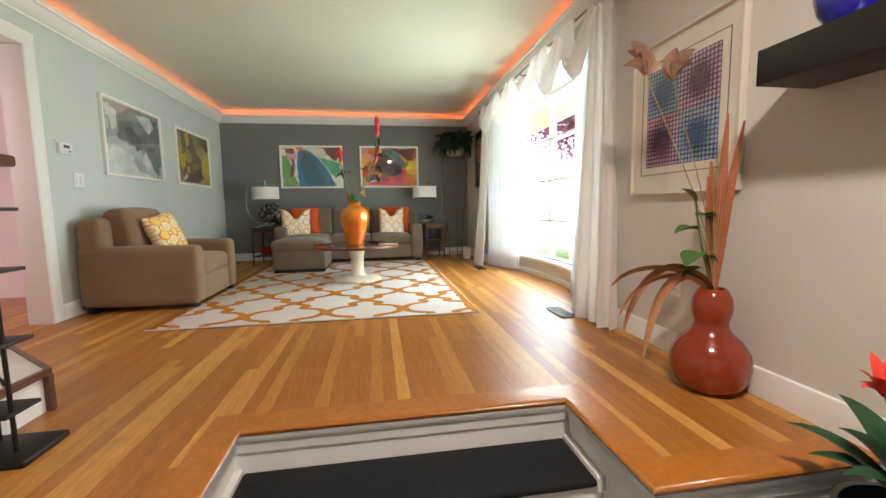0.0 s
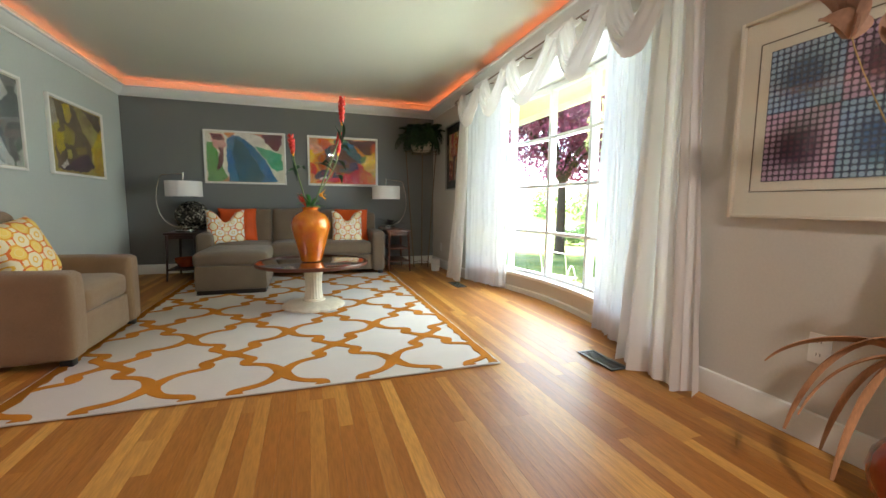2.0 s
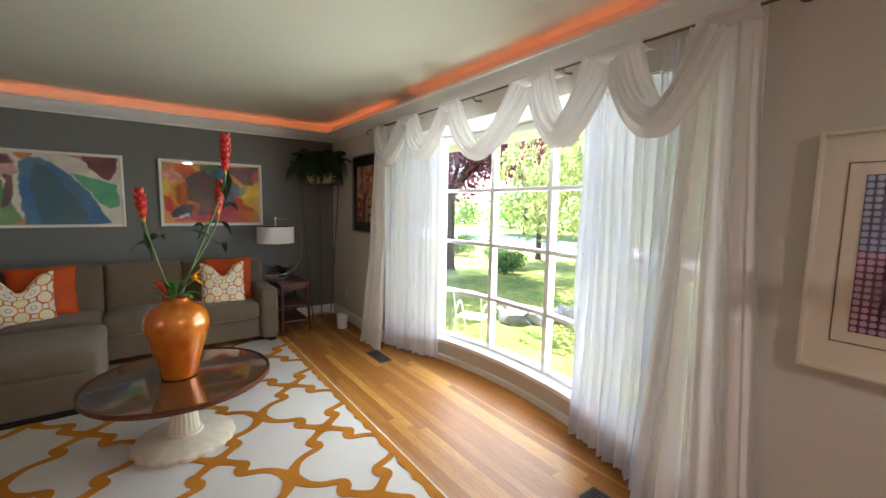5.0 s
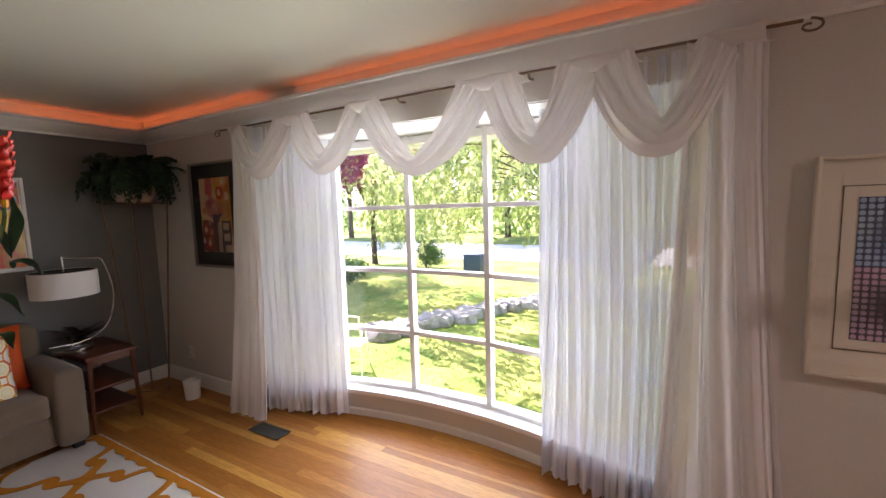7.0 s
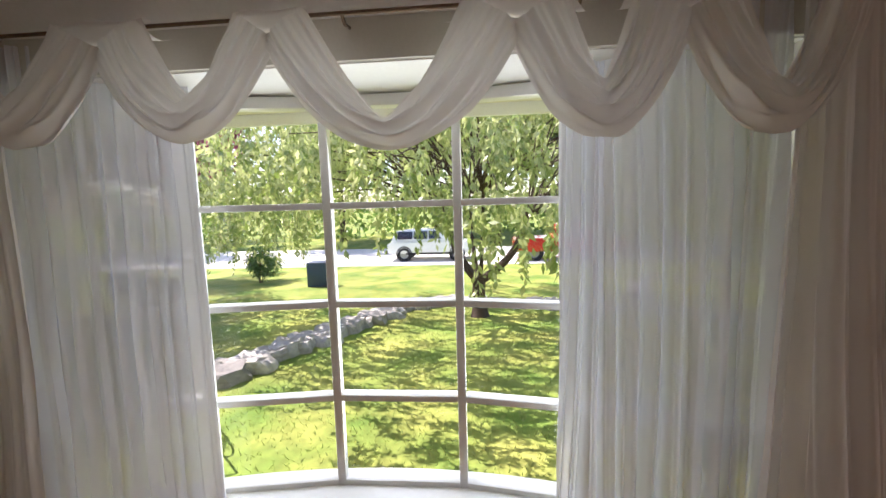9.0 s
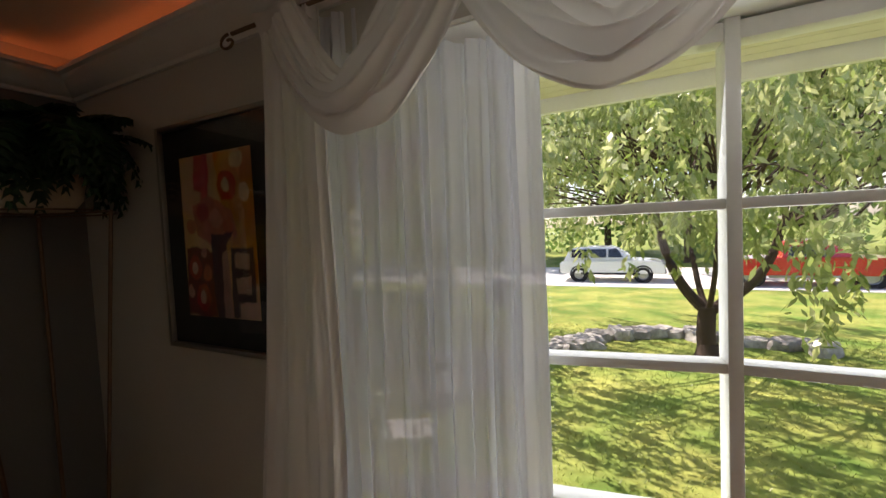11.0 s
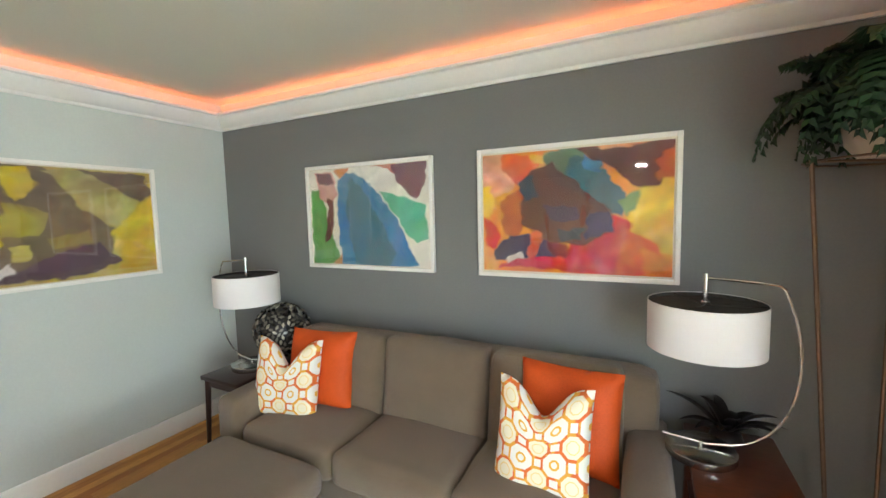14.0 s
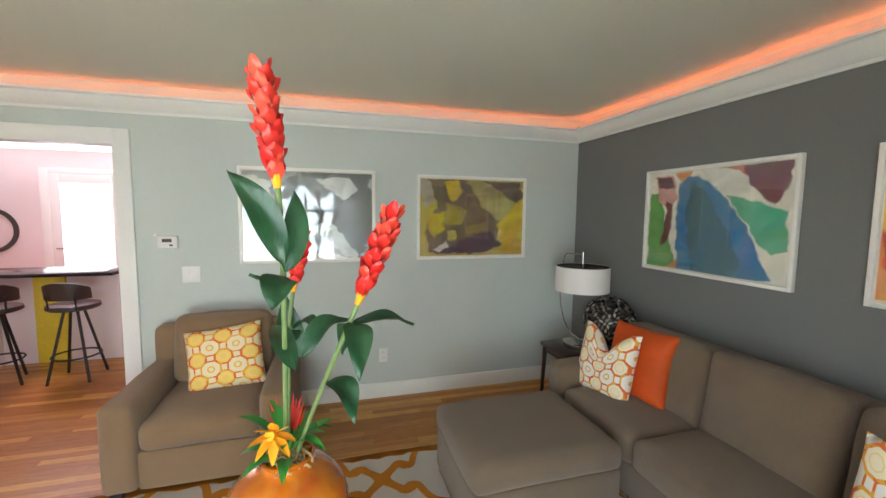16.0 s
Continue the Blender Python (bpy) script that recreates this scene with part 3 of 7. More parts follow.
# ---- the room ----
T = 0.14
OPEN0, OPEN1, OPEN_H = 2.15, 3.45, 2.0      # cased opening to the kitchen
BAY0, BAY1, BAY_H = 2.72, 5.60, 2.05        # bow window's opening
wl = box((XL - T, Y0, LOW), (XL, OPEN0, ZC))
box((XL - T, OPEN1, -0.1), (XL, YB + T, ZC), bm=wl)
box((XL - T, OPEN0, OPEN_H), (XL, OPEN1, ZC), bm=wl)
box((XL - T, OPEN0, -0.3), (XL, OPEN1, -0.03), bm=wl)
struct("wall_west", wl, M_SAGE)
struct("wall_north", box((XL, YB, -0.1), (XR, YB + T, ZC)), M_DARK)
wr = box((XR, Y0, LOW), (XR + T, BAY0, ZC))
box((XR, BAY1, -0.6), (XR + T, YB + T, ZC), bm=wr)
box((XR, BAY0, BAY_H), (XR + T, BAY1, ZC), bm=wr)
struct("wall_east", wr, M_GREY)
struct("wall_south", box((XL - T, Y0 - T, LOW), (XR + T, Y0, ZC)), M_GREY)
struct("ceiling", box((-6.0, Y0 - T, ZC), (XR + T, YB + T, ZC + 0.12)), M_CEIL)

# crown moulding that hides the strips
crown = [(0, 2.19), (0.014, 2.19), (0.018, 2.206), (0.03, 2.212), (0.05, 2.236), (0.072, 2.262), (0.078, 2.28), (0.095, 2.286), (0.095, 2.304), (0.08, 2.304), (0.078, 2.292), (0, 2.292)]
struct("trim_cove", sweep([(0, 2.292), (0.006, 2.292), (0.006, ZC), (0, ZC)], [(XR, Y0), (XR, YB), (XL, YB), (XL, Y0)]), M_CEIL, smooth=0)
struct("trim_crown", sweep(crown, [(XR, Y0), (XR, YB), (XL, YB), (XL, Y0)]), M_TRIM, smooth=25)

# baseboards
bb = [(0, 0), (0.018, 0), (0.018, 0.10), (0.012, 0.118), (0, 0.122)]
struct("baseboard_north", sweep(bb, [(XR, BAY1 + 0.02), (XR, YB), (XL, YB), (XL, OPEN1 + 0.09)]), M_TRIM, smooth=25)
struct("baseboard_east", sweep(bb, [(XR, 1.07), (XR, BAY0 - 0.02)]), M_TRIM, smooth=25)

# casing of the kitchen opening
cs = box((XL - T - 0.004, OPEN1 - 0.02, 0), (XL + 0.018, OPEN1, OPEN_H), 0.003)
box((XL, OPEN1 - 0.012, 0), (XL + 0.022, OPEN1 + 0.085, OPEN_H + 0.085), 0.005, bm=cs)
box((XL, OPEN0 - 0.085, 0), (XL + 0.022, OPEN0 + 0.012, OPEN_H + 0.085), 0.005, bm=cs)
box((XL, OPEN0, OPEN_H - 0.012), (XL + 0.021, OPEN1, OPEN_H + 0.085), 0.005, bm=cs)
box((XL - T - 0.004, OPEN0, OPEN_H - 0.02), (XL + 0.018, OPEN1, OPEN_H), 0.003, bm=cs)
box((XL - T - 0.004, OPEN0, 0), (XL + 0.018, OPEN0 + 0.02, OPEN_H), 0.003, bm=cs)
struct("trim_door_casing", cs, M_TRIM)

# the bow: an arc from wall to wall
BR = 3.606
BCY, BCX = (BAY0 + BAY1) / 2, XR + 0.30 - BR


def bow(y, out=0.0):
    a = math.asin((y - BCY) / BR)
    return (BCX + (BR + out) * math.cos(a), BCY + (BR + out) * math.sin(a))


arc_y = [BAY0 + (BAY1 - BAY0) * i / 24 for i in range(25)]
inner = [bow(y) for y in arc_y]
outer = [bow(y, 0.18) for y in arc_y]
struct("wall_bow_knee", prism(inner + outer[::-1], -0.6, 0.175), M_GREY, smooth=30)
struct("sill_bow", prism([bow(y, -0.03) for y in arc_y] + [bow(y, 0.2) for y in arc_y][::-1], 0.175, 0.205), M_TRIM, smooth=30)
struct("baseboard_bow", sweep([(0, 0), (0.014, 0), (0.014, 0.045), (0, 0.055)], inner), M_TRIM, smooth=30)
struct("ceiling_bow", prism([(XR + 0.02, BAY0)] + [bow(y, 0.22) for y in arc_y] + [(XR + 0.02, BAY1)], BAY_H - 0.005, BAY_H + 0.10), M_TRIM, smooth=30)

# five lights, each of four panes
nodes = [bow(y, 0.10) for y in (2.74, 3.30, 3.87, 4.45, 5.02, 5.58)]
BARS = (0.205, 0.645, 1.10, 1.556, 2.012)
for k in range(5):
    a, b = Vector((*nodes[k], 0)), Vector((*nodes[k + 1], 0))
    d = (b - a).normalized()
    ang = math.degrees(math.atan2(d.y, d.x))
    win = tagged(thing("window_%d" % (k + 1), "white painted window light with four clear panes", "window", (a.x, a.y, 0), ang), kind="structure")
    w = (b - a).length
    fr = bmesh.new()
    for x in ((-0.019, 0.019),) + (((w - 0.019, w + 0.019),) if k == 4 else ()):
        box((x[0], -0.05, 0.2), (x[1], 0.024, BAY_H), 0.004, bm=fr)
    part("window_frame", fr, M_TRIM, win)
    for i, z in enumerate(BARS):
        h = 0.03 if 0 < i < 4 else 0.05
        bar = box((0.019, -0.045, z - h / 2), (w - 0.019, 0.021, z + h / 2), 0.004)
        part("glazing_bar", bar, M_TRIM, win)
    for i in range(4):
        p = part("pane", box((0.015, -0.003, BARS[i]), (w - 0.015, 0.003, BARS[i + 1])), M_PANE, win, smooth=0)
        p.visible_shadow = False

# stairwell down to the entry
ST0, ST1, STY, STF = -0.13, 1.235, 1.66, 1.087
struct("floor_entry", box((XL, Y0, LOW - 0.1), (XR, 1.16, LOW)), M_BLACK_TREAD)
for i, (y0, y1, z) in enumerate(((1.37, STY, -0.19), (1.10, 1.37, -0.38))):
    st = thing("stair_step", "white painted stair step with a black carpeted tread", "stair", (0, 0, 0), 0, "stairs to the entry")
    tagged(st, kind="structure")
    part("riser", box((ST0, y0 + 0.02, LOW), (ST1, y1, z - 0.03), 0.003), M_TRIM, st)
    part("tread", box((ST0 + 0.03, y0, z - 0.03), (ST1 - 0.03, y1, z), 0.012, 3), M_BLACK_TREAD, st)
    for x in (ST0, ST1 - 0.03):
        part("stringer", box((x, y0, z - 0.05), (x + 0.03, y1, z + 0.012), 0.004), M_TRIM, st)
sup = box((XL, STY, -0.3), (XR + 0.5, STY + 0.06, -0.03))
box((XL, Y0, LOW), (ST0, STY, -0.03), bm=sup)
box((ST1, STF + 0.02, LOW), (XR, STY, -0.03), bm=sup)
struct("wall_stair", sup, M_TRIM)
mould = [(0, -0.11), (0.012, -0.105), (0.016, -0.07), (0.03, -0.05), (0.034, -0.03), (0, -0.03)]
struct("trim_stair", sweep([(-o, z) for o, z in mould], [(ST0, Y0), (ST0, STY), (ST1, STY), (ST1, STF + 0.02), (XR, STF + 0.02)]), M_TRIM, smooth=25)
# broad border boards round the stairwell, mitred
struct("trim_floor_border", sweep([(-0.035, -0.026), (-0.042, -0.012), (-0.036, 0.0), (-0.03, 0.003), (0.085, 0.003), (0.085, -0.028)], [(ST0, Y0), (ST0, STY), (ST1, STY), (ST1, STF + 0.02), (XR, STF + 0.02)]), M_OAK_EDGE, smooth=40)
struct("floor_base", prism([(XL - T, Y0), (ST0 - 0.02, Y0), (ST0 - 0.02, STY + 0.02), (ST1 + 0.02, STY + 0.02), (ST1 + 0.02, STF + 0.04), (XR + 0.0, STF + 0.04), (XR, BAY0)] + inner + [(XR, BAY1), (XR, YB), (XL - T, YB)], -0.16, -0.008), M_GAP, smooth=0)

# ---- furniture ----
GROUP_PIL = "printed cushions"


def pillow(name, w, h, t, material, label, group, m, chop=0.0):
    """A knife-edge cushion standing in its own upright plane."""
    def side(s):
        def f(u, v):
            a, b = 2 * u - 1, 2 * v - 1
            th = t / 2 * (max(0, 1 - a ** 4) * max(0, 1 - b ** 4)) ** 0.55
            x = a * w / 2 * (1 - 0.05 * (1 - b * b))
            z = b * h / 2 * (1 - 0.05 * (1 - a * a)) - chop * math.exp(-(a / 0.42) ** 2) * ((b + 1) / 2) ** 2
            n = noise.noise(Vector((a * 2.2, b * 2.2, s * 3 + w * 9))) * 0.012 * (1 - a * a)
            return (x, s * (th + n), z + h / 2)
        return f
    bm = sheet(side(-1), 22, 22, uv=True)
    own = sheet(side(1), 22, 22, uv=True)
    join(bm, own)
    bmesh.ops.remove_doubles(bm, verts=bm.verts, dist=0.0008)
    ob = part(name, bm, material, None, smooth=70)
    ob.matrix_world = m
    return tagged(ob, label, "cushion", group)


# sofa
sofa = thing("sofa", "taupe woven three-seat sofa against the charcoal wall", "sofa", (0.03, 6.62, 0))
S0, S1 = -1.09, 1.09
part("base", soft((S0 + 0.02, -0.31, 0.06), (S1 - 0.02, 0.36, 0.27), 0.02, cuts=6), M_SOFA, sofa)
for s in (-1, 1):
    lo, hi = (S0, -0.37, 0.05), (S0 + 0.17, 0.36, 0.56)
    if s > 0:
        lo, hi = (S1 - 0.17, -0.37, 0.05), (S1, 0.36, 0.56)
    part("arm", soft(lo, hi, 0.045, (0.004, 0.004, 0.012), 9, sag=0.004), M_SOFA, sofa)
part("back", soft((S0 + 0.04, 0.17, 0.25), (S1 - 0.04, 0.38, 0.80), 0.06, (0, 0, 0.01), 9), M_SOFA, sofa)
for i in range(3):
    x0 = S0 + 0.175 + i * 0.61
    part("seat_cushion", soft((x0, -0.36, 0.265), (x0 + 0.605, 0.16, 0.43), 0.045, (0.004, 0.012, 0.022), 11, sag=0.008, seed=i), M_SOFA, sofa)
    c = soft((x0 + 0.003, -0.02, 0.0), (x0 + 0.602, 0.17, 0.47), 0.045, (0.004, 0.035, 0.008), 11, sag=0.010, seed=i + 5)
    bmesh.ops.transform(c, matrix=Matrix.Translation((0, 0.06, 0.38)) @ Matrix.Rotation(radians(-9), 4, "X"), verts=c.verts)
    part("back_cushion", c, M_SOFA, sofa)
for x in (S0 + 0.06, S1 - 0.06):
    for y in (-0.31, 0.31):
        part("leg", box((x - 0.03, y - 0.03, 0), (x + 0.03, y + 0.03, 0.062), 0.006), M_BLACKWOOD, sofa)

# ottoman
ott = thing("ottoman", "taupe upholstered ottoman with a loose top cushion before the sofa", "ottoman", (-0.565, 5.81, 0))
part("base", soft((-0.325, -0.39, 0.05), (0.325, 0.385, 0.30), 0.025, (0.004, 0.004, 0), 8), M_SOFA, ott)
part("cushion", soft((-0.335, -0.40, 0.285), (0.335, 0.39, 0.43), 0.05, (0.008, 0.008, 0.02), 11, sag=0.006), M_SOFA, ott)
part("plinth", box((-0.31, -0.375, 0.0), (0.31, 0.37, 0.055), 0.004), M_BLACKWOOD, ott)

# armchair, its back to the sage wall
ac = thing("armchair", "tan upholstered club armchair with wide square arms", "armchair", (-1.49, 4.165, 0))
part("base", soft((-0.40, -0.335, 0.05), (0.43, 0.27, 0.27), 0.02, cuts=6), M_CHAIR, ac)
for y in (-0.50, 0.265):
    part("arm", soft((-0.43, y, 0.05), (0.45, y + 0.17, 0.53), 0.04, (0.004, 0.006, 0.012), 9, sag=0.004), M_CHAIR, ac)
bk = soft((-0.43, -0.485, 0.06), (-0.25, 0.42, 0.76), 0.05, (0.01, 0, 0.012), 9)
part("back", bk, M_CHAIR, ac)
part("seat_cushion", soft((-0.24, -0.327, 0.26), (0.44, 0.262, 0.42), 0.05, (0.012, 0.004, 0.025), 11, sag=0.008), M_CHAIR, ac)
c = soft((-0.11, -0.327, 0.0), (0.10, 0.262, 0.44), 0.06, (0.03, 0.004, 0.015), 11, sag=0.008, seed=3)
bmesh.ops.transform(c, matrix=Matrix.Translation((-0.17, 0, 0.405)) @ Matrix.Rotation(radians(-9), 4, "Y"), verts=c.verts)
part("back_cushion", c, M_CHAIR, ac)
for x in (-0.37, 0.39):
    for y in (-0.44, 0.38):
        part("leg", box((x - 0.03, y - 0.03, 0), (x + 0.03, y + 0.03, 0.055), 0.006), M_BLACKWOOD, ac)

pillow("throw_pillow", 0.46, 0.40, 0.15, M_LATTICE_GOLD, "golden octagon-print cushion leaning on the armchair", GROUP_PIL, pose(-1.42, 4.20, 0.415, -20, 0, 88) @ pose(0, 0, 0, 0, -8, 0))
pillow("throw_pillow", 0.44, 0.44, 0.15, M_ORANGE_SILK, "plain burnt-orange silk cushion on the sofa", "orange cushions", pose(-0.66, 6.60, 0.42, -14, 0, 8))
pillow("throw_pillow", 0.42, 0.44, 0.14, M_LATTICE, "orange and white octagon-print cushion with a dented top", GROUP_PIL, pose(-0.77, 6.45, 0.40, -14, 0, 10), 0.15)
pillow("throw_pillow", 0.44, 0.44, 0.15, M_ORANGE_SILK, "plain burnt-orange silk cushion on the sofa", "orange cushions", pose(0.72, 6.60, 0.415, -14, 0, -6))
pillow("throw_pillow", 0.39, 0.44, 0.14, M_LATTICE, "orange and white octagon-print cushion with a dented top", GROUP_PIL, pose(0.65, 6.44, 0.395, -14, 0, -4), 0.13)

# rug with a raised ogee trellis
RX0, RX1, RY0, RY1 = -1.15, 1.20, 3.06, 6.36
rug = thing("rug", "cream wool rug with a gold ogee trellis pattern", "rug", (0, 0, 0))
part("field", box((RX0, RY0, 0.003), (RX1, RY1, 0.013), 0.004), M_RUG, rug)


LINK = ((0, 0), (.10, .17), (.22, .30), (.38, .39), (.55, .44), (.69, .49), (.675, .58), (.60, .69), (.71, .79), (.84, .89), (1, 1))
LINK_W = (.034, .024, .018, .016, .017, .018, .030, .026, .019, .021, .036)
PX, PY = 0.299, 0.3635


def trellis():
    """Two kinds of knot in turn, joined by bent links with a barb nearer the second kind."""
    bm = bmesh.new()
    for i in range(-6, 6):
        for j in range(-2, 13, 2):
            if i % 2:
                continue
            ax, ay = 0.02 + PX * i, 3.28 + PY * j
            for q, (sx, sy) in enumerate(((1, 1), (-1, 1), (1, -1), (-1, -1))):
                z = 0.0150 + 0.0007 * q
                P = [Vector((max(RX0 + 0.035, min(RX1 - 0.035, ax + sx * PX * a)), ay + sy * PY * b)) for a, b in LINK]
                pts, wd = [], []
                for k in range(len(P) - 1):
                    p0, p1, p2, p3 = P[max(0, k - 1)], P[k], P[k + 1], P[min(len(P) - 1, k + 2)]
                    for m in range(4):
                        t = m / 4
                        pts.append(0.5 * (2 * p1 + (p2 - p0) * t + (2 * p0 - 5 * p1 + 4 * p2 - p3) * t * t + (3 * p1 - p0 - 3 * p2 + p3) * t ** 3))
                        wd.append(LINK_W[k] + (LINK_W[k + 1] - LINK_W[k]) * t)
                pts.append(P[-1])
                wd.append(LINK_W[-1])
                vs = []
                for k, p in enumerate(pts):
                    d = pts[min(k + 1, len(pts) - 1)] - pts[max(k - 1, 0)]
                    d = d.normalized() if d.length > 1e-5 else Vector((0, 1))
                    n = Vector((-d.y, d.x)) * wd[k] * 1.22
                    zk = z + 0.00001 * k
                    vs.append((bm.verts.new((p.x + n.x, p.y + n.y, zk)), bm.verts.new((p.x - n.x, p.y - n.y, zk))))
                for (a, b), (c, d) in zip(vs, vs[1:]):
                    bm.faces.new((a, b, d, c))
    for co, no in (((RX0 + 0.012, 0, 0), (-1, 0, 0)), ((RX1 - 0.012, 0, 0), (1, 0, 0)), ((0, RY0 + 0.012, 0), (0, -1, 0)), ((0, RY1 - 0.012, 0), (0, 1, 0))):
        bmesh.ops.bisect_plane(bm, geom=bm.verts[:] + bm.edges[:] + bm.faces[:], plane_co=co, plane_no=no, clear_outer=True)
    r = bmesh.ops.extrude_face_region(bm, geom=bm.faces[:])
    for v in r["geom"]:
        if isinstance(v, bmesh.types.BMVert):
            v.co.z = 0.012
    return bm


part("trellis_pattern", trellis(), M_RUG_LINE, rug, "gold raised trellis lines", smooth=0)

# round coffee table on a fluted pedestal
TX, TY, TZ = 0.20, 4.70, 0.413
ct = thing("coffee_table", "round bronze-glass coffee table on a cream fluted pedestal", "coffee table", (TX, TY, 0.014))
part("tabletop", lathe([(0.02, 0.377), (0.445, 0.377), (0.458, 0.382), (0.462, 0.389), (0.458, 0.396), (0.445, 0.399), (0.02, 0.399)], 72), M_TABLE_GLASS, ct, "bronze tinted mirror-glass top")
part("rim", lathe([(0.457, 0.376), (0.467, 0.376), (0.469, 0.389), (0.467, 0.402), (0.457, 0.402)], 72, cap=False), M_WALNUT, ct)
flute = lambda a, i: 1 + 0.05 * abs(math.sin(9 * a)) - 0.025
part("pedestal", lathe([(0.085, 0.06), (0.082, 0.075), (0.075, 0.10), (0.068, 0.17), (0.07, 0.25), (0.085, 0.33), (0.11, 0.36), (0.115, 0.377)], 108, wave=flute), M_CREAM, ct)
part("collar", lathe([(0.088, 0.055), (0.095, 0.06), (0.095, 0.072), (0.086, 0.078)], 48), M_CREAM, ct)
scal = lambda a, i: 1 + (0.045 * abs(math.sin(9 * a)) - 0.02) * (1 if i in (1, 2, 3) else 0.6)
part("foot", lathe([(0.24, 0.0), (0.258, 0.004), (0.258, 0.022), (0.24, 0.036), (0.17, 0.046), (0.10, 0.058), (0.085, 0.062)], 126, wave=scal), M_CREAM, ct)

# amber vase with tall tropical stems
vz = thing("flower_vase", "amber lacquered urn vase with red ginger stems on the table", "vase", (TX - 0.01, TY, TZ + 0.003))
vprof = [(0.06, 0.0), (0.088, 0.004), (0.094, 0.02), (0.105, 0.07), (0.125, 0.15), (0.148, 0.23), (0.162, 0.295), (0.163, 0.33), (0.150, 0.375), (0.118, 0.41), (0.083, 0.428), (0.068, 0.437), (0.064, 0.448), (0.072, 0.458), (0.074, 0.464), (0.066, 0.466), (0.058, 0.45), (0.052, 0.43)]
part("body", lathe(vprof, 64), M_GOLDVASE, vz)
moss = bmesh.new()
rnd = random.Random(4)
for _ in range(40):
    a, r = rnd.uniform(0, 6.28), rnd.uniform(0, 0.05)
    p = Vector((r * math.cos(a), r * math.sin(a), 0.452))
    tube(bezier(p, p + Vector((rnd.uniform(-.04, .04), rnd.uniform(-.04, .04), .03)), p + Vector((rnd.uniform(-.06, .06), rnd.uniform(-.06, .06), .02)), p + Vector((rnd.uniform(-.05, .05), rnd.uniform(-.05, .05), -0.002)), 5), 0.004, 4, moss)
part("moss", moss, M_STRAW, vz)


def leaf_sheet(base, tip, width, droop=0.0, fold=0.15, bm=None, n=10, twist=0.0):
    """A pointed blade from base to tip, folded along its rib."""
    base, tip = Vector(base), Vector(tip)
    d = tip - base
    side = d.cross(Vector((0, 0, 1)))
    if side.length < 1e-4:
        side = Vector((1, 0, 0))
    side = (Matrix.Rotation(twist, 3, d.normalized()) @ side.normalized())
    nor = side.cross(d).normalized()

    def f(u, v):
        w = width / 2 * (math.sin(math.pi * min(1, u * 0.96 + 0.04) ** 0.8) ** 0.8)
        s = 2 * v - 1
        p = base + d * u + side * w * s + nor * (abs(s) * w * fold * 2)
        p.z += droop * (4 * u * (1 - u))
        return p
    return sheet(f, n, 4, bm=bm)


def ginger(foot, base, top, width, parent, seed):
    """A ginger stem with a tapered spike of cupped, overlapping bracts."""
    r = random.Random(seed)
    foot, base, top = Vector(foot), Vector(base), Vector(top)
    ax, spike = (top - base).normalized(), (top - base).length
    part("stem", tube(bezier(foot, foot.lerp(base, .35) + Vector((0, 0, .03)), base - ax * 0.15, base, 14), 0.0058, 8), M_STEM, parent)
    bm = bmesh.new()
    tube([base, top - ax * 0.03], width * 0.13, 6, bm)
    n = int(spike / 0.0056)
    q = ax.to_track_quat("Z", "Y")
    for i in range(n):
        t = i / n
        rr = width * 0.50 * (0.45 + 0.62 * math.sin(math.pi * min(1, t * 0.72 + 0.10))) * r.uniform(.82, 1.12)
        ang = i * 2.4 + r.uniform(-.25, .25)
        ln = width * 0.56 * r.uniform(.85, 1.15)
        out = q @ Vector((math.cos(ang), math.sin(ang), 0))
        sd0 = ax.cross(out).normalized()
        p = base + ax * (spike * 0.84 * t)
        wide = width * 0.25 * (1 - 0.2 * t)

        def f(u, v):
            s = 2 * v - 1
            w = wide * math.sin(math.pi * (0.10 + 0.86 * u)) ** 0.6
            d = rr * (0.25 + 0.75 * math.sin(1.5 * u)) * (1 - 0.28 * s * s * u)
            return p + out * d + ax * (ln * u) + sd0 * w * s
        sheet(f, 5, 4, bm=bm)
    fl = part("flower_spike", bm, M_RED, parent, "red ginger flower spike", smooth=80)
    part("throat", tube([base - ax * 0.016, base + ax * 0.010], width * 0.11, 8, taper=1.5), M_YELLOW, parent)
    return fl


O = Vector((TX - 0.01, TY, TZ + 0.003))


def rel(x, y, z):
    return Vector((x, y, z)) - O


def blade(base, mid, tip, width, bm, roll=0.0):
    """An arching pointed leaf, widest below the middle, creased along its rib."""
    pts = bezier(base, base.lerp(mid, .8), mid.lerp(tip, .35), tip, 12)

    def f(u, v):
        i = min(11, int(u * 12))
        p, d = pts[i].lerp(pts[i + 1], u * 12 - i), (pts[i + 1] - pts[i]).normalized()
        side = d.cross(Vector((math.sin(roll), 0.15, math.cos(roll)))).normalized()
        nor = side.cross(d)
        s = 2 * v - 1
        w = width / 2 * max(0.0, math.sin(math.pi * u ** 0.75)) ** 0.85 + 0.002 * (1 - u)
        return p + side * w * s + nor * (abs(s) * w * 0.35) + nor * 0.004 * math.sin(9 * u + 3 * s)
    return sheet(f, 14, 4, bm=bm)


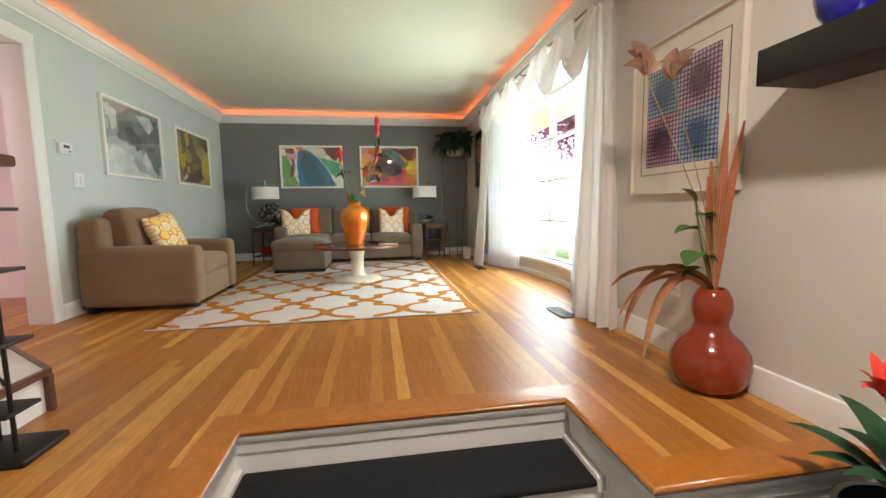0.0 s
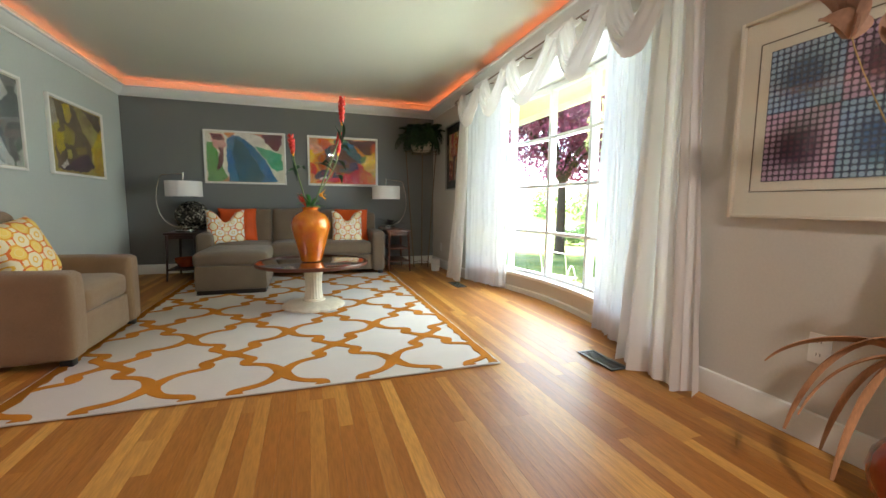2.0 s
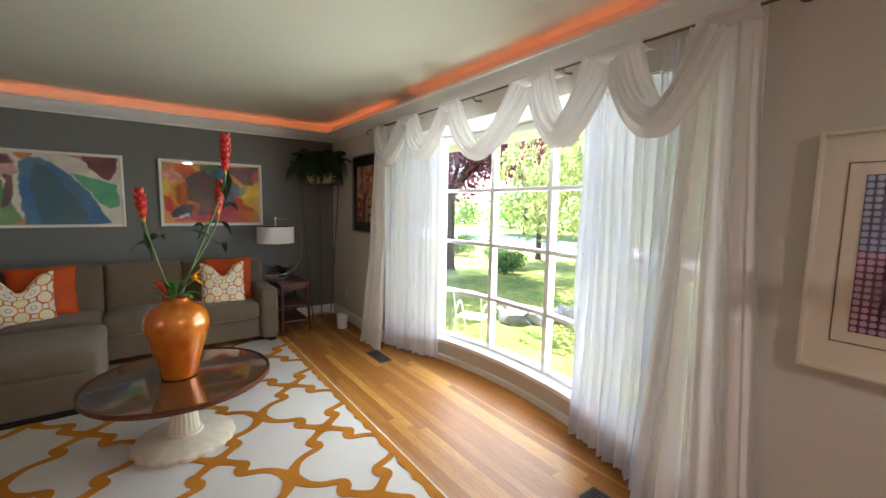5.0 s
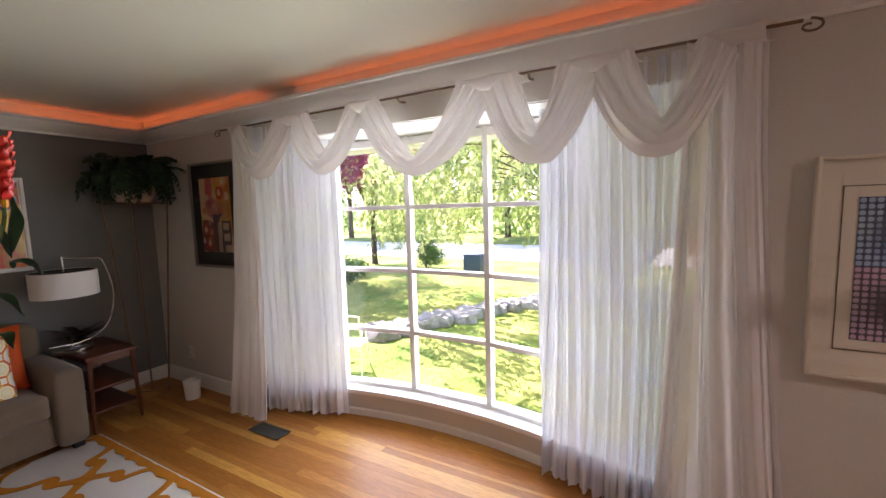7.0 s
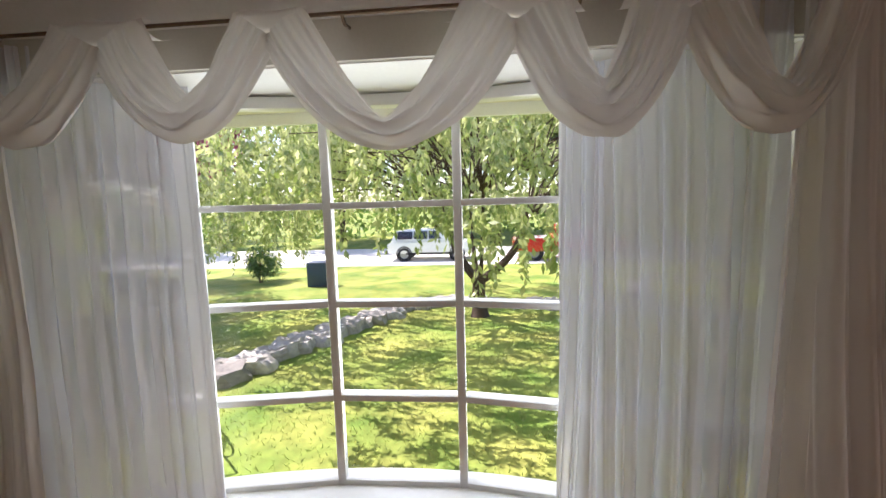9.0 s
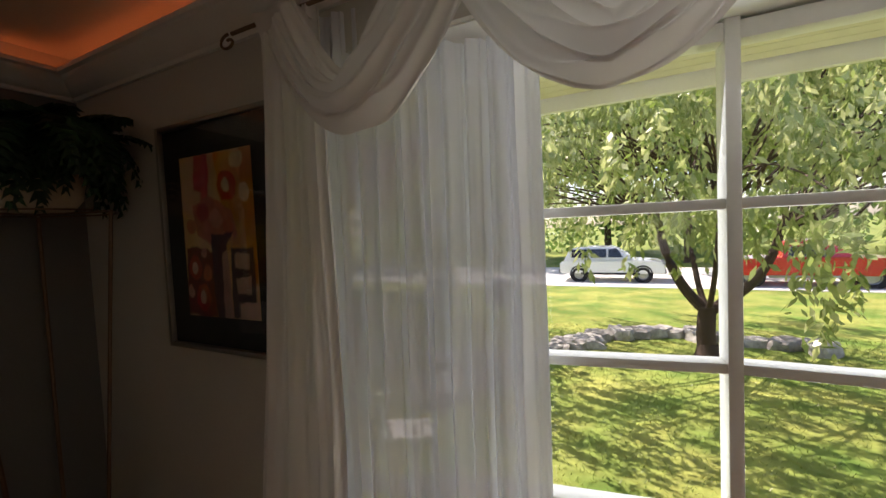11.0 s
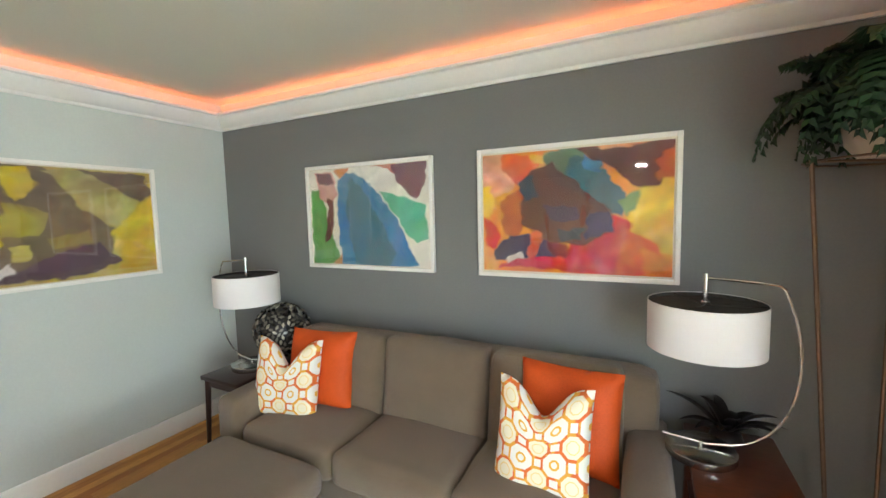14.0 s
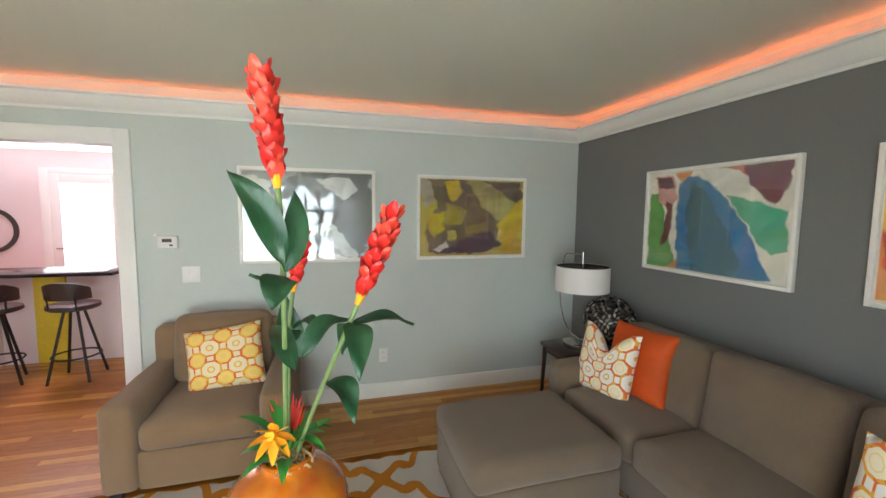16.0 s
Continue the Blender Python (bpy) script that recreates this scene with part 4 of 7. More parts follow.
ginger((0.02, 0.0, 0.44), rel(.468, 4.721, 1.601), rel(.470, 4.696, 1.832), 0.064, vz, 1)
ginger((0.0, 0.02, 0.44), rel(.443, 4.88, 1.357), rel(.466, 4.961, 1.570), 0.062, vz, 2)
ginger((-0.02, 0.0, 0.44), rel(.065, 4.717, 1.32), rel(.047, 4.745, 1.49), 0.062, vz, 3)
for b, m_, t, w, rl in (((.467, 4.731, 1.434), (.475, 4.70, 1.56), (.467, 4.634, 1.616), .056, 1.2), ((.47, 4.734, 1.421), (.45, 4.76, 1.50), (.417, 4.75, 1.586), .05, 1.4),
                        ((.465, 4.743, 1.40), (.50, 4.72, 1.415), (.533, 4.715, 1.36), .068, 0.2), ((.422, 4.86, 1.295), (.425, 4.94, 1.315), (.419, 5.004, 1.282), .045, 0.2),
                        ((.425, 4.866, 1.295), (.47, 4.875, 1.30), (.517, 4.872, 1.201), .06, 0.3), ((.377, 4.757, 1.211), (.35, 4.79, 1.30), (.304, 4.868, 1.272), .045, 0.5),
                        ((.41, 4.811, 1.163), (.45, 4.85, 1.18), (.478, 4.865, 1.092), .058, 0.3), ((.394, 4.742, 1.189), (.32, 4.70, 1.26), (.232, 4.681, 1.254), .05, 1.0),
                        ((.463, 4.715, 1.39), (.46, 4.69, 1.405), (.457, 4.665, 1.416), .012, 0.0), ((.425, 4.864, 1.292), (.36, 4.86, 1.28), (.322, 4.844, 1.191), .05, 0.4),
                        ((.10, 4.715, 1.16), (.06, 4.70, 1.22), (.0, 4.70, 1.15), .055, 0.3), ((.09, 4.72, 1.20), (.12, 4.75, 1.25), (.16, 4.80, 1.20), .05, 0.3),
                        ((.09, 4.72, 1.10), (.06, 4.70, 1.18), (.055, 4.69, 1.30), .075, 1.3)):
    leaf = bmesh.new()
    blade(rel(*b), rel(*m_), rel(*t), w, leaf, rl)
    part("leaf", leaf, M_GREEN, vz, smooth=70)
low = bmesh.new()
for i in range(13):
    a = i * 0.9
    z0 = 0.46 + 0.02 * (i % 3)
    leaf_sheet((0.02 * math.cos(a), 0.02 * math.sin(a), z0), (0.13 * math.cos(a), 0.13 * math.sin(a), z0 + (0.07 if i % 2 else 0.0)), 0.035, 0.02, bm=low)
part("leaves", low, M_LIME, vz, "bright green short leaves", smooth=70)
daisy = bmesh.new()
dc = rel(0.27, 4.68, 0.985)
for i in range(8):
    a = i * math.pi / 4
    leaf_sheet(dc, dc + Vector((0.035, 0.03 * 0, 0)) + Vector((0.02, 0.055 * math.cos(a), 0.055 * math.sin(a))), 0.026, 0.0, bm=daisy, n=5)
tube([dc, dc + Vector((0.02, -.01, 0.005))], 0.014, 8, daisy)
part("flower", daisy, M_YELLOW, vz, "yellow lily flower", smooth=70)
tuft = bmesh.new()
for i in range(16):
    a = 2.2 + i * 0.15
    leaf_sheet((-0.03, 0.0, 0.455), (-0.05 + 0.06 * math.cos(a), 0.06 * math.sin(a), 0.55 + 0.02 * (i % 3)), 0.014, 0, bm=tuft, n=4)
part("flower", tuft, M_RED, vz, "small red tufted flower", smooth=70)


# arc table lamps
def arc_lamp(x, y, z, s, label):
    lp = thing("table_lamp", label, "lamp", (x, y, z), 0, "arc table lamps")
    part("base", lathe([(0.05, 0.0), (0.115, 0.0), (0.12, 0.006), (0.12, 0.03), (0.112, 0.036), (0.02, 0.036)], 48), M_NICKEL, lp)
    pts = [(-0.13 * s, 0, 0.062), (0.02 * s, 0, 0.048)] + [tuple(p) for p in bezier((0.10 * s, 0, 0.06), (0.30 * s, 0, 0.11), (0.33 * s, 0, 0.42), (0.235 * s, 0, 0.655), 16)] + [(0.215 * s, 0, 0.672), (0.10 * s, 0, 0.682), (0, 0, 0.688)]
    part("arc_arm", tube(pts, 0.0055, 8), M_NICKEL, lp)
    part("post", tube([(0.0, 0, 0.036), (0.0, 0, 0.056)], 0.009, 10), M_NICKEL, lp)
    part("finial", tube([(0, 0, 0.60), (0, 0, 0.705)], 0.009, 10), M_NICKEL, lp)
    part("shade", lathe([(0.19, 0.42), (0.192, 0.42), (0.192, 0.60), (0.19, 0.60)], 64, cap=False), M_SHADE, lp, "white drum shade")
    part("shade_lining", lathe([(0.1885, 0.422), (0.1885, 0.598)], 64, cap=False), M_SHADE_IN, lp, "dark shade lining")
    sp = bmesh.new()
    for k in range(3):
        a = k * 2.094
        tube([(0, 0, 0.585), (0.19 * math.cos(a), 0.19 * math.sin(a), 0.592)], 0.0025, 5, sp)
    lathe([(0.001, 0.585), (0.187, 0.585)], 48, bm=sp, cap=False)
    part("spider", sp, M_SHADE_IN, lp)
    part("socket", tube([(0, 0, 0.50), (0, 0, 0.60)], 0.016, 10), M_NICKEL, lp)
    return lp


arc_lamp(1.215, 6.70, 0.563, 1, "nickel arc table lamp with a white drum shade, unlit")
arc_lamp(-1.225, 6.62, 0.563, -1, "nickel arc table lamp beside the mosaic ball, unlit")


def end_table(x, y, w, d, label, tiers, material):
    et = thing("end_table", label, "side table", (x, y, 0))
    part("tabletop", box((-w / 2, -d / 2, 0.535), (w / 2, d / 2, 0.562), 0.006), material, et)
    for sx in (-1, 1):
        for sy in (-1, 1):
            part("leg", tube([(sx * (w / 2 - 0.03), sy * (d / 2 - 0.03), 0.535), (sx * (w / 2 - 0.012), sy * (d / 2 - 0.012), 0.0)], 0.018, 8, taper=0.6), material, et)
    for z in tiers:
        part("shelf", box((-w / 2 + 0.02, -d / 2 + 0.02, z), (w / 2 - 0.02, d / 2 - 0.02, z + 0.018), 0.004), material, et)
    part("apron", box((-w / 2 + 0.03, -d / 2 + 0.025, 0.49), (w / 2 - 0.03, d / 2 - 0.025, 0.536)), material, et)
    return et


end_table(-1.235, 6.67, 0.34, 0.56, "dark walnut end table holding a lamp", (0.12,), M_DARKWOOD)
end_table(1.335, 6.67, 0.32, 0.56, "red-brown wooden end table with two lower shelves", (0.30, 0.13), M_WALNUT)

# mosaic ball
ball = bmesh.new()
rnd = random.Random(8)
for i in range(420):
    zz = 1 - 2 * (i + 0.5) / 420
    a = i * 2.39996
    r = math.sqrt(1 - zz * zz)
    n = Vector((r * math.cos(a), r * math.sin(a), zz))
    c = n * (0.172 + rnd.uniform(0, 0.012))
    t1 = n.orthogonal().normalized()
    t1 = Matrix.Rotation(rnd.uniform(0, 6.28), 3, n) @ t1
    t2 = n.cross(t1)
    e, f = 0.019, 0.010
    q = [c - t1 * e, c - t2 * f, c + t1 * e, c + t2 * f]
    top = [p + n * 0.008 for p in q]
    v = [ball.verts.new(p) for p in q + top]
    for k in range(4):
        ball.faces.new((v[k], v[(k + 1) % 4], v[4 + (k + 1) % 4], v[4 + k]))
    ball.faces.new(v[4:])
orb = thing("decorative_ball", "dark woven sphere flecked with pearl shell pieces", "ornament", (-1.21, 6.86, 0.562))
part("shell_mosaic", ball, M_SHELLS, orb, smooth=0)
part("core", lathe([(0.001, -0.168)] + [(0.168 * math.cos(a), 0.168 * math.sin(a)) for a in [(-1.4 + 0.2 * i) for i in range(15)]] + [(0.001, 0.168)], 32), M_BLACKWOOD, orb)
for ch in orb.children:
    ch.location.z = 0.182
# red bowl below the walnut table
bowl = part("bowl", lathe([(0.05, 0.0), (0.10, 0.01), (0.14, 0.07), (0.15, 0.11), (0.143, 0.11), (0.13, 0.07), (0.09, 0.02)], 40), M_TERRA)
bowl.location = (-1.22, 6.60, 0.139)
tagged(bowl, "oxblood glazed bowl on the table's low shelf", "bowl")

# black leaf sculpture on the end table
scu = bmesh.new()
for i in range(15):
    a = i * 0.83
    r = 0.10 + 0.05 * (i % 3)
    leaf_sheet((0, 0, 0.02), (r * 1.15 * math.cos(a), r * math.sin(a) * 0.8, 0.06 + 0.03 * (i % 4)), 0.05, 0.03, bm=scu)
lathe([(0.04, 0.0), (0.06, 0.01), (0.05, 0.04), (0.01, 0.045)], 20, bm=scu)
bl = part("leaf_bowl", scu, M_BLACKWOOD, smooth=70)
bl.location = (1.32, 6.86, 0.562)
tagged(bl, "black lacquered leaf-shaped bowl beside the lamp", "ornament")

# fern on a tall wire stand
fs = thing("plant_stand", "tall bronze wire plant stand in the corner", "plant stand", (1.745, 6.77, 0))
for k in range(3):
    a = -0.855 + k * 2.094
    part("leg", tube([(0.245 * math.cos(a), 0.245 * math.sin(a), 1.66), (0.12 * math.cos(a), 0.12 * math.sin(a), 0.06), (0.115 * math.cos(a), 0.115 * math.sin(a), 0.0)], 0.0075, 8), M_BRONZE, fs)
for r, z in ((0.244, 1.655), (0.12, 0.06)):
    part("ring", tube([(r * math.cos(i * 0.1745), r * math.sin(i * 0.1745), z) for i in range(37)], 0.004, 6), M_BRONZE, fs)
for k in range(3):
    a = -0.855 + k * 2.094
    part("spoke", tube([(0.244 * math.cos(a), 0.244 * math.sin(a), 1.655), (0.0, 0, 1.648)], 0.005, 6), M_BRONZE, fs)
fern = thing("potted_fern", "dark green fern spilling over an ivory pot", "plant", (1.745, 6.77, 1.654))
part("pot", lathe([(0.07, 0.0), (0.105, 0.004), (0.14, 0.05), (0.15, 0.11), (0.142, 0.15), (0.13, 0.15), (0.135, 0.11)], 40), M_POT, fern)
rnd = random.Random(11)
fr = bmesh.new()
for k in range(150):
    a = k * 2.399 + rnd.uniform(-.3, .3)
    reach, rise = rnd.uniform(0.16, 0.38), rnd.uniform(0.06, 0.26)
    fall = rnd.uniform(-0.13, 0.06) if k % 4 else rnd.uniform(0.08, 0.26)
    dx, dy = math.cos(a), math.sin(a)
    reach = min(reach * (1.1 if dy < 0 else 1), (0.255 if dx > 0.3 and dy > -0.5 else 1), (0.265 if dy > 0.2 else 1))
    pts = bezier((0, 0, 0.14), (dx * reach * 0.3, dy * reach * 0.3, 0.14 + rise), (dx * reach * 0.8, dy * reach * 0.8, 0.16 + rise), (dx * reach, dy * reach, 0.13 + fall), 22)
    for i in range(2, 23):
        p, d = pts[i], (pts[i] - pts[i - 1]).normalized()
        sd = d.cross(Vector((0, 0, 1))).normalized()
        up = sd.cross(d)
        ln = (0.092 * math.sin(math.pi * (i / 23) ** 0.7) + 0.008) * rnd.uniform(.8, 1.15)
        for s in (-1, 1):
            out = sd * s * ln + d * ln * rnd.uniform(.25, .6)
            tip = p + out + Vector((0, 0, -0.018)) + up * rnd.uniform(-.012, .006)
            w = d * 0.0125
            mid = p + out * 0.55 + up * 0.004
            v = [fr.verts.new(x) for x in (p - w * .6, p + w * .6, mid + w * 1.1, tip, mid - w * 1.1)]
            fr.faces.new(v)
part("fronds", fr, M_FERN, fern, smooth=0)


# ---- pictures ----
def fbm(u, v, seed, freq=3.0, octaves=4):
    """Smooth random field in about -1..1."""
    r = np.random.RandomState(seed)
    out, amp = np.zeros_like(u), 1.0
    for _ in range(octaves):
        for _ in range(3):
            a, p, q = r.uniform(0, 6.28), r.uniform(0, 6.28), r.uniform(0.6, 1.4)
            out += amp * np.sin(freq * q * 2 * (u * np.cos(a) + v * np.sin(a)) + p + 1.2 * np.sin(freq * (v * np.cos(a) - u * np.sin(a)) + q * 5)) / 3
        freq, amp = freq * 2, amp * 0.5
    return out / 1.5


def inside(u, v, poly):
    hit = np.zeros(u.shape, bool)
    for (x0, y0), (x1, y1) in zip(poly, poly[1:] + poly[:1]):
        if y0 == y1:
            continue
        c = ((y0 > v) != (y1 > v)) & (u < (x1 - x0) * (v - y0) / (y1 - y0) + x0)
        hit ^= c
    return hit


def canvas(w, h, layers, ground, seed, wash=0.18, warp=0.035, n=230):
    """A sheet of paper in the local x-z plane with washes of colour: layers of (colour, outline)."""
    nx, ny = n, int(n * h / w)
    u, v = np.meshgrid(np.linspace(0, 1, nx + 1), np.linspace(0, 1, ny + 1), indexing="ij")
    uu = u + warp * fbm(u, v, seed, 3.5) + 0.25 * warp * fbm(u, v, seed + 1, 26, 2)
    vv = v + warp * fbm(u, v, seed + 2, 3.5) + 0.25 * warp * fbm(u, v, seed + 3, 26, 2)
    col = np.ones(u.shape + (3,)) * np.array(lin(ground))
    for i, (c, poly) in enumerate(layers):
        m = 0
        for q in range(5):
            m = m + inside(uu + 0.014 * fbm(u, v, seed + 60 + q + i, 14, 2), vv + 0.014 * fbm(u, v, seed + 80 + q + i, 14, 2), poly) * 0.19
        k = (1 + wash * fbm(u, v, seed + 10 + i, 5.0) + 0.5 * wash * fbm(u, v, seed + 30 + i, 22.0, 2))[..., None]
        col = col * (1 - m[..., None]) + np.clip(np.array(lin(c)) * k, 0, 1) * m[..., None]
    return paint_grid(u, v, w, h, col)


def paint_grid(u, v, w, h, col):
    nx, ny = u.shape[0] - 1, u.shape[1] - 1
    co = np.stack([(u - 0.5) * w, np.zeros_like(u), (v - 0.5) * h], -1).reshape(-1, 3)
    idx = np.arange((nx + 1) * (ny + 1)).reshape(nx + 1, ny + 1)
    f = np.stack([idx[:-1, :-1], idx[1:, :-1], idx[1:, 1:], idx[:-1, 1:]], -1).reshape(-1, 4)
    me = bpy.data.meshes.new("print")
    me.from_pydata(co.tolist(), [], f.tolist())
    at = me.color_attributes.new("paint", "FLOAT_COLOR", "POINT")
    rgba = np.concatenate([col.reshape(-1, 3), np.ones((co.shape[0], 1))], 1)
    at.data.foreach_set("color", rgba.astype(np.float32).ravel())
    me.materials.append(M_PAINT)
    return me


def picture(label, w, h, me, m, frame_mat, fw=0.03, depth=0.03, mount=None, line=False):
    """A framed picture whose back lies in the local x-z plane and which faces local -y."""
    pic = thing("framed_picture", label, "picture")
    pic.matrix_world = m
    sides = ((-w / 2, -h / 2, -w / 2 + fw, h / 2), (w / 2 - fw, -h / 2, w / 2, h / 2), (-w / 2 + fw, h / 2 - fw, w / 2 - fw, h / 2), (-w / 2 + fw, -h / 2, w / 2 - fw, -h / 2 + fw))
    for x0, z0, x1, z1 in sides:
        part("frame_rail", box((x0, -depth, z0), (x1, 0, z1), 0.003), frame_mat, pic)
    part("backing", box((-w / 2 + fw * 0.8, -depth * 0.45, -h / 2 + fw * 0.8), (w / 2 - fw * 0.8, -0.001, h / 2 - fw * 0.8)), mount or M_MAT_CREAM, pic, smooth=0)
    p = new("print", me)
    p.parent, p.location = pic, (0, -depth * 0.45 - 0.002, 0)
    if line:
        lw, lh = line
        bm = bmesh.new()
        for x0, z0, x1, z1 in ((-lw, -lh, -lw + 0.004, lh), (lw - 0.004, -lh, lw, lh), (-lw, lh - 0.004, lw, lh), (-lw, -lh, lw, -lh + 0.004)):
            box((x0, -depth * 0.45 - 0.0022, z0), (x1, -depth * 0.45, z1), bm=bm)
        part("mount_line", bm, M_LINE, pic, smooth=0)
    g = part("glass", box((-w / 2 + fw * 0.9, -depth * 0.72, -h / 2 + fw * 0.9), (w / 2 - fw * 0.9, -depth * 0.72 + 0.002, h / 2 - fw * 0.9)), M_PICGLASS, pic, smooth=0)
    g.visible_shadow = False
    return pic


teal = canvas(0.93, 0.63, [
    ("5FA04A", [(0, 0), (0, .82), (.10, .8), (.17, .5), (.24, .2), (.28, 0)]), ("D9A39A", [(.03, .98), (.22, .97), (.27, .72), (.2, .62), (.1, .68)]),
    ("5B2436", [(.05, .97), (.2, .95), (.22, .84), (.08, .86)]), ("6A2C33", [(.17, .70), (.23, .66), (.23, .4), (.19, .26), (.14, .22), (.17, .42)]), ("D8A05A", [(.2, 0), (.29, .12), (.3, 0)]),
    ("2B77A8", [(.27, .88), (.33, .96), (.42, .93), (.58, .74), (.72, .5), (.83, .2), (.9, 0), (.29, 0), (.27, .45)]), ("3F6B78", [(.37, .9), (.5, .72), (.62, .45), (.7, .15), (.66, 0), (.42, 0), (.33, .55)]),
    ("4FB183", [(.60, .73), (.98, .62), (1, .26), (.9, .24), (.80, .34), (.72, .52)]), ("C96F35", [(.52, 1), (.74, 1), (.75, .86), (.66, .95)]),
    ("D98C52", [(.24, 1), (.38, 1), (.37, .96), (.28, .9)]), ("6B1F33", [(.70, .98), (.99, 1), (.98, .78), (.92, .66), (.83, .7), (.76, .8)])], "EFEADB", 3, warp=0.045)
picture("white-framed abstract print in blue, green and maroon", 0.985, 0.685, teal, pose(-0.59, YB - 0.001, 1.507), M_FRAME_W, 0.022)


def disc(cx, cy, rx, ry, n=12):
    return [(cx + rx * math.cos(2 * math.pi * i / n), cy + ry * math.sin(2 * math.pi * i / n)) for i in range(n)]


red = canvas(0.91, 0.62, [
    ("EAA98C", [(0, 1), (.2, 1), (.2, .7), (.14, .55), (0, .5)]), ("E2552A", [(.12, 1), (.36, 1), (.34, .84), (.22, .72), (.14, .84)]), ("EDC23A", [(.29, 1), (.39, 1), (.37, .92), (.32, .93)]), ("EBC24C", [(0, .7), (.08, .72), (.11, .56), (.05, .48), (0, .5)]), ("DA4630", [(0, .48), (.06, .46), (.12, .3), (.06, .18), (0, .2)]),
    ("EFA23A", [(.10, .62), (.2, .66), (.2, .44), (.12, .3)]), ("E9BE48", [(.74, .42), (.84, .68), (1, .8), (1, .12), (.86, .2)]), ("CF2B45", [(.08, .02), (.28, .1), (.48, .2), (.68, .46), (.76, .44), (.80, .28), (.80, 0), (.08, 0)]), ("DE5A35", [(.76, .36), (.88, .24), (.99, 0), (.74, 0)]), ("E88A3C", [(.84, .2), (.94, .12), (.99, 0), (.86, 0)]),
    ("55846C", [(.36, 1), (.56, 1), (.66, .8), (.6, .6), (.42, .76)]), ("2F6E80", [(.52, .92), (.66, .9), (.77, .64), (.72, .46), (.62, .5), (.5, .74)]), ("2F6FB5", [(.58, .93), (.66, .92), (.68, .8), (.60, .82)]), ("78A060", [(.72, .58), (.84, .66), (.8, .54), (.74, .46)]),
    ("5E2A30", [(.50, 1), (1, 1), (1, .82), (.92, .68), (.84, .68), (.70, .86)]), ("E07A34", [(.92, .9), (1, .94), (1, .74), (.92, .72)]), ("B5562A", [(.14, .58), (.25, .68), (.28, .4), (.2, .26), (.14, .32)]),
    ("5A3832", [(.30, .84), (.42, .92), (.54, .74), (.66, .52), (.69, .34), (.56, .24), (.4, .26), (.27, .38), (.24, .6)]), ("27485E", [(.22, .74), (.32, .82), (.34, .62), (.26, .56)]), ("463A52", [(.36, .54), (.52, .56), (.54, .44), (.40, .42)]), ("35335A", [(.58, .5), (.66, .5), (.69, .34), (.58, .28)]), ("3C4A50", [(.44, .36), (.58, .38), (.56, .28), (.46, .26)]),
    ("2C335C", [(.05, .16), (.16, .3), (.3, .32), (.44, .24), (.42, .12), (.3, .12), (.2, .06), (.07, .06)]), ("DE7050", [(.25, .12), (.32, .34), (.37, .32), (.31, .08)]), ("F0E9E0", [(.13, .08), (.22, .14), (.24, .08), (.15, .03)]), ("7A2A40", [(.38, .26), (.5, .24), (.48, .12), (.4, .14)])], "E9963E", 17, wash=0.34, warp=0.06)
picture("white-framed abstract print in red, orange and green", 0.97, 0.685, red, pose(0.668, YB - 0.001, 1.507), M_FRAME_W, 0.022)
ochre = canvas(0.93, 0.64, [
    ("B8AE9C", [(0, 1), (.1, 1), (.12, .7), (0, .6)]), ("776552", [(.08, 1), (.42, 1), (.52, .8), (.82, .42), (.74, .18), (.6, .08), (.1, .04), (.04, .3), (.14, .7)]), ("B3A866", [(.40, .98), (.62, 1), (.92, .70), (.80, .48), (.62, .62)]),
    ("6E5A4A", [(.60, 1), (.99, 1), (.97, .78), (.90, .66), (.72, .88)]), ("E2C02E", [(.78, .46), (.95, .70), (1, .92), (1, .06), (.80, .04)]), ("DDB45A", [(.74, .04), (.80, .38), (.94, .28), (1, .02)]), ("DBBE34", [(.20, .96), (.34, .98), (.37, .78), (.26, .70)]), ("C9B33C", [(.06, .52), (.22, .58), (.25, .36), (.12, .22)]),
    ("A0904A", [(.2, .7), (.44, .62), (.42, .44), (.22, .4)]), ("948552", [(.44, .42), (.66, .46), (.68, .34), (.46, .30)]), ("59424F", [(.10, .04), (.3, .14), (.45, .26), (.72, .34), (.77, .12), (.6, .02)]), ("E6E0D6", [(.13, .07), (.25, .20), (.28, .11), (.2, .05)]), ("C9BC6A", [(.26, .34), (.36, .36), (.34, .22), (.26, .2)])], "C4AE52", 29, wash=0.28, warp=0.06)
picture("white-framed abstract print in ochre and plum", 0.985, 0.70, ochre, pose(XL + 0.001, 6.02, 1.503, 0, 0, 90), M_FRAME_W, 0.022)
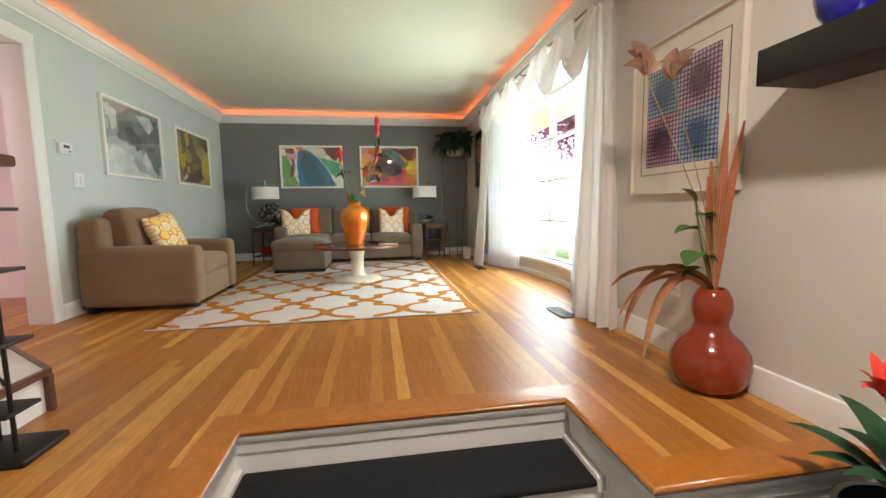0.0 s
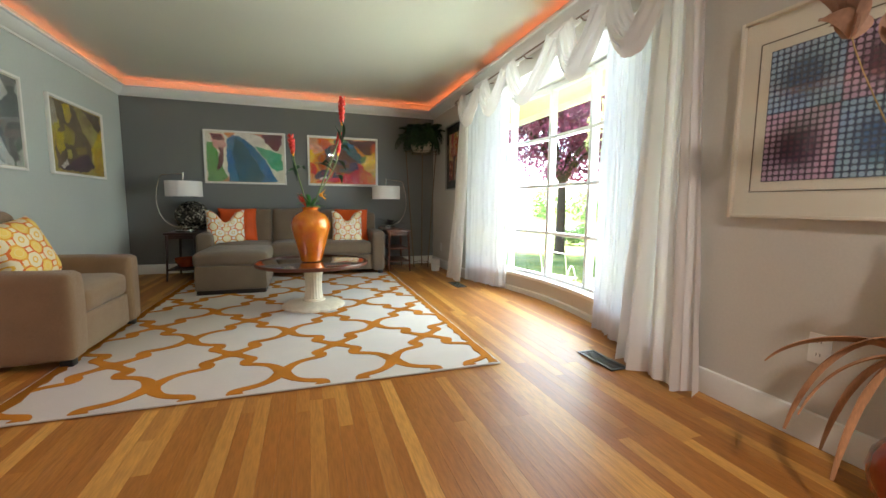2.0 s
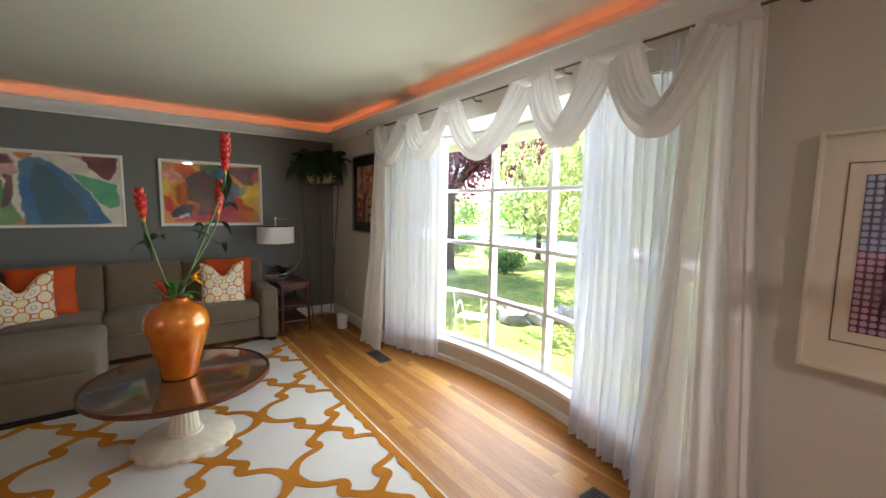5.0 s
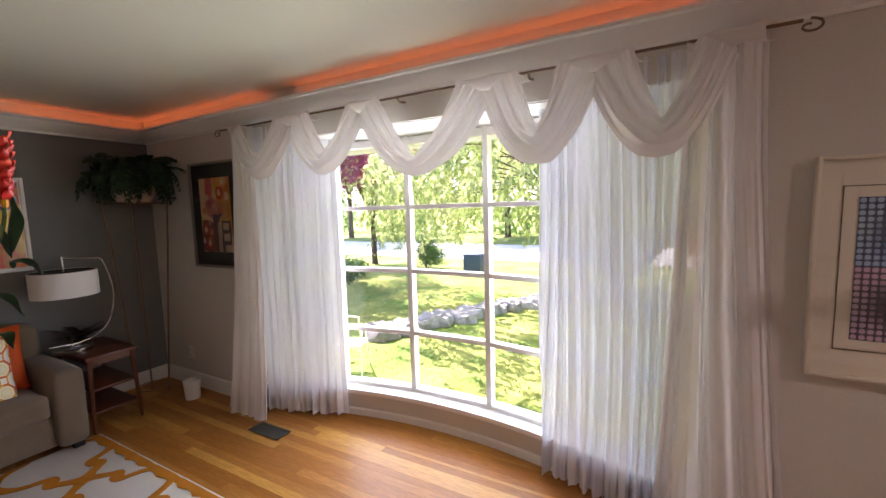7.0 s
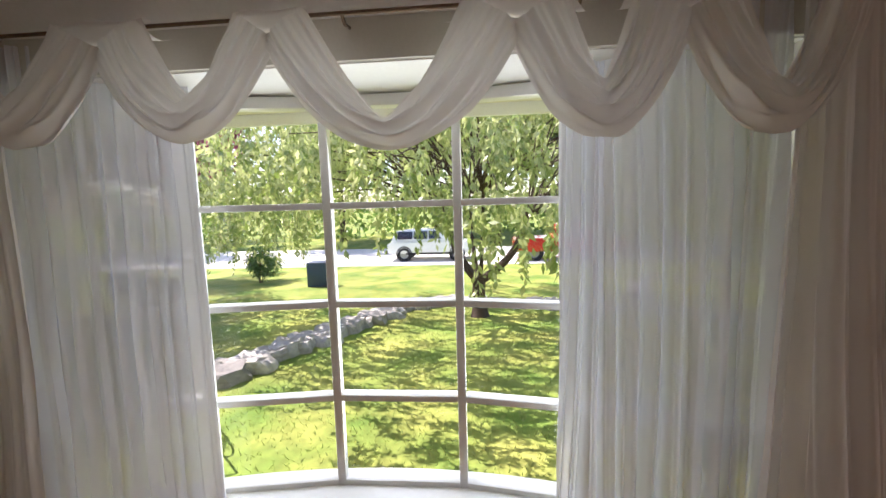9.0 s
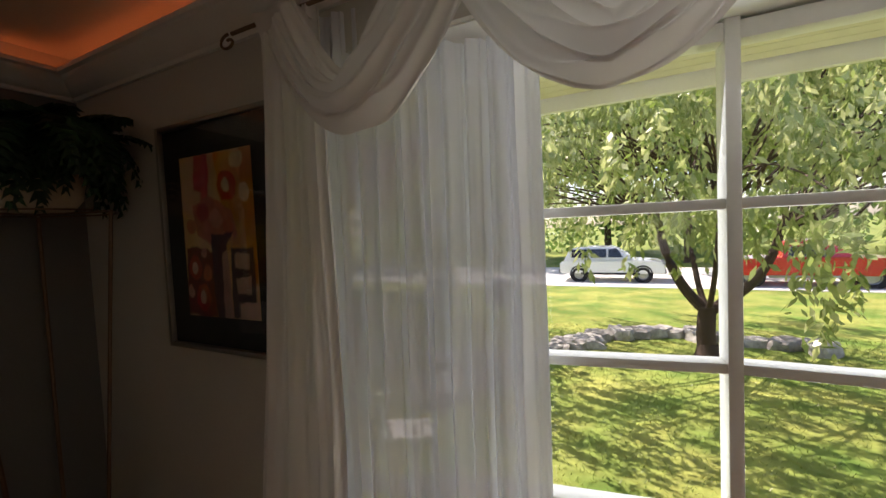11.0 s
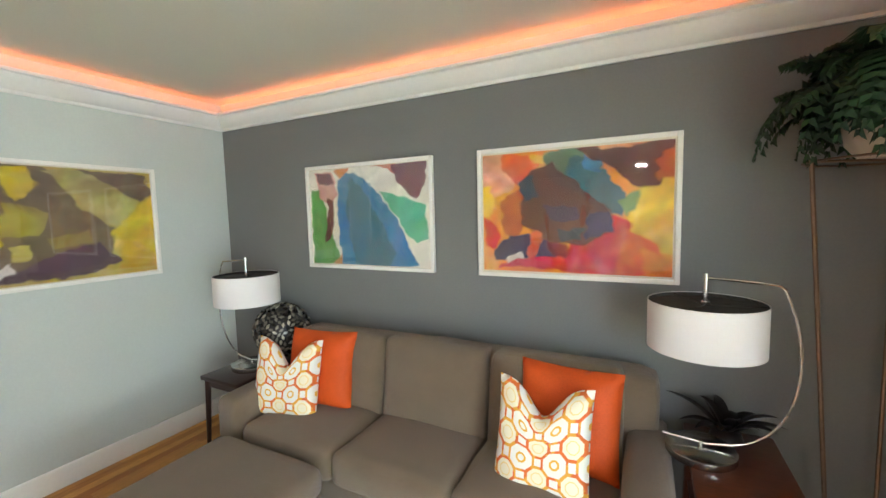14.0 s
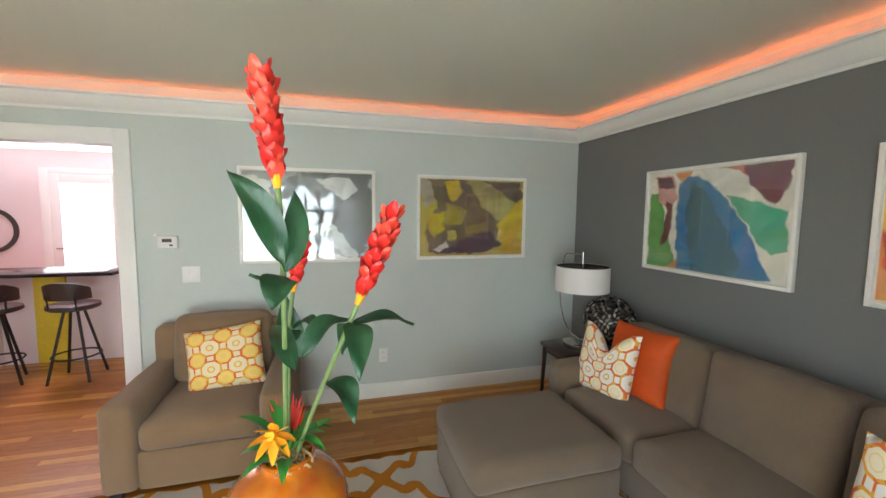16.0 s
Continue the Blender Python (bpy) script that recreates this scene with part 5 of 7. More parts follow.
silver = canvas(0.94, 0.66, [
    ("9CA29F", [(0, 1), (.5, 1), (.35, .7), (0, .45)]), ("D6D9D2", [(.02, .95), (.2, .9), (.25, .7), (.05, .6)]), ("6E7472", [(.15, .85), (.6, 1), (1, 1), (1, .1), (.85, .0), (.7, .35), (.4, .45), (.15, .55)]),
    ("8C9290", [(.45, .95), (.7, .9), (.65, .7), (.5, .6)]), ("DfE2DC", [(.62, .92), (.85, .95), (.88, .8), (.75, .72), (.66, .8)]), ("5B615F", [(.28, .68), (.45, .75), (.6, .5), (.55, .38), (.35, .5)]), ("E3E6E1", [(0, .38), (.3, .36), (.75, .1), (.9, .0), (0, 0)]),
    ("D3D7D2", [(.66, .42), (.72, .38), (.92, .08), (.86, .05), (.6, .2)]), ("A9AFAC", [(.45, .3), (.6, .22), (.8, .06), (.5, .1)])], "BFC4BF", 41, wash=0.15, warp=0.08)
picture("white-framed abstract print in silver and grey", 0.995, 0.72, silver, pose(XL + 0.001, 4.69, 1.51, 0, 0, 90), M_FRAME_W, 0.022)

# op-art print: a grid of dots with four darkened discs
u, v = np.meshgrid(np.linspace(0, 1, 261), np.linspace(0, 1, 271), indexing="ij")
NX, NY = 22, 23
cx, cy = (u * NX) % 1 - 0.5, (v * NY) % 1 - 0.5
iu, iv = (np.floor(u * NX) + 0.5) / NX, (np.floor(v * NY) + 0.5) / NY
blue = ((iu < 0.5) == (iv > 0.5)).astype(float)
dd = np.minimum.reduce([np.hypot(iu - a, iv - b) for a in (.25, .75) for b in (.25, .75)])
rad = 0.40 - 0.10 * np.clip(1 - dd / 0.25, 0, 1)
dot = (np.hypot(cx, cy) < rad)
gcol = np.where(blue[..., None] > 0, np.array(lin("2A3558")), np.array(lin("43233F")))
fade = np.clip((dd - 0.10) / 0.10, 0, 1)[..., None]
light = np.where(blue[..., None] > 0, np.array(lin("9DB4CF")), np.array(lin("CBA3BE")))
inner_c = np.where(blue[..., None] > 0, np.array(lin("3F5F92")), np.array(lin("6B3B52")))
opcol = np.where(dot[..., None], inner_c * (1 - fade) + light * fade, gcol)
op = paint_grid(u, v, 0.50, 0.525, opcol)
WEST = -90
picture("cream-mounted op-art print of blue and plum dots", 0.745, 0.825, op, pose(XR - 0.001, 2.01, 1.28, 0, 0, WEST), M_FRAME_C, 0.014, 0.035, M_MAT_CREAM, (0.295, 0.305))
# still life in a black mount
jug = canvas(0.40, 0.60, [
    ("DFA04A", [(.5, 1), (1, 1), (1, .3), (.7, .35), (.6, .6)]), ("D08A28", [(.84, 1), (1, 1), (1, .2), (.88, .25)]), ("CB4A42", [(.22, 1), (.42, 1), (.42, .82), (.32, .76), (.2, .8)]), ("D9604A", [(.30, .8), (.4, .8), (.38, .7), (.28, .7)]), ("CF5A2A", disc(.66, .80, .13, .09)), ("EBD9A8", disc(.65, .80, .05, .045)), ("EAD68E", disc(.80, .94, .08, .05)), ("EBCFA0", disc(.88, .76, .07, .06)),
    ("CC7A64", [(.16, .70), (.4, .74), (.72, .66), (.76, .5), (.5, .42), (.2, .5)]), ("D99A86", disc(.48, .60, .09, .06)), ("B9564E", disc(.30, .64, .09, .06)), ("C8684E", disc(.64, .56, .07, .05)), ("D8A66A", [(.45, .5), (.7, .5), (.66, .4), (.5, .42)]), ("C9806A", disc(.12, .56, .08, .05)),
    ("7E2F2B", [(0, .42), (.2, .44), (.42, .40), (.42, 0), (0, 0)]), ("C2564A", disc(.13, .30, .11, .08)), ("EBC2AC", disc(.12, .30, .045, .04)), ("D0715A", disc(.32, .26, .07, .06)), ("C8604E", disc(.24, .12, .11, .08)), ("EFC8B4", disc(.24, .12, .045, .04)), ("E9B8A0", disc(.05, .14, .05, .045)), ("E0A090", disc(.28, .40, .05, .03)),
    ("47243A", [(.40, .50), (.70, .53), (.60, .44), (.62, .0), (.42, .0)]), ("C9A090", [(.53, .40), (.60, .42), (.64, 0), (.52, 0)]), ("3B2A38", [(.64, .42), (.96, .44), (.98, 0), (.64, 0)]), ("CBAA92", [(.69, .39), (.9, .40), (.9, .30), (.69, .30)]), ("C8A892", [(.70, .25), (.92, .26), (.92, .15), (.72, .14)]), ("D0A890", [(.74, .09), (1, .10), (1, 0), (.74, 0)])], "E6BE8C", 53, wash=0.3, warp=0.03, n=150)
picture("silver-framed orange still life in a wide black mount", 0.64, 0.855, jug, pose(XR - 0.001, 6.055, 1.535, 0, 0, WEST), M_FRAME_S, 0.018, 0.035, M_MAT_BLACK)

# ---- curtains ----
RZ, RXX = 2.165, 1.925
rod = thing("curtain_rod", "thin dark metal curtain rod with scrolled ends", "curtain rod", (0, 0, 0))
part("rod", tube([(RXX, 2.46, RZ), (RXX, 5.82, RZ)], 0.0065, 10), M_BRONZE, rod)
for y, s in ((2.46, -1), (5.82, 1)):
    part("scroll", tube([(RXX, y + s * (0.02 + 0.042 * math.sin(a) * (1 - a / 9)), RZ - 0.022 + 0.026 * math.cos(a) * (1 - a / 9)) for a in [i * 0.35 for i in range(20)]], 0.0045, 8), M_BRONZE, rod)
for y in (2.62, 3.45, 4.2, 4.95, 5.65):
    part("bracket", tube([(RXX, y, RZ), (RXX + 0.03, y, RZ - 0.02), (XR - 0.001, y, RZ - 0.01)], 0.006, 8), M_BRONZE, rod)


def panel(y0, y1, y0b, y1b, folds, amp, seed, x=1.975, ztop=RZ, flare=0.0, hem=0.02, bowed=False):
    """A hanging length of cloth in folds; its sides may spread towards the floor."""
    def f(u, v):
        z = hem + (ztop - hem) * (1 - v)
        y = (y0 + (y1 - y0) * u) * (1 - v ** 1.6) + (y0b + (y1b - y0b) * u) * v ** 1.6
        n = noise.noise(Vector((u * folds * 0.35, v * 0.8, seed)))
        ph = u * folds * 2 * math.pi + (5.0 if bowed else 2.5) * n
        a = amp * (0.55 + 0.45 * v) * (1 + 0.9 * noise.noise(Vector((u * folds * 0.6, v * 0.5, seed + 7))))
        xx = x + a * math.sin(ph) + 0.45 * a * math.sin(2.3 * ph + seed + 2 * n) + 0.16 * a * math.sin(5.1 * ph + 3 * n) - flare * v ** 2 + 0.01 * noise.noise(Vector((u * 9, v * 5, seed)))
        if bowed:
            xx += max(0.0, bow(y)[0] - 0.062 - x)
        y += 0.35 * amp * math.cos(ph) * (1 - 2 * abs(u - 0.5))
        zz = z + (0.012 * math.sin(ph * 0.7) + 0.02 * noise.noise(Vector((u * 6, 3, seed)))) * v ** 6
        return (xx, y, max(0.006, zz))
    return sheet(f, int(folds * 18), 44)


cur = thing("curtain", "sheer white voile curtain hanging in close folds", "curtain", (0, 0, 0), 0, "sheer curtains")
part("cloth", panel(4.92, 5.54, 4.92, 5.56, 10, 0.030, 1.0, 2.0, bowed=True), M_SHEER, cur, smooth=80)
cur = thing("curtain", "sheer white voile curtain hanging in close folds", "curtain", (0, 0, 0), 0, "sheer curtains")
part("cloth", panel(2.78, 3.465, 2.80, 3.465, 10.5, 0.030, 2.0, 2.0, bowed=True), M_SHEER, cur, smooth=80)
sc = thing("curtain_scarf", "long white scarf valance wound round the rod in swags", "curtain", (0, 0, 0))
part("tail", panel(5.47, 5.72, 5.40, 5.86, 3.4, 0.026, 3.0, 1.93, flare=0.10, hem=0.008), M_SCARF, sc, smooth=80)
part("tail", panel(2.55, 2.81, 2.40, 2.90, 3.6, 0.026, 4.0, 1.93, flare=0.05, hem=0.008), M_SCARF, sc, smooth=80)
WRAPS = (5.60, 5.02, 4.43, 3.65, 3.15, 2.67)
DROPS = ((0.40, 0.25), (0.41, 0.27), (0.46, 0.35), (0.44, 0.27), (0.45, 0.30))
HALF = (0.08, 0.16, 0.12, 0.16, 0.15, 0.10)


def swag(ya, yb, ha, hb, low_, high, seed):
    """One festoon between two turns round the rod; its upper edge falls in a V, its lower edge in a bow."""
    def f(u, v):
        e = abs(2 * u - 1)
        top, bow_ = 1 - e ** 1.35, 1 - e ** 2.2
        y0, y1 = ya - (1 - v) * ha + v * 0.03, yb + (1 - v) * hb - v * 0.03
        k = 1 - v
        z0 = -high * top
        z1 = -0.10 - (low_ - 0.10) * bow_
        z = RZ + 0.014 + z0 * k + z1 * v
        g = 0.35 + 0.65 * bow_
        belly = 0.07 * math.sin(math.pi * v) * g + 0.018
        fold = (0.011 * math.sin(v * 7.5 * math.pi + 4 * abs(u - .5) + seed) + 0.007 * math.sin(v * 15 * math.pi + 7 * u + 2 * seed + 3 * noise.noise(Vector((u * 3, v * 2, seed)))) + 0.008 * noise.noise(Vector((u * 7, v * 6, seed)))) * g
        return (RXX - 0.01 - belly - fold - 0.03 * bow_ * v, y0 + (y1 - y0) * u, z + 0.9 * fold * bow_)
    return sheet(f, 48, 56)


for k_, ((ya, yb), (lo_, hi_)) in enumerate(zip(zip(WRAPS, WRAPS[1:]), DROPS)):
    part("swag", swag(ya, yb, HALF[k_], HALF[k_ + 1], lo_, hi_, k_ * 1.7), M_SCARF, sc, smooth=80)


def wrap(y, half, seed):
    """Cloth turned over the rod, its folds falling a little below it."""
    def f(u, v):
        a = -0.5 * math.pi + 1.9 * math.pi * v
        r = 0.020 + 0.004 * math.sin(u * 9 + seed) + 0.004 * math.sin(v * 17)
        drop = 0.09 * max(0, v - 0.6)
        return (RXX - r * math.sin(a) - 0.006, y + (u - 0.5) * 2 * half * (1 + 0.9 * max(0, v - 0.55)) + 0.01 * math.sin(v * 8 + seed), RZ + r * math.cos(a) - drop)
    return sheet(f, 14, 24)


for y, hw in zip(WRAPS, HALF):
    part("turn", wrap(y, hw, y * 3), M_SCARF, sc, smooth=80)


# ---- small fittings ----
def floor_vent(x, y, label, w=0.12, l=0.30):
    vt = thing("floor_vent", label, "vent", (x, y, 0.004))
    fr_ = bmesh.new()
    for a in ((-w / 2, -l / 2, -w / 2 + 0.014, l / 2), (w / 2 - 0.014, -l / 2, w / 2, l / 2), (-w / 2, -l / 2, w / 2, -l / 2 + 0.014), (-w / 2, l / 2 - 0.014, w / 2, l / 2)):
        box((a[0], a[1], 0), (a[2], a[3], 0.005), bm=fr_)
    part("frame", fr_, M_VENT, vt)
    part("well", box((-w / 2 + 0.01, -l / 2 + 0.01, -0.002), (w / 2 - 0.01, l / 2 - 0.01, 0.0005)), M_SLOT, vt)
    for i in range(17):
        yy = -l / 2 + 0.022 + i * (l - 0.044) / 16
        part("slat", box((-w / 2 + 0.012, yy - 0.004, 0.0), (w / 2 - 0.012, yy + 0.002, 0.004)), M_VENT, vt)


floor_vent(1.80, 2.93, "dark slatted floor register beside the curtain")
floor_vent(1.77, 5.29, "dull grey slatted floor register near the window")


def outlet(x, y, z, rz, label):
    o = thing("wall_outlet", label, "outlet", (x, y, z), rz)
    part("plate", box((-0.036, -0.006, -0.058), (0.036, 0, 0.058), 0.002), M_PLASTIC, o)
    for dz in (-0.025, 0.025):
        part("socket", lathe([(0.016, 0), (0.016, 0.003)], 20), M_PLASTIC, o).matrix_local = pose(0, -0.006, dz, 90)
        for dx in (-0.006, 0.006):
            part("slot", box((dx - 0.0012, -0.0098, dz - 0.002), (dx + 0.0012, -0.0088, dz + 0.008)), M_SLOT, o)


outlet(XR, 2.0, 0.376, WEST, "white double wall outlet on the grey wall")
outlet(XL, 5.25, 0.356, 90, "white double wall outlet on the sage wall")
outlet(XR, 6.62, 0.30, WEST, "white double wall outlet in the corner")
sw = thing("light_switch", "white double rocker light switch plate", "switch", (XL, 3.865, 1.08), 90)
part("plate", box((-0.058, -0.006, -0.058), (0.058, 0, 0.058), 0.002), M_PLASTIC, sw)
for x in (-0.024, 0.024):
    part("rocker", box((x - 0.016, -0.010, -0.033), (x + 0.016, -0.005, 0.033), 0.002), M_PLASTIC, sw)
th = thing("thermostat", "white wall thermostat with a small grey display", "thermostat", (XL, 3.73, 1.315), 90)
part("case", box((-0.065, -0.028, -0.045), (0.065, 0, 0.045), 0.008), M_PLASTIC, th)
part("display", box((-0.03, -0.0295, 0.002), (0.03, -0.0275, 0.026)), M_VENT, th)
part("button", box((0.015, -0.031, -0.026), (0.035, -0.027, -0.014), 0.001), M_VENT, th)
part("sensor", box((-0.085, -0.014, 0.042), (-0.06, 0, 0.06), 0.003), M_PLASTIC, th)
# small bin and white box by the corner
b_ = part("waste_cup", lathe([(0.045, 0.0), (0.055, 0.004), (0.065, 0.16), (0.060, 0.16), (0.05, 0.01)], 32), M_PLASTIC)
b_.location = (1.83, 6.33, 0.001)
tagged(b_, "small white cylindrical bin on the floor", "bin")

# ---- gourd vase with dried leaves ----
gv = thing("gourd_vase", "oxblood glazed gourd vase with dried palm leaves", "vase", (1.855, 1.60, 0.0015))
gv.scale = (0.9, 0.9, 0.97)
gp = [(0.08, 0.0), (0.11, 0.003), (0.145, 0.035), (0.168, 0.085), (0.174, 0.13), (0.165, 0.18), (0.135, 0.225), (0.095, 0.26), (0.076, 0.285), (0.072, 0.31), (0.082, 0.345), (0.088, 0.38), (0.083, 0.415), (0.068, 0.445), (0.058, 0.458), (0.052, 0.46), (0.050, 0.445), (0.055, 0.42)]
part("body", lathe(gp, 56), M_TERRA, gv)


def strap(p0, p1, p2, p3, w, material, label=""):
    pts = bezier(p0, p1, p2, p3, 20)

    def f(uu, vv):
        i = min(19, int(uu * 20))
        t = uu * 20 - i
        p = pts[i].lerp(pts[i + 1], t)
        d = (pts[i + 1] - pts[i]).normalized()
        sd = d.cross(Vector((0.3, 0.4, 0.86))).normalized()
        ww = w / 2 * math.sin(math.pi * min(0.97, 0.18 + 0.8 * uu)) ** 0.7
        s = 2 * vv - 1
        return p + sd * ww * s + sd.cross(d) * (0.35 * ww * (1 - s * s))
    return part("dry_leaf", sheet(f, 24, 4), material, gv, label, smooth=70)


Z0 = 0.43
for tip, bend, w in (((0.05, 0.02, 1.22), (0.02, 0.0, 0.9), 0.05), ((0.09, -0.03, 1.18), (0.06, 0, 0.9), 0.045), ((0.01, 0.06, 1.02), (0.0, 0.02, 0.8), 0.05), ((-0.03, 0.03, 0.95), (0.0, 0.03, 0.7), 0.05), ((0.03, -0.05, 1.05), (0.03, -0.03, 0.8), 0.04)):
    strap((0.0, 0, Z0), (bend[0] * 0.3, bend[1] * .3, 0.6), bend, tip, w, M_DRY)
for tip, up, w in (((-0.26, 0.30, 0.20), 0.62, 0.05), ((-0.24, 0.16, 0.10), 0.60, 0.055), ((-0.30, 0.36, 0.42), 0.58, 0.045), ((-0.16, 0.24, 0.14), 0.56, 0.045), ((-0.34, 0.22, 0.30), 0.56, 0.04)):
    strap((-0.01, 0, Z0), (-0.05, tip[1] * .2, up), (tip[0] * 0.8, tip[1] * 0.8, up - 0.02), tip, w * 1.3, M_DRY_PALE)
rnd = random.Random(21)
for k in range(9):
    tip = Vector((rnd.uniform(-0.10, 0.02), rnd.uniform(-0.06, 0.12), rnd.uniform(0.72, 1.02)))
    part("stalk", tube(bezier((0, 0, Z0), (0, 0, 0.6), tip * 0.8, tip, 10), 0.003, 5, taper=0.4), M_STRAW, gv)
ivy = bmesh.new()
tube(bezier((0, 0, Z0), (-0.04, 0.02, 0.6), (-0.07, 0.03, 0.7), (-0.08, 0.04, 0.86), 10), 0.004, 6, ivy)
for b0, t0, w in (((-0.06, .03, .62), (-0.15, .0, .56), .08), ((-0.07, .03, .72), (-0.17, .06, .70), .09), ((-0.07, .04, .78), (0.02, .02, .76), .085), ((-0.08, .04, .84), (-0.14, .07, .90), .07), ((-0.05, .03, .60), (0.02, 0.0, .57), .07), ((-0.05, .02, .55), (-0.13, .05, .50), .06)):
    leaf_sheet(b0, t0, w * 1.4, 0.01, bm=ivy)
part("ivy", ivy, M_IVY, gv, "green ivy leaves", smooth=70)
for tip, lean in (((-0.20, 0.27, 1.47), -0.1), ((-0.11, 0.19, 1.43), 0.08)):
    tip = Vector(tip)
    part("stalk", tube(bezier((0, 0, Z0), (0, 0, 0.8), tip * 0.85, tip, 12), 0.0024, 5), M_STRAW, gv)
    for k in range(7):
        a = k * 0.9
        pl = bmesh.new()
        leaf_sheet(tip + Vector((0, 0, -0.03)), tip + Vector((0.06 * math.cos(a) + lean * .6, 0.06 * math.sin(a), rnd.uniform(0.0, 0.12))), 0.085, 0.015, bm=pl, n=8, fold=0.45)
        part("dry_petal", pl, M_PAMPAS, gv, smooth=70)

# ---- entry things ----
shelf = part("floating_shelf", box((1.765, 0.30, 1.215), (XR - 0.001, 1.37, 1.335), 0.003), M_BLACKWOOD)
tagged(shelf, "thick black floating shelf fixed to the grey wall", "shelf")
bv = part("blue_vase", lathe([(0.03, 0.0), (0.055, 0.004), (0.085, 0.05), (0.098, 0.10), (0.085, 0.16), (0.05, 0.20), (0.03, 0.23), (0.035, 0.26), (0.028, 0.26), (0.022, 0.23)], 48), M_BLUE)
bv.location = (1.885, 1.17, 1.336)
tagged(bv, "round cobalt blue glass vase on the black shelf", "vase")
pl = thing("potted_plant", "leafy potted plant with red flowers in a dark planter", "plant", (1.80, 0.83, LOW + 0.001))
part("planter", lathe([(0.10, 0.0), (0.13, 0.004), (0.165, 0.30), (0.185, 0.52), (0.19, 0.545), (0.175, 0.545), (0.165, 0.48)], 44), M_DARKPOT, pl)
lv = bmesh.new()
for k in range(16):
    a = k * 2.399
    r = 0.20 + 0.05 * (k % 3)
    leaf_sheet((0, 0, 0.52), (r * math.cos(a) * (0.75 if math.cos(a) > 0 else 1), r * math.sin(a), 0.62 + 0.05 * (k % 4)), 0.085, 0.06, bm=lv)
part("leaves", lv, M_GREEN, pl, smooth=70)
for k, (x, y, z) in enumerate(((-0.15, 0.03, 0.92), (-0.03, 0.02, 0.90), (0.10, -0.05, 0.84))):
    part("stalk", tube([(0, 0, 0.5), (x * .6, y * .6, 0.7), (x, y, z)], 0.005, 6), M_STEM, pl)
    fl = bmesh.new()
    for i in range(12):
        a = i * 2.4
        leaf_sheet((x, y, z - 0.02), (x + 0.05 * math.cos(a), y + 0.05 * math.sin(a), z + 0.04 * (i % 3)), 0.035, 0.01, bm=fl, n=5)
    part("flower", fl, M_RED, pl, "red flower head", smooth=70)

he = thing("hearth", "raised white stone hearth edged with a wooden strip", "hearth", (0, 0, 0.0015))
part("slab", prism([(XL, 0.9), (-0.93, 0.9), (-0.93, 1.94), (-1.32, 2.28), (XL + 0.03, 2.28)][::-1], 0.0, 0.17), M_MARBLE, he, smooth=0)
part("edge_strip", sweep([(0, 0.15), (-0.02, 0.15), (-0.02, 0.178), (0, 0.178)], [(-0.93, 0.9), (-0.93, 1.94), (-1.32, 2.28), (XL + 0.03, 2.28)]), M_WALNUT, he)
part("corner_strip", box((-0.935, 1.925, 0.0), (-0.908, 1.952, 0.15)), M_WALNUT, he)
rk = thing("iron_stand", "dark wrought-iron stand with a wooden top by the stairs", "stand", (-0.80, 1.62, 0.0015))
part("base_plate", box((-0.13, -0.11, 0), (0.10, 0.09, 0.022), 0.004), M_IRON, rk)
for x, y in ((-0.09, 0.05), (0.03, -0.04), (-0.10, -0.07)):
    part("rod", tube([(x, y, 0.02), (x * 0.9, y, 0.97)], 0.007, 8), M_IRON, rk)
for z in (0.15, 0.38, 0.62, 0.82):
    part("crossbar", box((-0.11, -0.08, z), (0.045, 0.06, z + 0.012), 0.002), M_IRON, rk)
for i in range(5):
    part("scroll", tube([(-0.03 + 0.05 * math.cos(a) * (1 - a / 9), -0.04, 0.25 + i * 0.14 + 0.05 * math.sin(a) * (1 - a / 9)) for a in [k * 0.4 for k in range(18)]], 0.005, 6), M_IRON, rk)
part("top", box((-0.17, -0.13, 0.97), (0.02, 0.11, 1.01), 0.01), M_WALNUT, rk, "worn wooden top")

# ---- kitchen seen through the opening ----
struct("wall_kitchen_west", box((-5.64, -0.6, -0.1), (-5.5, 4.6, ZC)), M_PINK)
struct("wall_kitchen_north", box((-5.64, 4.6, -0.1), (XL - T, 4.74, ZC)), M_PINK)
struct("wall_kitchen_south", box((-5.64, -0.74, -0.1), (XL - T, -0.6, ZC)), M_PINK)
struct("floor_kitchen", box((-5.64, -0.74, -0.12), (XL - T - 0.001, 4.74, -0.008)), M_GAP)
struct("trim_kitchen_base", box((-5.5, 2.15, 0.0), (-5.48, 4.6, 0.12)), M_TRIM)
lt = tagged(thing("door_1", "white back door whose pane glows for the daylight outside", "door", (-5.498, 1.6, 0)), kind="structure")
fr_ = bmesh.new()
for y0, y1, z0, z1 in ((-0.52, -0.42, 0, 2.10), (0.42, 0.52, 0, 2.10), (-0.42, 0.42, 2.02, 2.10)):
    box((0, y0, z0), (0.03, y1, z1), 0.004, bm=fr_)
part("door_frame", fr_, M_TRIM, lt)
dr = bmesh.new()
for y0, y1, z0, z1 in ((-0.42, -0.30, 0.0, 2.02), (0.30, 0.42, 0.0, 2.02), (-0.30, 0.30, 1.9, 2.02), (-0.30, 0.30, 0.0, 0.25)):
    box((0.002, y0, z0), (0.024, y1, z1), 0.003, bm=dr)
part("door_leaf", dr, M_TRIM, lt)
# the pane itself emits; noise of grey and white imitates the bright garden
M_DAY = glow_mat("glowing_garden_backdrop", (0.93, 0.97, 1.0), 0.30)
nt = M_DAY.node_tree
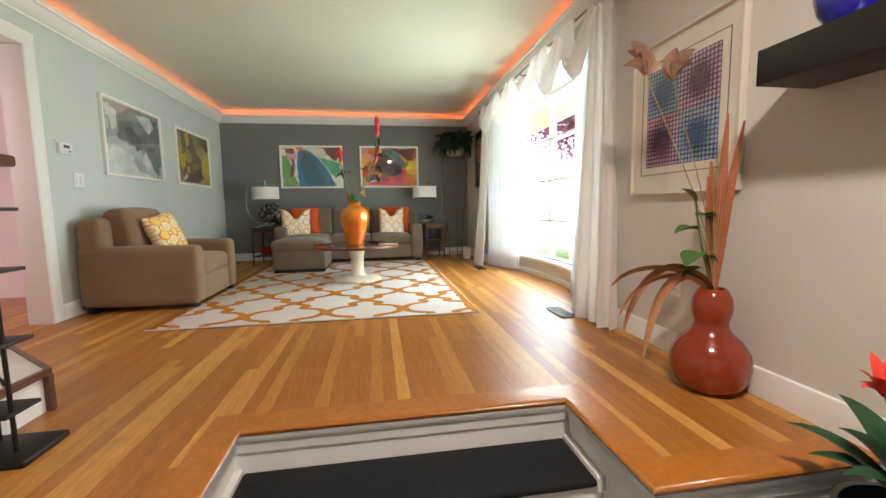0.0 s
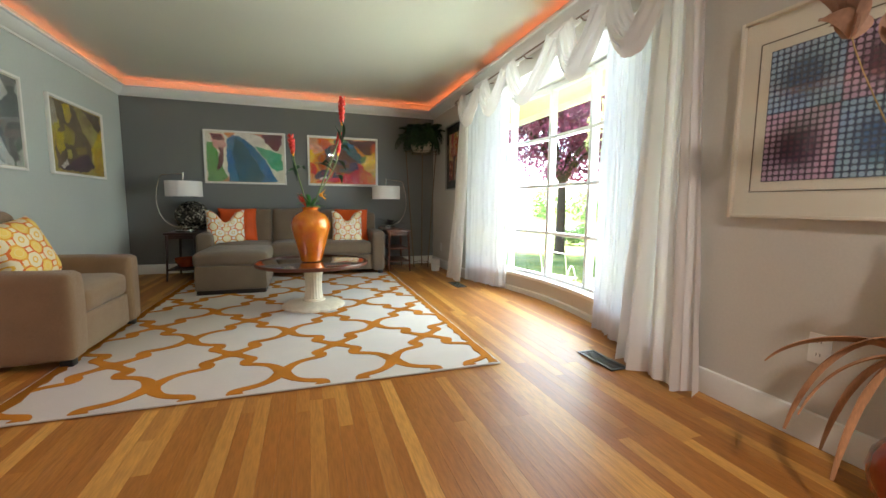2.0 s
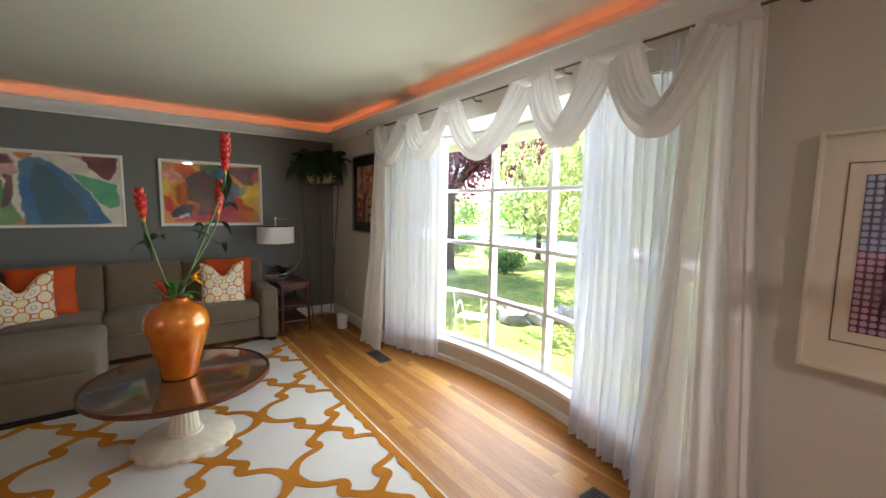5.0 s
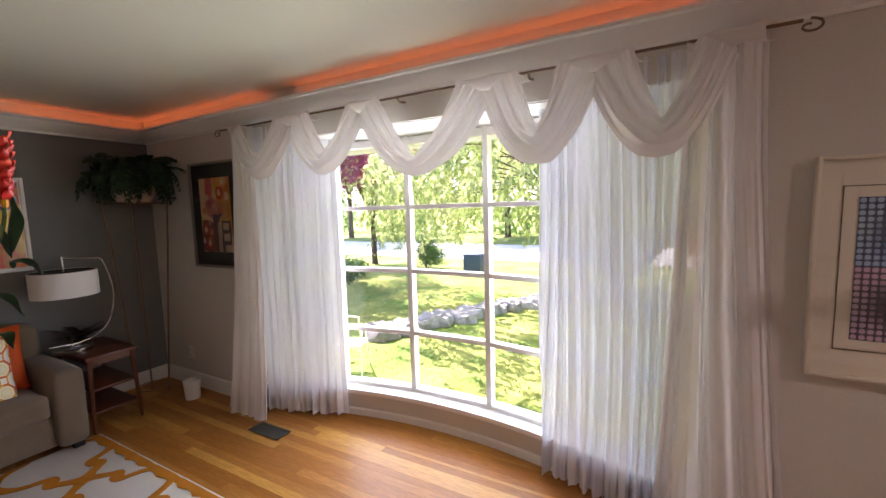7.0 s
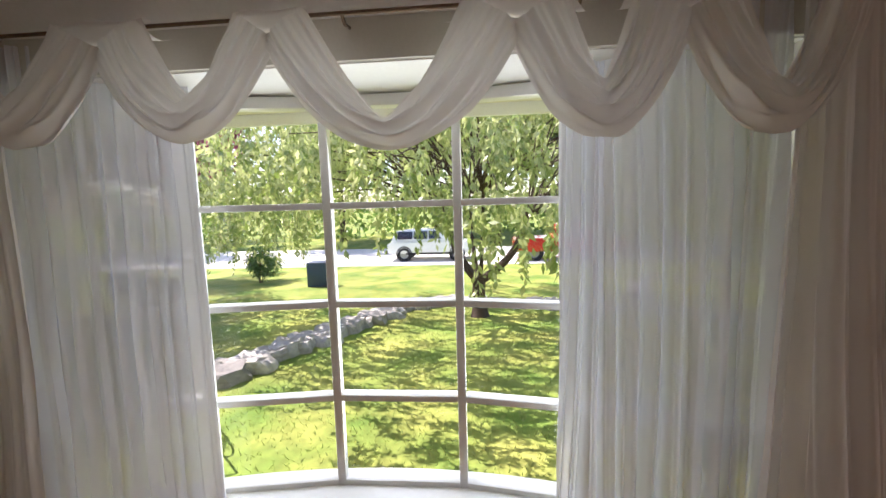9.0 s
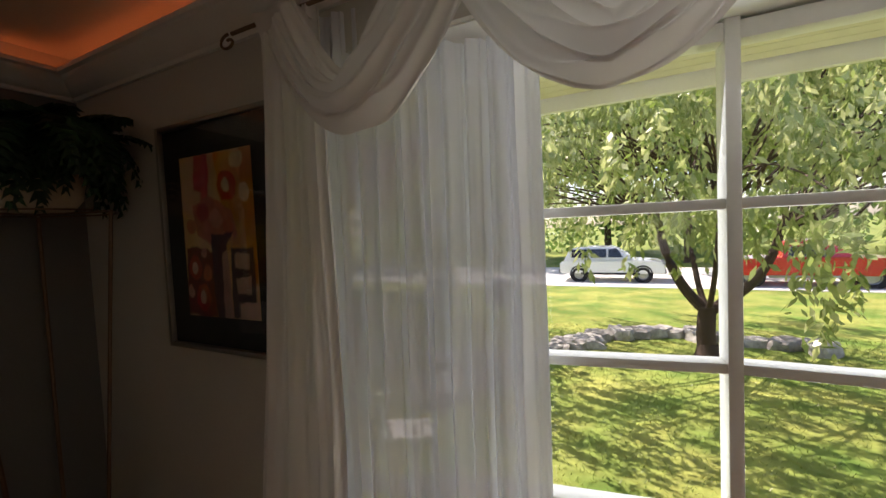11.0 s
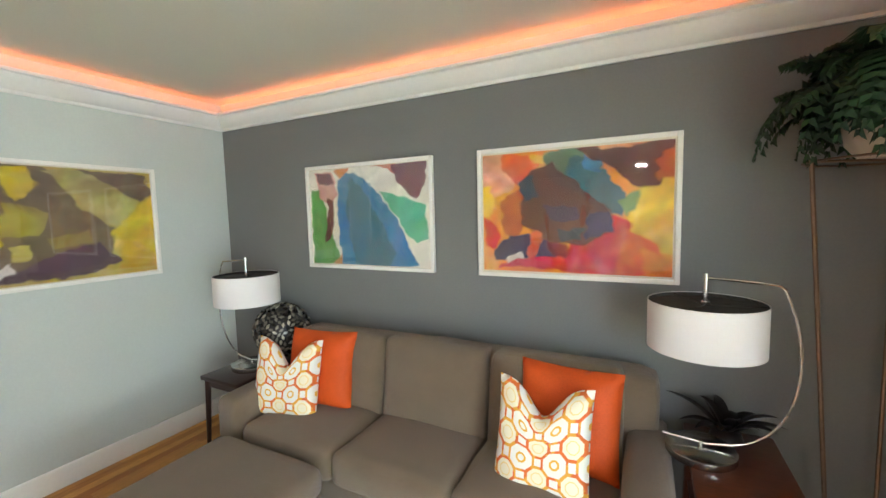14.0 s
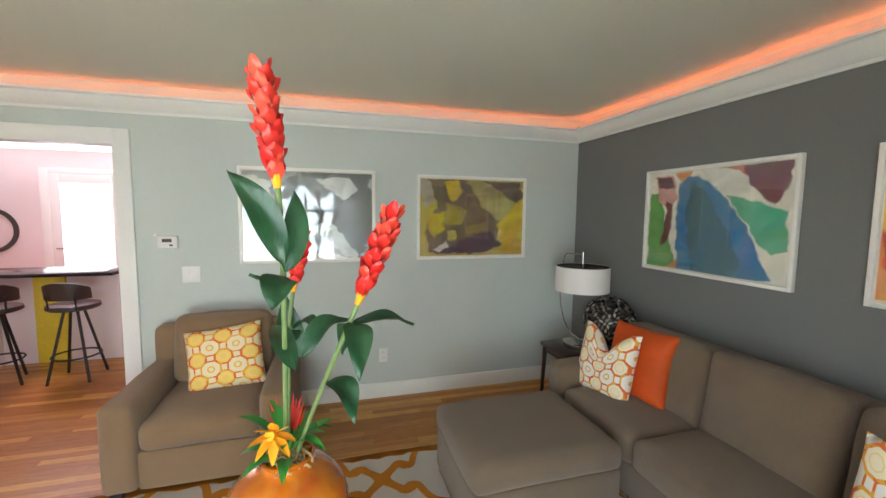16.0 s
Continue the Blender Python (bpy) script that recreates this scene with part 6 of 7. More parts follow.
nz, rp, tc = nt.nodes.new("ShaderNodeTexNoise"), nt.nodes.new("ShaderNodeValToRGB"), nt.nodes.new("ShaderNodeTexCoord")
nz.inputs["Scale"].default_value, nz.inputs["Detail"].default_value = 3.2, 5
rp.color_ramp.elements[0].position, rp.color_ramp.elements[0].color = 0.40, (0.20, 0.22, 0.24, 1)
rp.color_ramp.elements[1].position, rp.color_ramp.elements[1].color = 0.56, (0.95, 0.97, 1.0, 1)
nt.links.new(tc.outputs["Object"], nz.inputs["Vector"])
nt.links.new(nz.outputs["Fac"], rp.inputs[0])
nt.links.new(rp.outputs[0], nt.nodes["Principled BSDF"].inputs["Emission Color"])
part("door_glass", box((0.003, -0.30, 0.25), (0.010, 0.30, 1.9)), M_DAY, lt, "self-glowing pane with grey blotches for the garden outside")
part("door_handle", tube([(0.024, -0.36, 1.0), (0.06, -0.36, 1.0), (0.06, -0.27, 1.0)], 0.009, 8), M_NICKEL, lt)
rm = part("round_mirror", lathe([(0.25, 0.0), (0.30, 0.0), (0.305, 0.02), (0.25, 0.025)], 48, cap=False), M_VENT)
rm.matrix_world = pose(-5.49, 0.52, 1.25, 0, 90, 0)
tagged(rm, "round grey ring frame hanging on the kitchen wall", "mirror")
kc = thing("breakfast_bar", "breakfast bar with a dark polished top and pale panels", "counter", (-3.6, 2.0, 0))
part("worktop", box((-0.3, -1.3, 0.895), (0.25, 0.78, 0.93), 0.006), M_COUNTER, kc)
part("end_panel", box((-0.25, 0.30, 0.0), (0.05, 0.74, 0.895), 0.003), M_PINK, kc)
# its yellow stands for sunlit floor and door beyond the bar
part("back_panel", box((-0.25, 0.02, 0.0), (0.04, 0.28, 0.895), 0.003), M_YLIGHT_PANEL, kc, "panel coloured yellow for the sunlit glow under the counter")
part("side_panel", box((-0.25, -0.25, 0.0), (0.036, 0.018, 0.895), 0.003), M_PINK, kc)
part("side_panel", box((-0.25, -1.28, 0.0), (0.05, -0.27, 0.895), 0.003), M_PINK, kc)
st = thing("bar_stool", "brown leather bar stool on dark metal legs", "stool", (-3.05, 2.60, 0.001), 0, "bar stools")
part("seat", lathe([(0.02, 0.64), (0.17, 0.645), (0.195, 0.66), (0.19, 0.69), (0.15, 0.70), (0.02, 0.69)], 32), M_STOOL, st)


def shell(uu, vv):
    a = -1.2 + 2.4 * uu
    return (0.19 * math.cos(a) + 0.02 * vv, 0.19 * math.sin(a), 0.75 + 0.16 * vv * math.cos(a * 0.75))


part("backrest", sheet(shell, 16, 6, 0.015), M_STOOL, st)
for sy in (-1, 1):
    part("back_post", tube([(0.16, 0.1 * sy, 0.66), (0.185, 0.1 * sy, 0.80)], 0.008, 6), M_IRON, st)
for k in range(4):
    a = 0.785 + k * 1.571
    part("leg", tube([(0.07 * math.cos(a), 0.07 * math.sin(a), 0.64), (0.22 * math.cos(a), 0.22 * math.sin(a), 0.0)], 0.012, 8), M_IRON, st)
part("foot_ring", tube([(0.175 * math.cos(i * 0.1745), 0.175 * math.sin(i * 0.1745), 0.22) for i in range(37)], 0.008, 6), M_IRON, st)
copy_thing(st, pose(-3.05, 2.02, 0.001, 0, 0, 25))
kl = part("ceiling_light", box((-5.2, 0.2, 2.31), (-5.05, 3.4, 2.383), 0.01), M_GLOW)
tagged(kl, "long lit white ceiling light in the kitchen", "light")
dl = part("recessed_downlight", lathe([(0.001, 0.0), (0.07, 0.0), (0.085, -0.004), (0.09, 0.004), (0.001, 0.004)], 32, cap=False), M_GLOW)
dl.location = (0.9, 0.2, 2.379)
tagged(dl, "small round lit recessed ceiling light", "light")


# ---- outdoors ----
def ground_z(x, y=0):
    return -0.6 - 0.7 * max(0.0, min(1.25, (x - 2.6) / 16.4)) + (0.03 * noise.noise(Vector((x * 0.35, y * 0.35, 0))) if x < 19 else 0)


gx = [2.3 + 0.35 * i for i in range(60)] + [24, 28, 32, 40, 60, 100, 200, 400]
gy = [-400, -200, -100, -60, -40, -28] + [-20 + 0.6 * i for i in range(75)] + [30, 40, 60, 100, 200, 400]
gm = bmesh.new()
gv_ = [[gm.verts.new((x, y, ground_z(x, y))) for y in gy] for x in gx]
for i in range(len(gx) - 1):
    for j in range(len(gy) - 1):
        gm.faces.new((gv_[i][j], gv_[i + 1][j], gv_[i + 1][j + 1], gv_[i][j + 1]))
struct("ground", gm, M_GRASS, smooth=80)
rd = bmesh.new()
box((20.2, -200, -1.56), (28.5, 200, ground_z(21) + 0.05), bm=rd)
struct("road", rd, M_ROAD)
pv = thing("garden_path", "pale flat stone garden path across the lawn", "path")
rnd = random.Random(5)


def rock(x, y, sx, sy, sz, seed):
    bm = bmesh.new()
    bmesh.ops.create_icosphere(bm, subdivisions=3, radius=1)
    for v in bm.verts:
        n = noise.noise(v.co * 1.6 + Vector((seed, 0, 0))) * 0.35 + noise.noise(v.co * 4 + Vector((0, seed, 0))) * 0.10
        top = 0.62 + 0.12 * noise.noise(v.co * 3 + Vector((0, 0, seed)))
        v.co = Vector((v.co.x * sx, v.co.y * sy, max(-0.5, min(top, v.co.z * 1.3)) * sz * 1.5)) * (1 + n)
    m = bm
    ob = part("edging_stone", m, M_STONE, None, smooth=30)
    ob.matrix_world = pose(x, y, ground_z(x, y) + sz * 0.3, 0, 0, seed * 57)
    return ob


edge = [(5.6, 7.2), (6.3, 7.05), (7.0, 6.85), (7.7, 6.5), (8.5, 6.2), (9.2, 5.85), (9.9, 5.55), (10.5, 4.9), (10.7, 4.2), (10.5, 3.3), (10.3, 2.4), (9.8, 1.6)]
k = 0
for (xa, ya), (xb, yb) in zip(edge, edge[1:]):
    for t in (0.0, 0.5):
        ob = rock(xa + (xb - xa) * t + rnd.uniform(-.06, .06), ya + (yb - ya) * t + rnd.uniform(-.06, .06), rnd.uniform(.30, .44), rnd.uniform(.22, .32), rnd.uniform(.11, .17), k * 0.7 + 1)
        tagged(ob, "rough grey field stone edging the lawn bed", "stone", "edging stones")
        k += 1
for i in range(7):
    ob = rock(14.3 + rnd.uniform(-.2, .3), -1.6 - i * 0.65, rnd.uniform(.2, .35), rnd.uniform(.25, .35), rnd.uniform(.08, .14), 20 + i)
    tagged(ob, "pale flat stone edging the garden path", "stone", "path stones")
for i in range(8):
    x, y = 11.0 + i * 0.42, -0.35 - i * 0.16
    bm = bmesh.new()
    lathe([(0.02, 0.0), (0.30, 0.0), (0.32, 0.02), (0.29, 0.04), (0.02, 0.045)], 12, bm=bm, wave=lambda a, j: 1 + 0.14 * math.sin(3 * a + 2) + 0.1 * math.sin(5 * a))
    p = part("paver", bm, M_STONE, pv)
    p.location = (x, y, ground_z(x, y))

# grass near the house
gb_v, gb_f = [], []
r_ = np.random.RandomState(3)
for x, y in zip(r_.uniform(2.75, 11.5, 40000), r_.uniform(-3, 12, 40000)):
    z = ground_z(x, y)
    a, h = r_.uniform(0, 6.28), r_.uniform(0.02, 0.045)
    c, s = math.cos(a) * 0.006, math.sin(a) * 0.006
    n = len(gb_v)
    lx, ly = r_.uniform(-.04, .04), r_.uniform(-.04, .04)
    gb_v += [(x - c, y - s, z - 0.005), (x + c, y + s, z - 0.005), (x + lx, y + ly, z + h)]
    gb_f.append((n, n + 1, n + 2))
me = bpy.data.meshes.new("grass")
me.from_pydata(gb_v, [], gb_f)
me.materials.append(M_BLADE)
tagged(new("grass", me), "short sunlit lawn grass", "grass", kind="stuff")


def crown_mesh(clumps, n, size, seed, hang=0.0):
    """Leaves strewn through clumps of (x, y, z, rx, ry, rz), thicker towards their skins."""
    r = np.random.RandomState(seed)
    vol = np.array([c[3] * c[4] * c[5] for c in clumps])
    pick = r.choice(len(clumps), n, p=vol / vol.sum())
    C = np.array(clumps)[pick]
    d = r.normal(size=(n, 3))
    d /= np.linalg.norm(d, axis=1)[:, None]
    p = C[:, :3] + d * C[:, 3:] * (r.uniform(0.15, 1.08, n) ** 0.5)[:, None]
    p[:, 2] -= hang * r.uniform(0, 1, n) ** 3
    ax = r.normal(size=(n, 3))
    ax[:, 2] -= 1.0 if hang else 0.2
    ax /= np.linalg.norm(ax, axis=1)[:, None]
    sd = np.cross(ax, r.normal(size=(n, 3)))
    sd /= np.linalg.norm(sd, axis=1)[:, None]
    L = (size * r.uniform(0.6, 1.3, n))[:, None]
    V = np.stack([p, p + ax * L * .5 + sd * L * .28, p + ax * L, p + ax * L * .5 - sd * L * .28], 1).reshape(-1, 3)
    F = np.arange(4 * n).reshape(-1, 4)
    m_ = bpy.data.meshes.new("crown")
    m_.from_pydata(V.tolist(), [], F.tolist())
    return m_


def tree(label, x, y, height, spread, trunk, seed, leaf, n, size, hang=0.0, base_z=None, low_=0.35, fork=0.3):
    r = random.Random(seed)
    z0 = ground_z(x, y) - 0.05
    tr = thing("tree", label, "tree", (x, y, z0))
    bm = bmesh.new()
    top = Vector((r.uniform(-.1, .1), r.uniform(-.1, .1), height * fork))
    tube([(0, 0, 0), (0.03, 0.02, height * fork * .5), top], trunk, 12, bm, taper=0.72)
    lathe([(trunk * 1.5, 0.0), (trunk * 1.15, 0.10), (trunk, 0.25)], 12, bm=bm)
    clumps = []
    for k_ in range(8):
        a = k_ * 0.785 + r.uniform(-.3, .3)
        rr = spread * r.uniform(0.45, 0.85)
        e = Vector((rr * math.cos(a), rr * math.sin(a), height * r.uniform(0.55, 0.85)))
        pts = bezier(top - Vector((0, 0, 0.1)), top + Vector((e.x * .2, e.y * .2, height * .15)), Vector((e.x * .6, e.y * .6, e.z * 1.02)), e, 10)
        tube(pts, trunk * 0.58, 8, bm, taper=0.22)
        for i in ((7, 9) if hang else (4, 7, 9)):
            q = pts[i]
            for s in range(2):
                w = q + Vector((r.uniform(-1, 1), r.uniform(-1, 1), r.uniform(-.6, .8))) * spread * 0.28
                tube(bezier(q, q.lerp(w, .3) + Vector((0, 0, .15)), q.lerp(w, .7) + Vector((0, 0, .1)), w, 5), trunk * 0.14, 5, bm, taper=0.4)
                c = spread * r.uniform(0.16, 0.28)
                clumps.append((w.x, w.y, w.z + 0.1, c, c, c * 0.75))
        clumps.append((e.x, e.y, e.z, spread * .3, spread * .3, height * 0.13))
        if hang:
            for s in range(3):
                b2 = a + r.uniform(-.4, .4)
                r2 = spread * r.uniform(0.8, 1.05)
                clumps.append((r2 * math.cos(b2), r2 * math.sin(b2), height * r.uniform(low_, 0.55), spread * .13, spread * .13, height * .12))
    clumps.append((0, 0, height * 0.86, spread * .5, spread * .5, height * .14))
    clumps.append((0, 0, height * 0.66, spread * .6, spread * .6, height * .12))
    part("trunk", bm, M_BARK, tr)
    me_ = crown_mesh(clumps, n, size, seed, hang)
    me_.materials.append(leaf)
    cr = new("crown", me_)
    cr.parent = tr
    tagged(cr, "", kind="stuff")
    return tr


def weeping_tree(label, x, y, seed, n_ends=105, strands=22, leaves=42):
    """A low forked trunk, arching limbs and long hanging sprays of narrow leaves."""
    r, q = random.Random(seed), np.random.RandomState(seed)
    tr = thing("tree", label, "tree", (x, y, ground_z(x, y) - 0.05))
    bm = bmesh.new()
    fork = Vector((0.02, 0.0, 0.92))
    tube([(0, 0, 0), (0.02, 0.03, 0.45), fork], 0.16, 12, bm, taper=0.85)
    lathe([(0.26, 0.0), (0.19, 0.10), (0.16, 0.26)], 12, bm=bm)
    limbs = []
    for e, w in (((0.15, 0.75, 2.6), 0.105), ((0.1, -1.05, 2.3), 0.10), ((0.9, 0.2, 2.8), 0.06), ((-0.7, -0.1, 2.8), 0.05)):
        e = Vector(e)
        pts = bezier(fork - Vector((0, 0, 0.1)), fork + Vector((e.x * .45, e.y * .5, 0.25)), Vector((e.x * .8, e.y * .85, e.z * .62)), e, 10)
        tube(pts, w, 9, bm, taper=0.6)
        limbs.append(e)
    P = []
    for k_ in range(n_ends):
        rad, a = 4.9 * math.sqrt((k_ + 0.5) / n_ends), k_ * 2.39996 + r.uniform(-.2, .2)
        e = Vector((rad * math.cos(a), rad * math.sin(a), 5.3 - 0.105 * rad * rad + r.uniform(-.55, .45)))
        lb = min(limbs, key=lambda b: (b - e).length)
        lb = lb.lerp(Vector((e.x, e.y, lb.z + 0.4)), r.uniform(0, .3)) if k_ % 3 else lb
        tube(bezier(lb - Vector((0, 0, .06)), lb.lerp(e, .3) + Vector((0, 0, .5)), lb.lerp(e, .75) + Vector((0, 0, .35)), e, 7), 0.022, 5, bm, taper=0.3)
        for s_ in range(strands):
            st = e + Vector((r.gauss(0, .34), r.gauss(0, .34), r.gauss(0, .16)))
            out = Vector((st.x, st.y, 0)).normalized() * r.uniform(0, .35)
            ln = r.uniform(.3, .8) if abs(e.y) < 2.4 else r.uniform(.4, 1.4)
            t = q.uniform(0, 1, leaves)[:, None] ** 0.8
            base = np.array(st) + np.array(out) * np.sqrt(t) + np.array((0, 0, -ln)) * t + q.normal(0, .03, (leaves, 3))
            P.append(base)
    p = np.concatenate(P)
    n = len(p)
    ax = q.normal(0, .55, (n, 3))
    ax[:, 2] -= 1.0
    ax /= np.linalg.norm(ax, axis=1)[:, None]
    sd = np.cross(ax, q.normal(size=(n, 3)))
    sd /= np.linalg.norm(sd, axis=1)[:, None]
    L = (0.10 * q.uniform(0.6, 1.3, n))[:, None]
    V = np.stack([p, p + ax * L * .5 + sd * L * .2, p + ax * L, p + ax * L * .5 - sd * L * .2], 1).reshape(-1, 3)
    me_ = bpy.data.meshes.new("crown")
    me_.from_pydata(V.tolist(), [], np.arange(4 * n).reshape(-1, 4).tolist())
    me_.materials.append(M_LEAF)
    part("trunk", bm, M_BARK, tr)
    cr = new("crown", me_)
    cr.parent = tr
    tagged(cr, "", kind="stuff")
    return tr


weeping_tree("broad weeping fruit tree with drooping leafy branches", 9.3, 3.72, 3)
tree("purple-leaved maple tree on the lawn", 9.0, 13.8, 8.2, 4.6, 0.19, 9, M_MAPLE, 38000, 0.16, low_=0.5, fork=0.34)
tree("young green tree at the edge of the lawn", 16.0, 15.6, 6.6, 3.0, 0.15, 12, M_LEAF, 14000, 0.15, fork=0.35)
tree("tall green tree across the road", 33, 2, 15, 7.5, 0.3, 21, M_LEAF2, 11000, 0.6)
tree("tall green tree across the road", 36, -13, 17, 8.5, 0.3, 22, M_LEAF2, 11000, 0.65)
tree("tall green tree across the road", 37, 16, 17, 8.5, 0.3, 23, M_LEAF2, 11000, 0.65)
tree("tall green tree across the road", 34, 33, 16, 8, 0.3, 24, M_LEAF2, 9000, 0.65)
tree("tall green tree across the road", 34, -30, 16, 8, 0.3, 25, M_LEAF2, 9000, 0.65)
tree("tall green tree across the road", 31, -8, 15, 7.5, 0.3, 31, M_LEAF2, 12000, 0.6)
tree("tall green tree across the road", 32, -20, 16, 7.5, 0.3, 32, M_LEAF2, 12000, 0.6)
tree("tall green tree across the road", 45, 8, 21, 10, 0.35, 26, M_LEAF2, 10000, 0.8)
tree("tall green tree across the road", 46, -22, 21, 10, 0.35, 27, M_LEAF2, 10000, 0.8)


def shrub(x, y, r, h, seed, label):
    sb = thing("shrub", label, "shrub", (x, y, ground_z(x, y)), 0, "garden shrubs")
    q = random.Random(seed)
    cl = [(q.uniform(-.5, .5) * r, q.uniform(-.5, .5) * r, h * q.uniform(.3, .62), r * .55, r * .55, h * .36) for _ in range(9)]
    me_ = crown_mesh(cl, 1800, 0.10, seed)
    me_.materials.append(M_BUSH)
    c_ = new("crown", me_)
    c_.parent = sb
    tagged(c_, "", kind="stuff")
    st_ = bmesh.new()
    for i in range(5):
        tube([(0.05 * i - .1, 0, -0.03), (q.uniform(-.4, .4) * r, q.uniform(-.4, .4) * r, h * 0.6)], 0.015, 5, st_)
    part("stems", st_, M_BARK, sb)


for i, (x, y, r, h) in enumerate(((14.8, 11.8, .8, 1.5), (11.4, 13.1, .7, .7), (10.4, 12.4, .6, .8), (13.0, 15.5, .9, .8), (12.6, 18, 1.0, 1.0), (16.5, 22, 1.2, 1.2), (17.5, 13.0, 1.0, 1.0))):
    shrub(x, y, r, h, 50 + i, "rounded dark green garden shrub")
cl = [(44 + 3 * math.sin(i * 2.1), -75 + i * 4.0, 1.2 + 1.2 * math.sin(i * 1.3), 3.2, 3.2, 3.0 + 0.8 * math.sin(i * 2.7)) for i in range(38)]
me = crown_mesh(cl, 12000, 0.7, 77)
me.materials.append(M_LEAF2)
tagged(new("far_woods", me), "dense green woods beyond the road", "woods", kind="stuff")
bm = box((-0.3, -0.35, 0), (0.3, 0.35, 0.85), 0.03)
bn = part("utility_bin", bm, M_BIN)
bn.location = (13.9, 9.15, ground_z(13.9, 9.15))
tagged(bn, "blue-grey plastic bin standing on the lawn", "bin")


gc = thing("garden_chair", "white tubular folding garden chair on the lawn", "chair", (4.05, 6.6, ground_z(4.05, 6.6)), 25)
for y, s_ in ((-0.22, 1), (0.22, 1)):
    part("side_frame", tube([(-0.24, y, 0)] + bezier((-0.18, y, 0.40), (-0.12, y, 0.66), (0.02, y, 0.66), (0.06, y, 0.5), 8) + [(0.24, y, 0.0)], 0.011, 8), M_TRIM, gc)
    part("back_post", tube([(-0.16, y, 0.40), (-0.26, y, 0.82)], 0.011, 8), M_TRIM, gc)
part("top_rail", tube([(-0.26, -0.22, 0.82), (-0.275, 0, 0.84), (-0.26, 0.22, 0.82)], 0.011, 8), M_TRIM, gc)
for i in range(6):
    part("seat_strap", box((-0.17 + i * 0.06, -0.22, 0.395), (-0.125 + i * 0.06, 0.22, 0.402), 0.002), M_TRIM, gc)
part("front_rail", tube([(0.10, -0.22, 0.40), (0.10, 0.22, 0.40)], 0.010, 8), M_TRIM, gc)
part("foot_rail", tube([(-0.24, -0.22, 0.012), (-0.24, 0.22, 0.012)], 0.010, 8), M_TRIM, gc)


# ---- parked vehicles ----
def wheel(car, x, y, r, side):
    w = part("wheel", lathe([(r * 0.62, -0.10), (r * 0.95, -0.11), (r, -0.07), (r, 0.07), (r * 0.95, 0.11), (r * 0.62, 0.10)], 28, cap=False), M_TYRE, car)
    w.matrix_local = pose(x, y, r, 90, 0, 0)
    rim = bmesh.new()
    lathe([(0.02, 0.05), (0.05, 0.06), (r * 0.12, 0.05)], 20, bm=rim)
    lathe([(r * 0.56, -0.08), (r * 0.63, -0.09), (r * 0.63, 0.09), (r * 0.56, 0.08)], 28, bm=rim, cap=False)
    for k_ in range(5):
        a = k_ * 1.2566
        tube([(0.03 * math.cos(a), 0.03 * math.sin(a), 0.05), (r * 0.6 * math.cos(a), r * 0.6 * math.sin(a), 0.06)], 0.03, 6, rim)
    lathe([(0.01, -0.02), (r * 0.58, -0.02)], 20, bm=rim, cap=False)
    rr = part("rim", rim, M_RIM, w)
    if side < 0:
        rr.matrix_local = pose(0, 0, 0, 180)


def hull(prof, width, tumble, z_mid, seg_bevel=0.05):
    """A body from a side outline of (along, up), narrowed above the belt."""
    bm_ = bmesh.new()
    sides = []
    for s in (-1, 1):
        sides.append([bm_.verts.new((x, s * (width / 2 - tumble * max(0, z - z_mid)), z)) for x, z in prof])
    n = len(prof)
    bm_.faces.new(sides[0])
    bm_.faces.new(sides[1][::-1])
    for i in range(n):
        bm_.faces.new((sides[0][i], sides[1][i], sides[1][(i + 1) % n], sides[0][(i + 1) % n]))
    bmesh.ops.recalc_face_normals(bm_, faces=bm_.faces)
    bmesh.ops.bevel(bm_, geom=bm_.edges[:], offset=seg_bevel, segments=2, affect="EDGES", clamp_overlap=True)
    return bm_


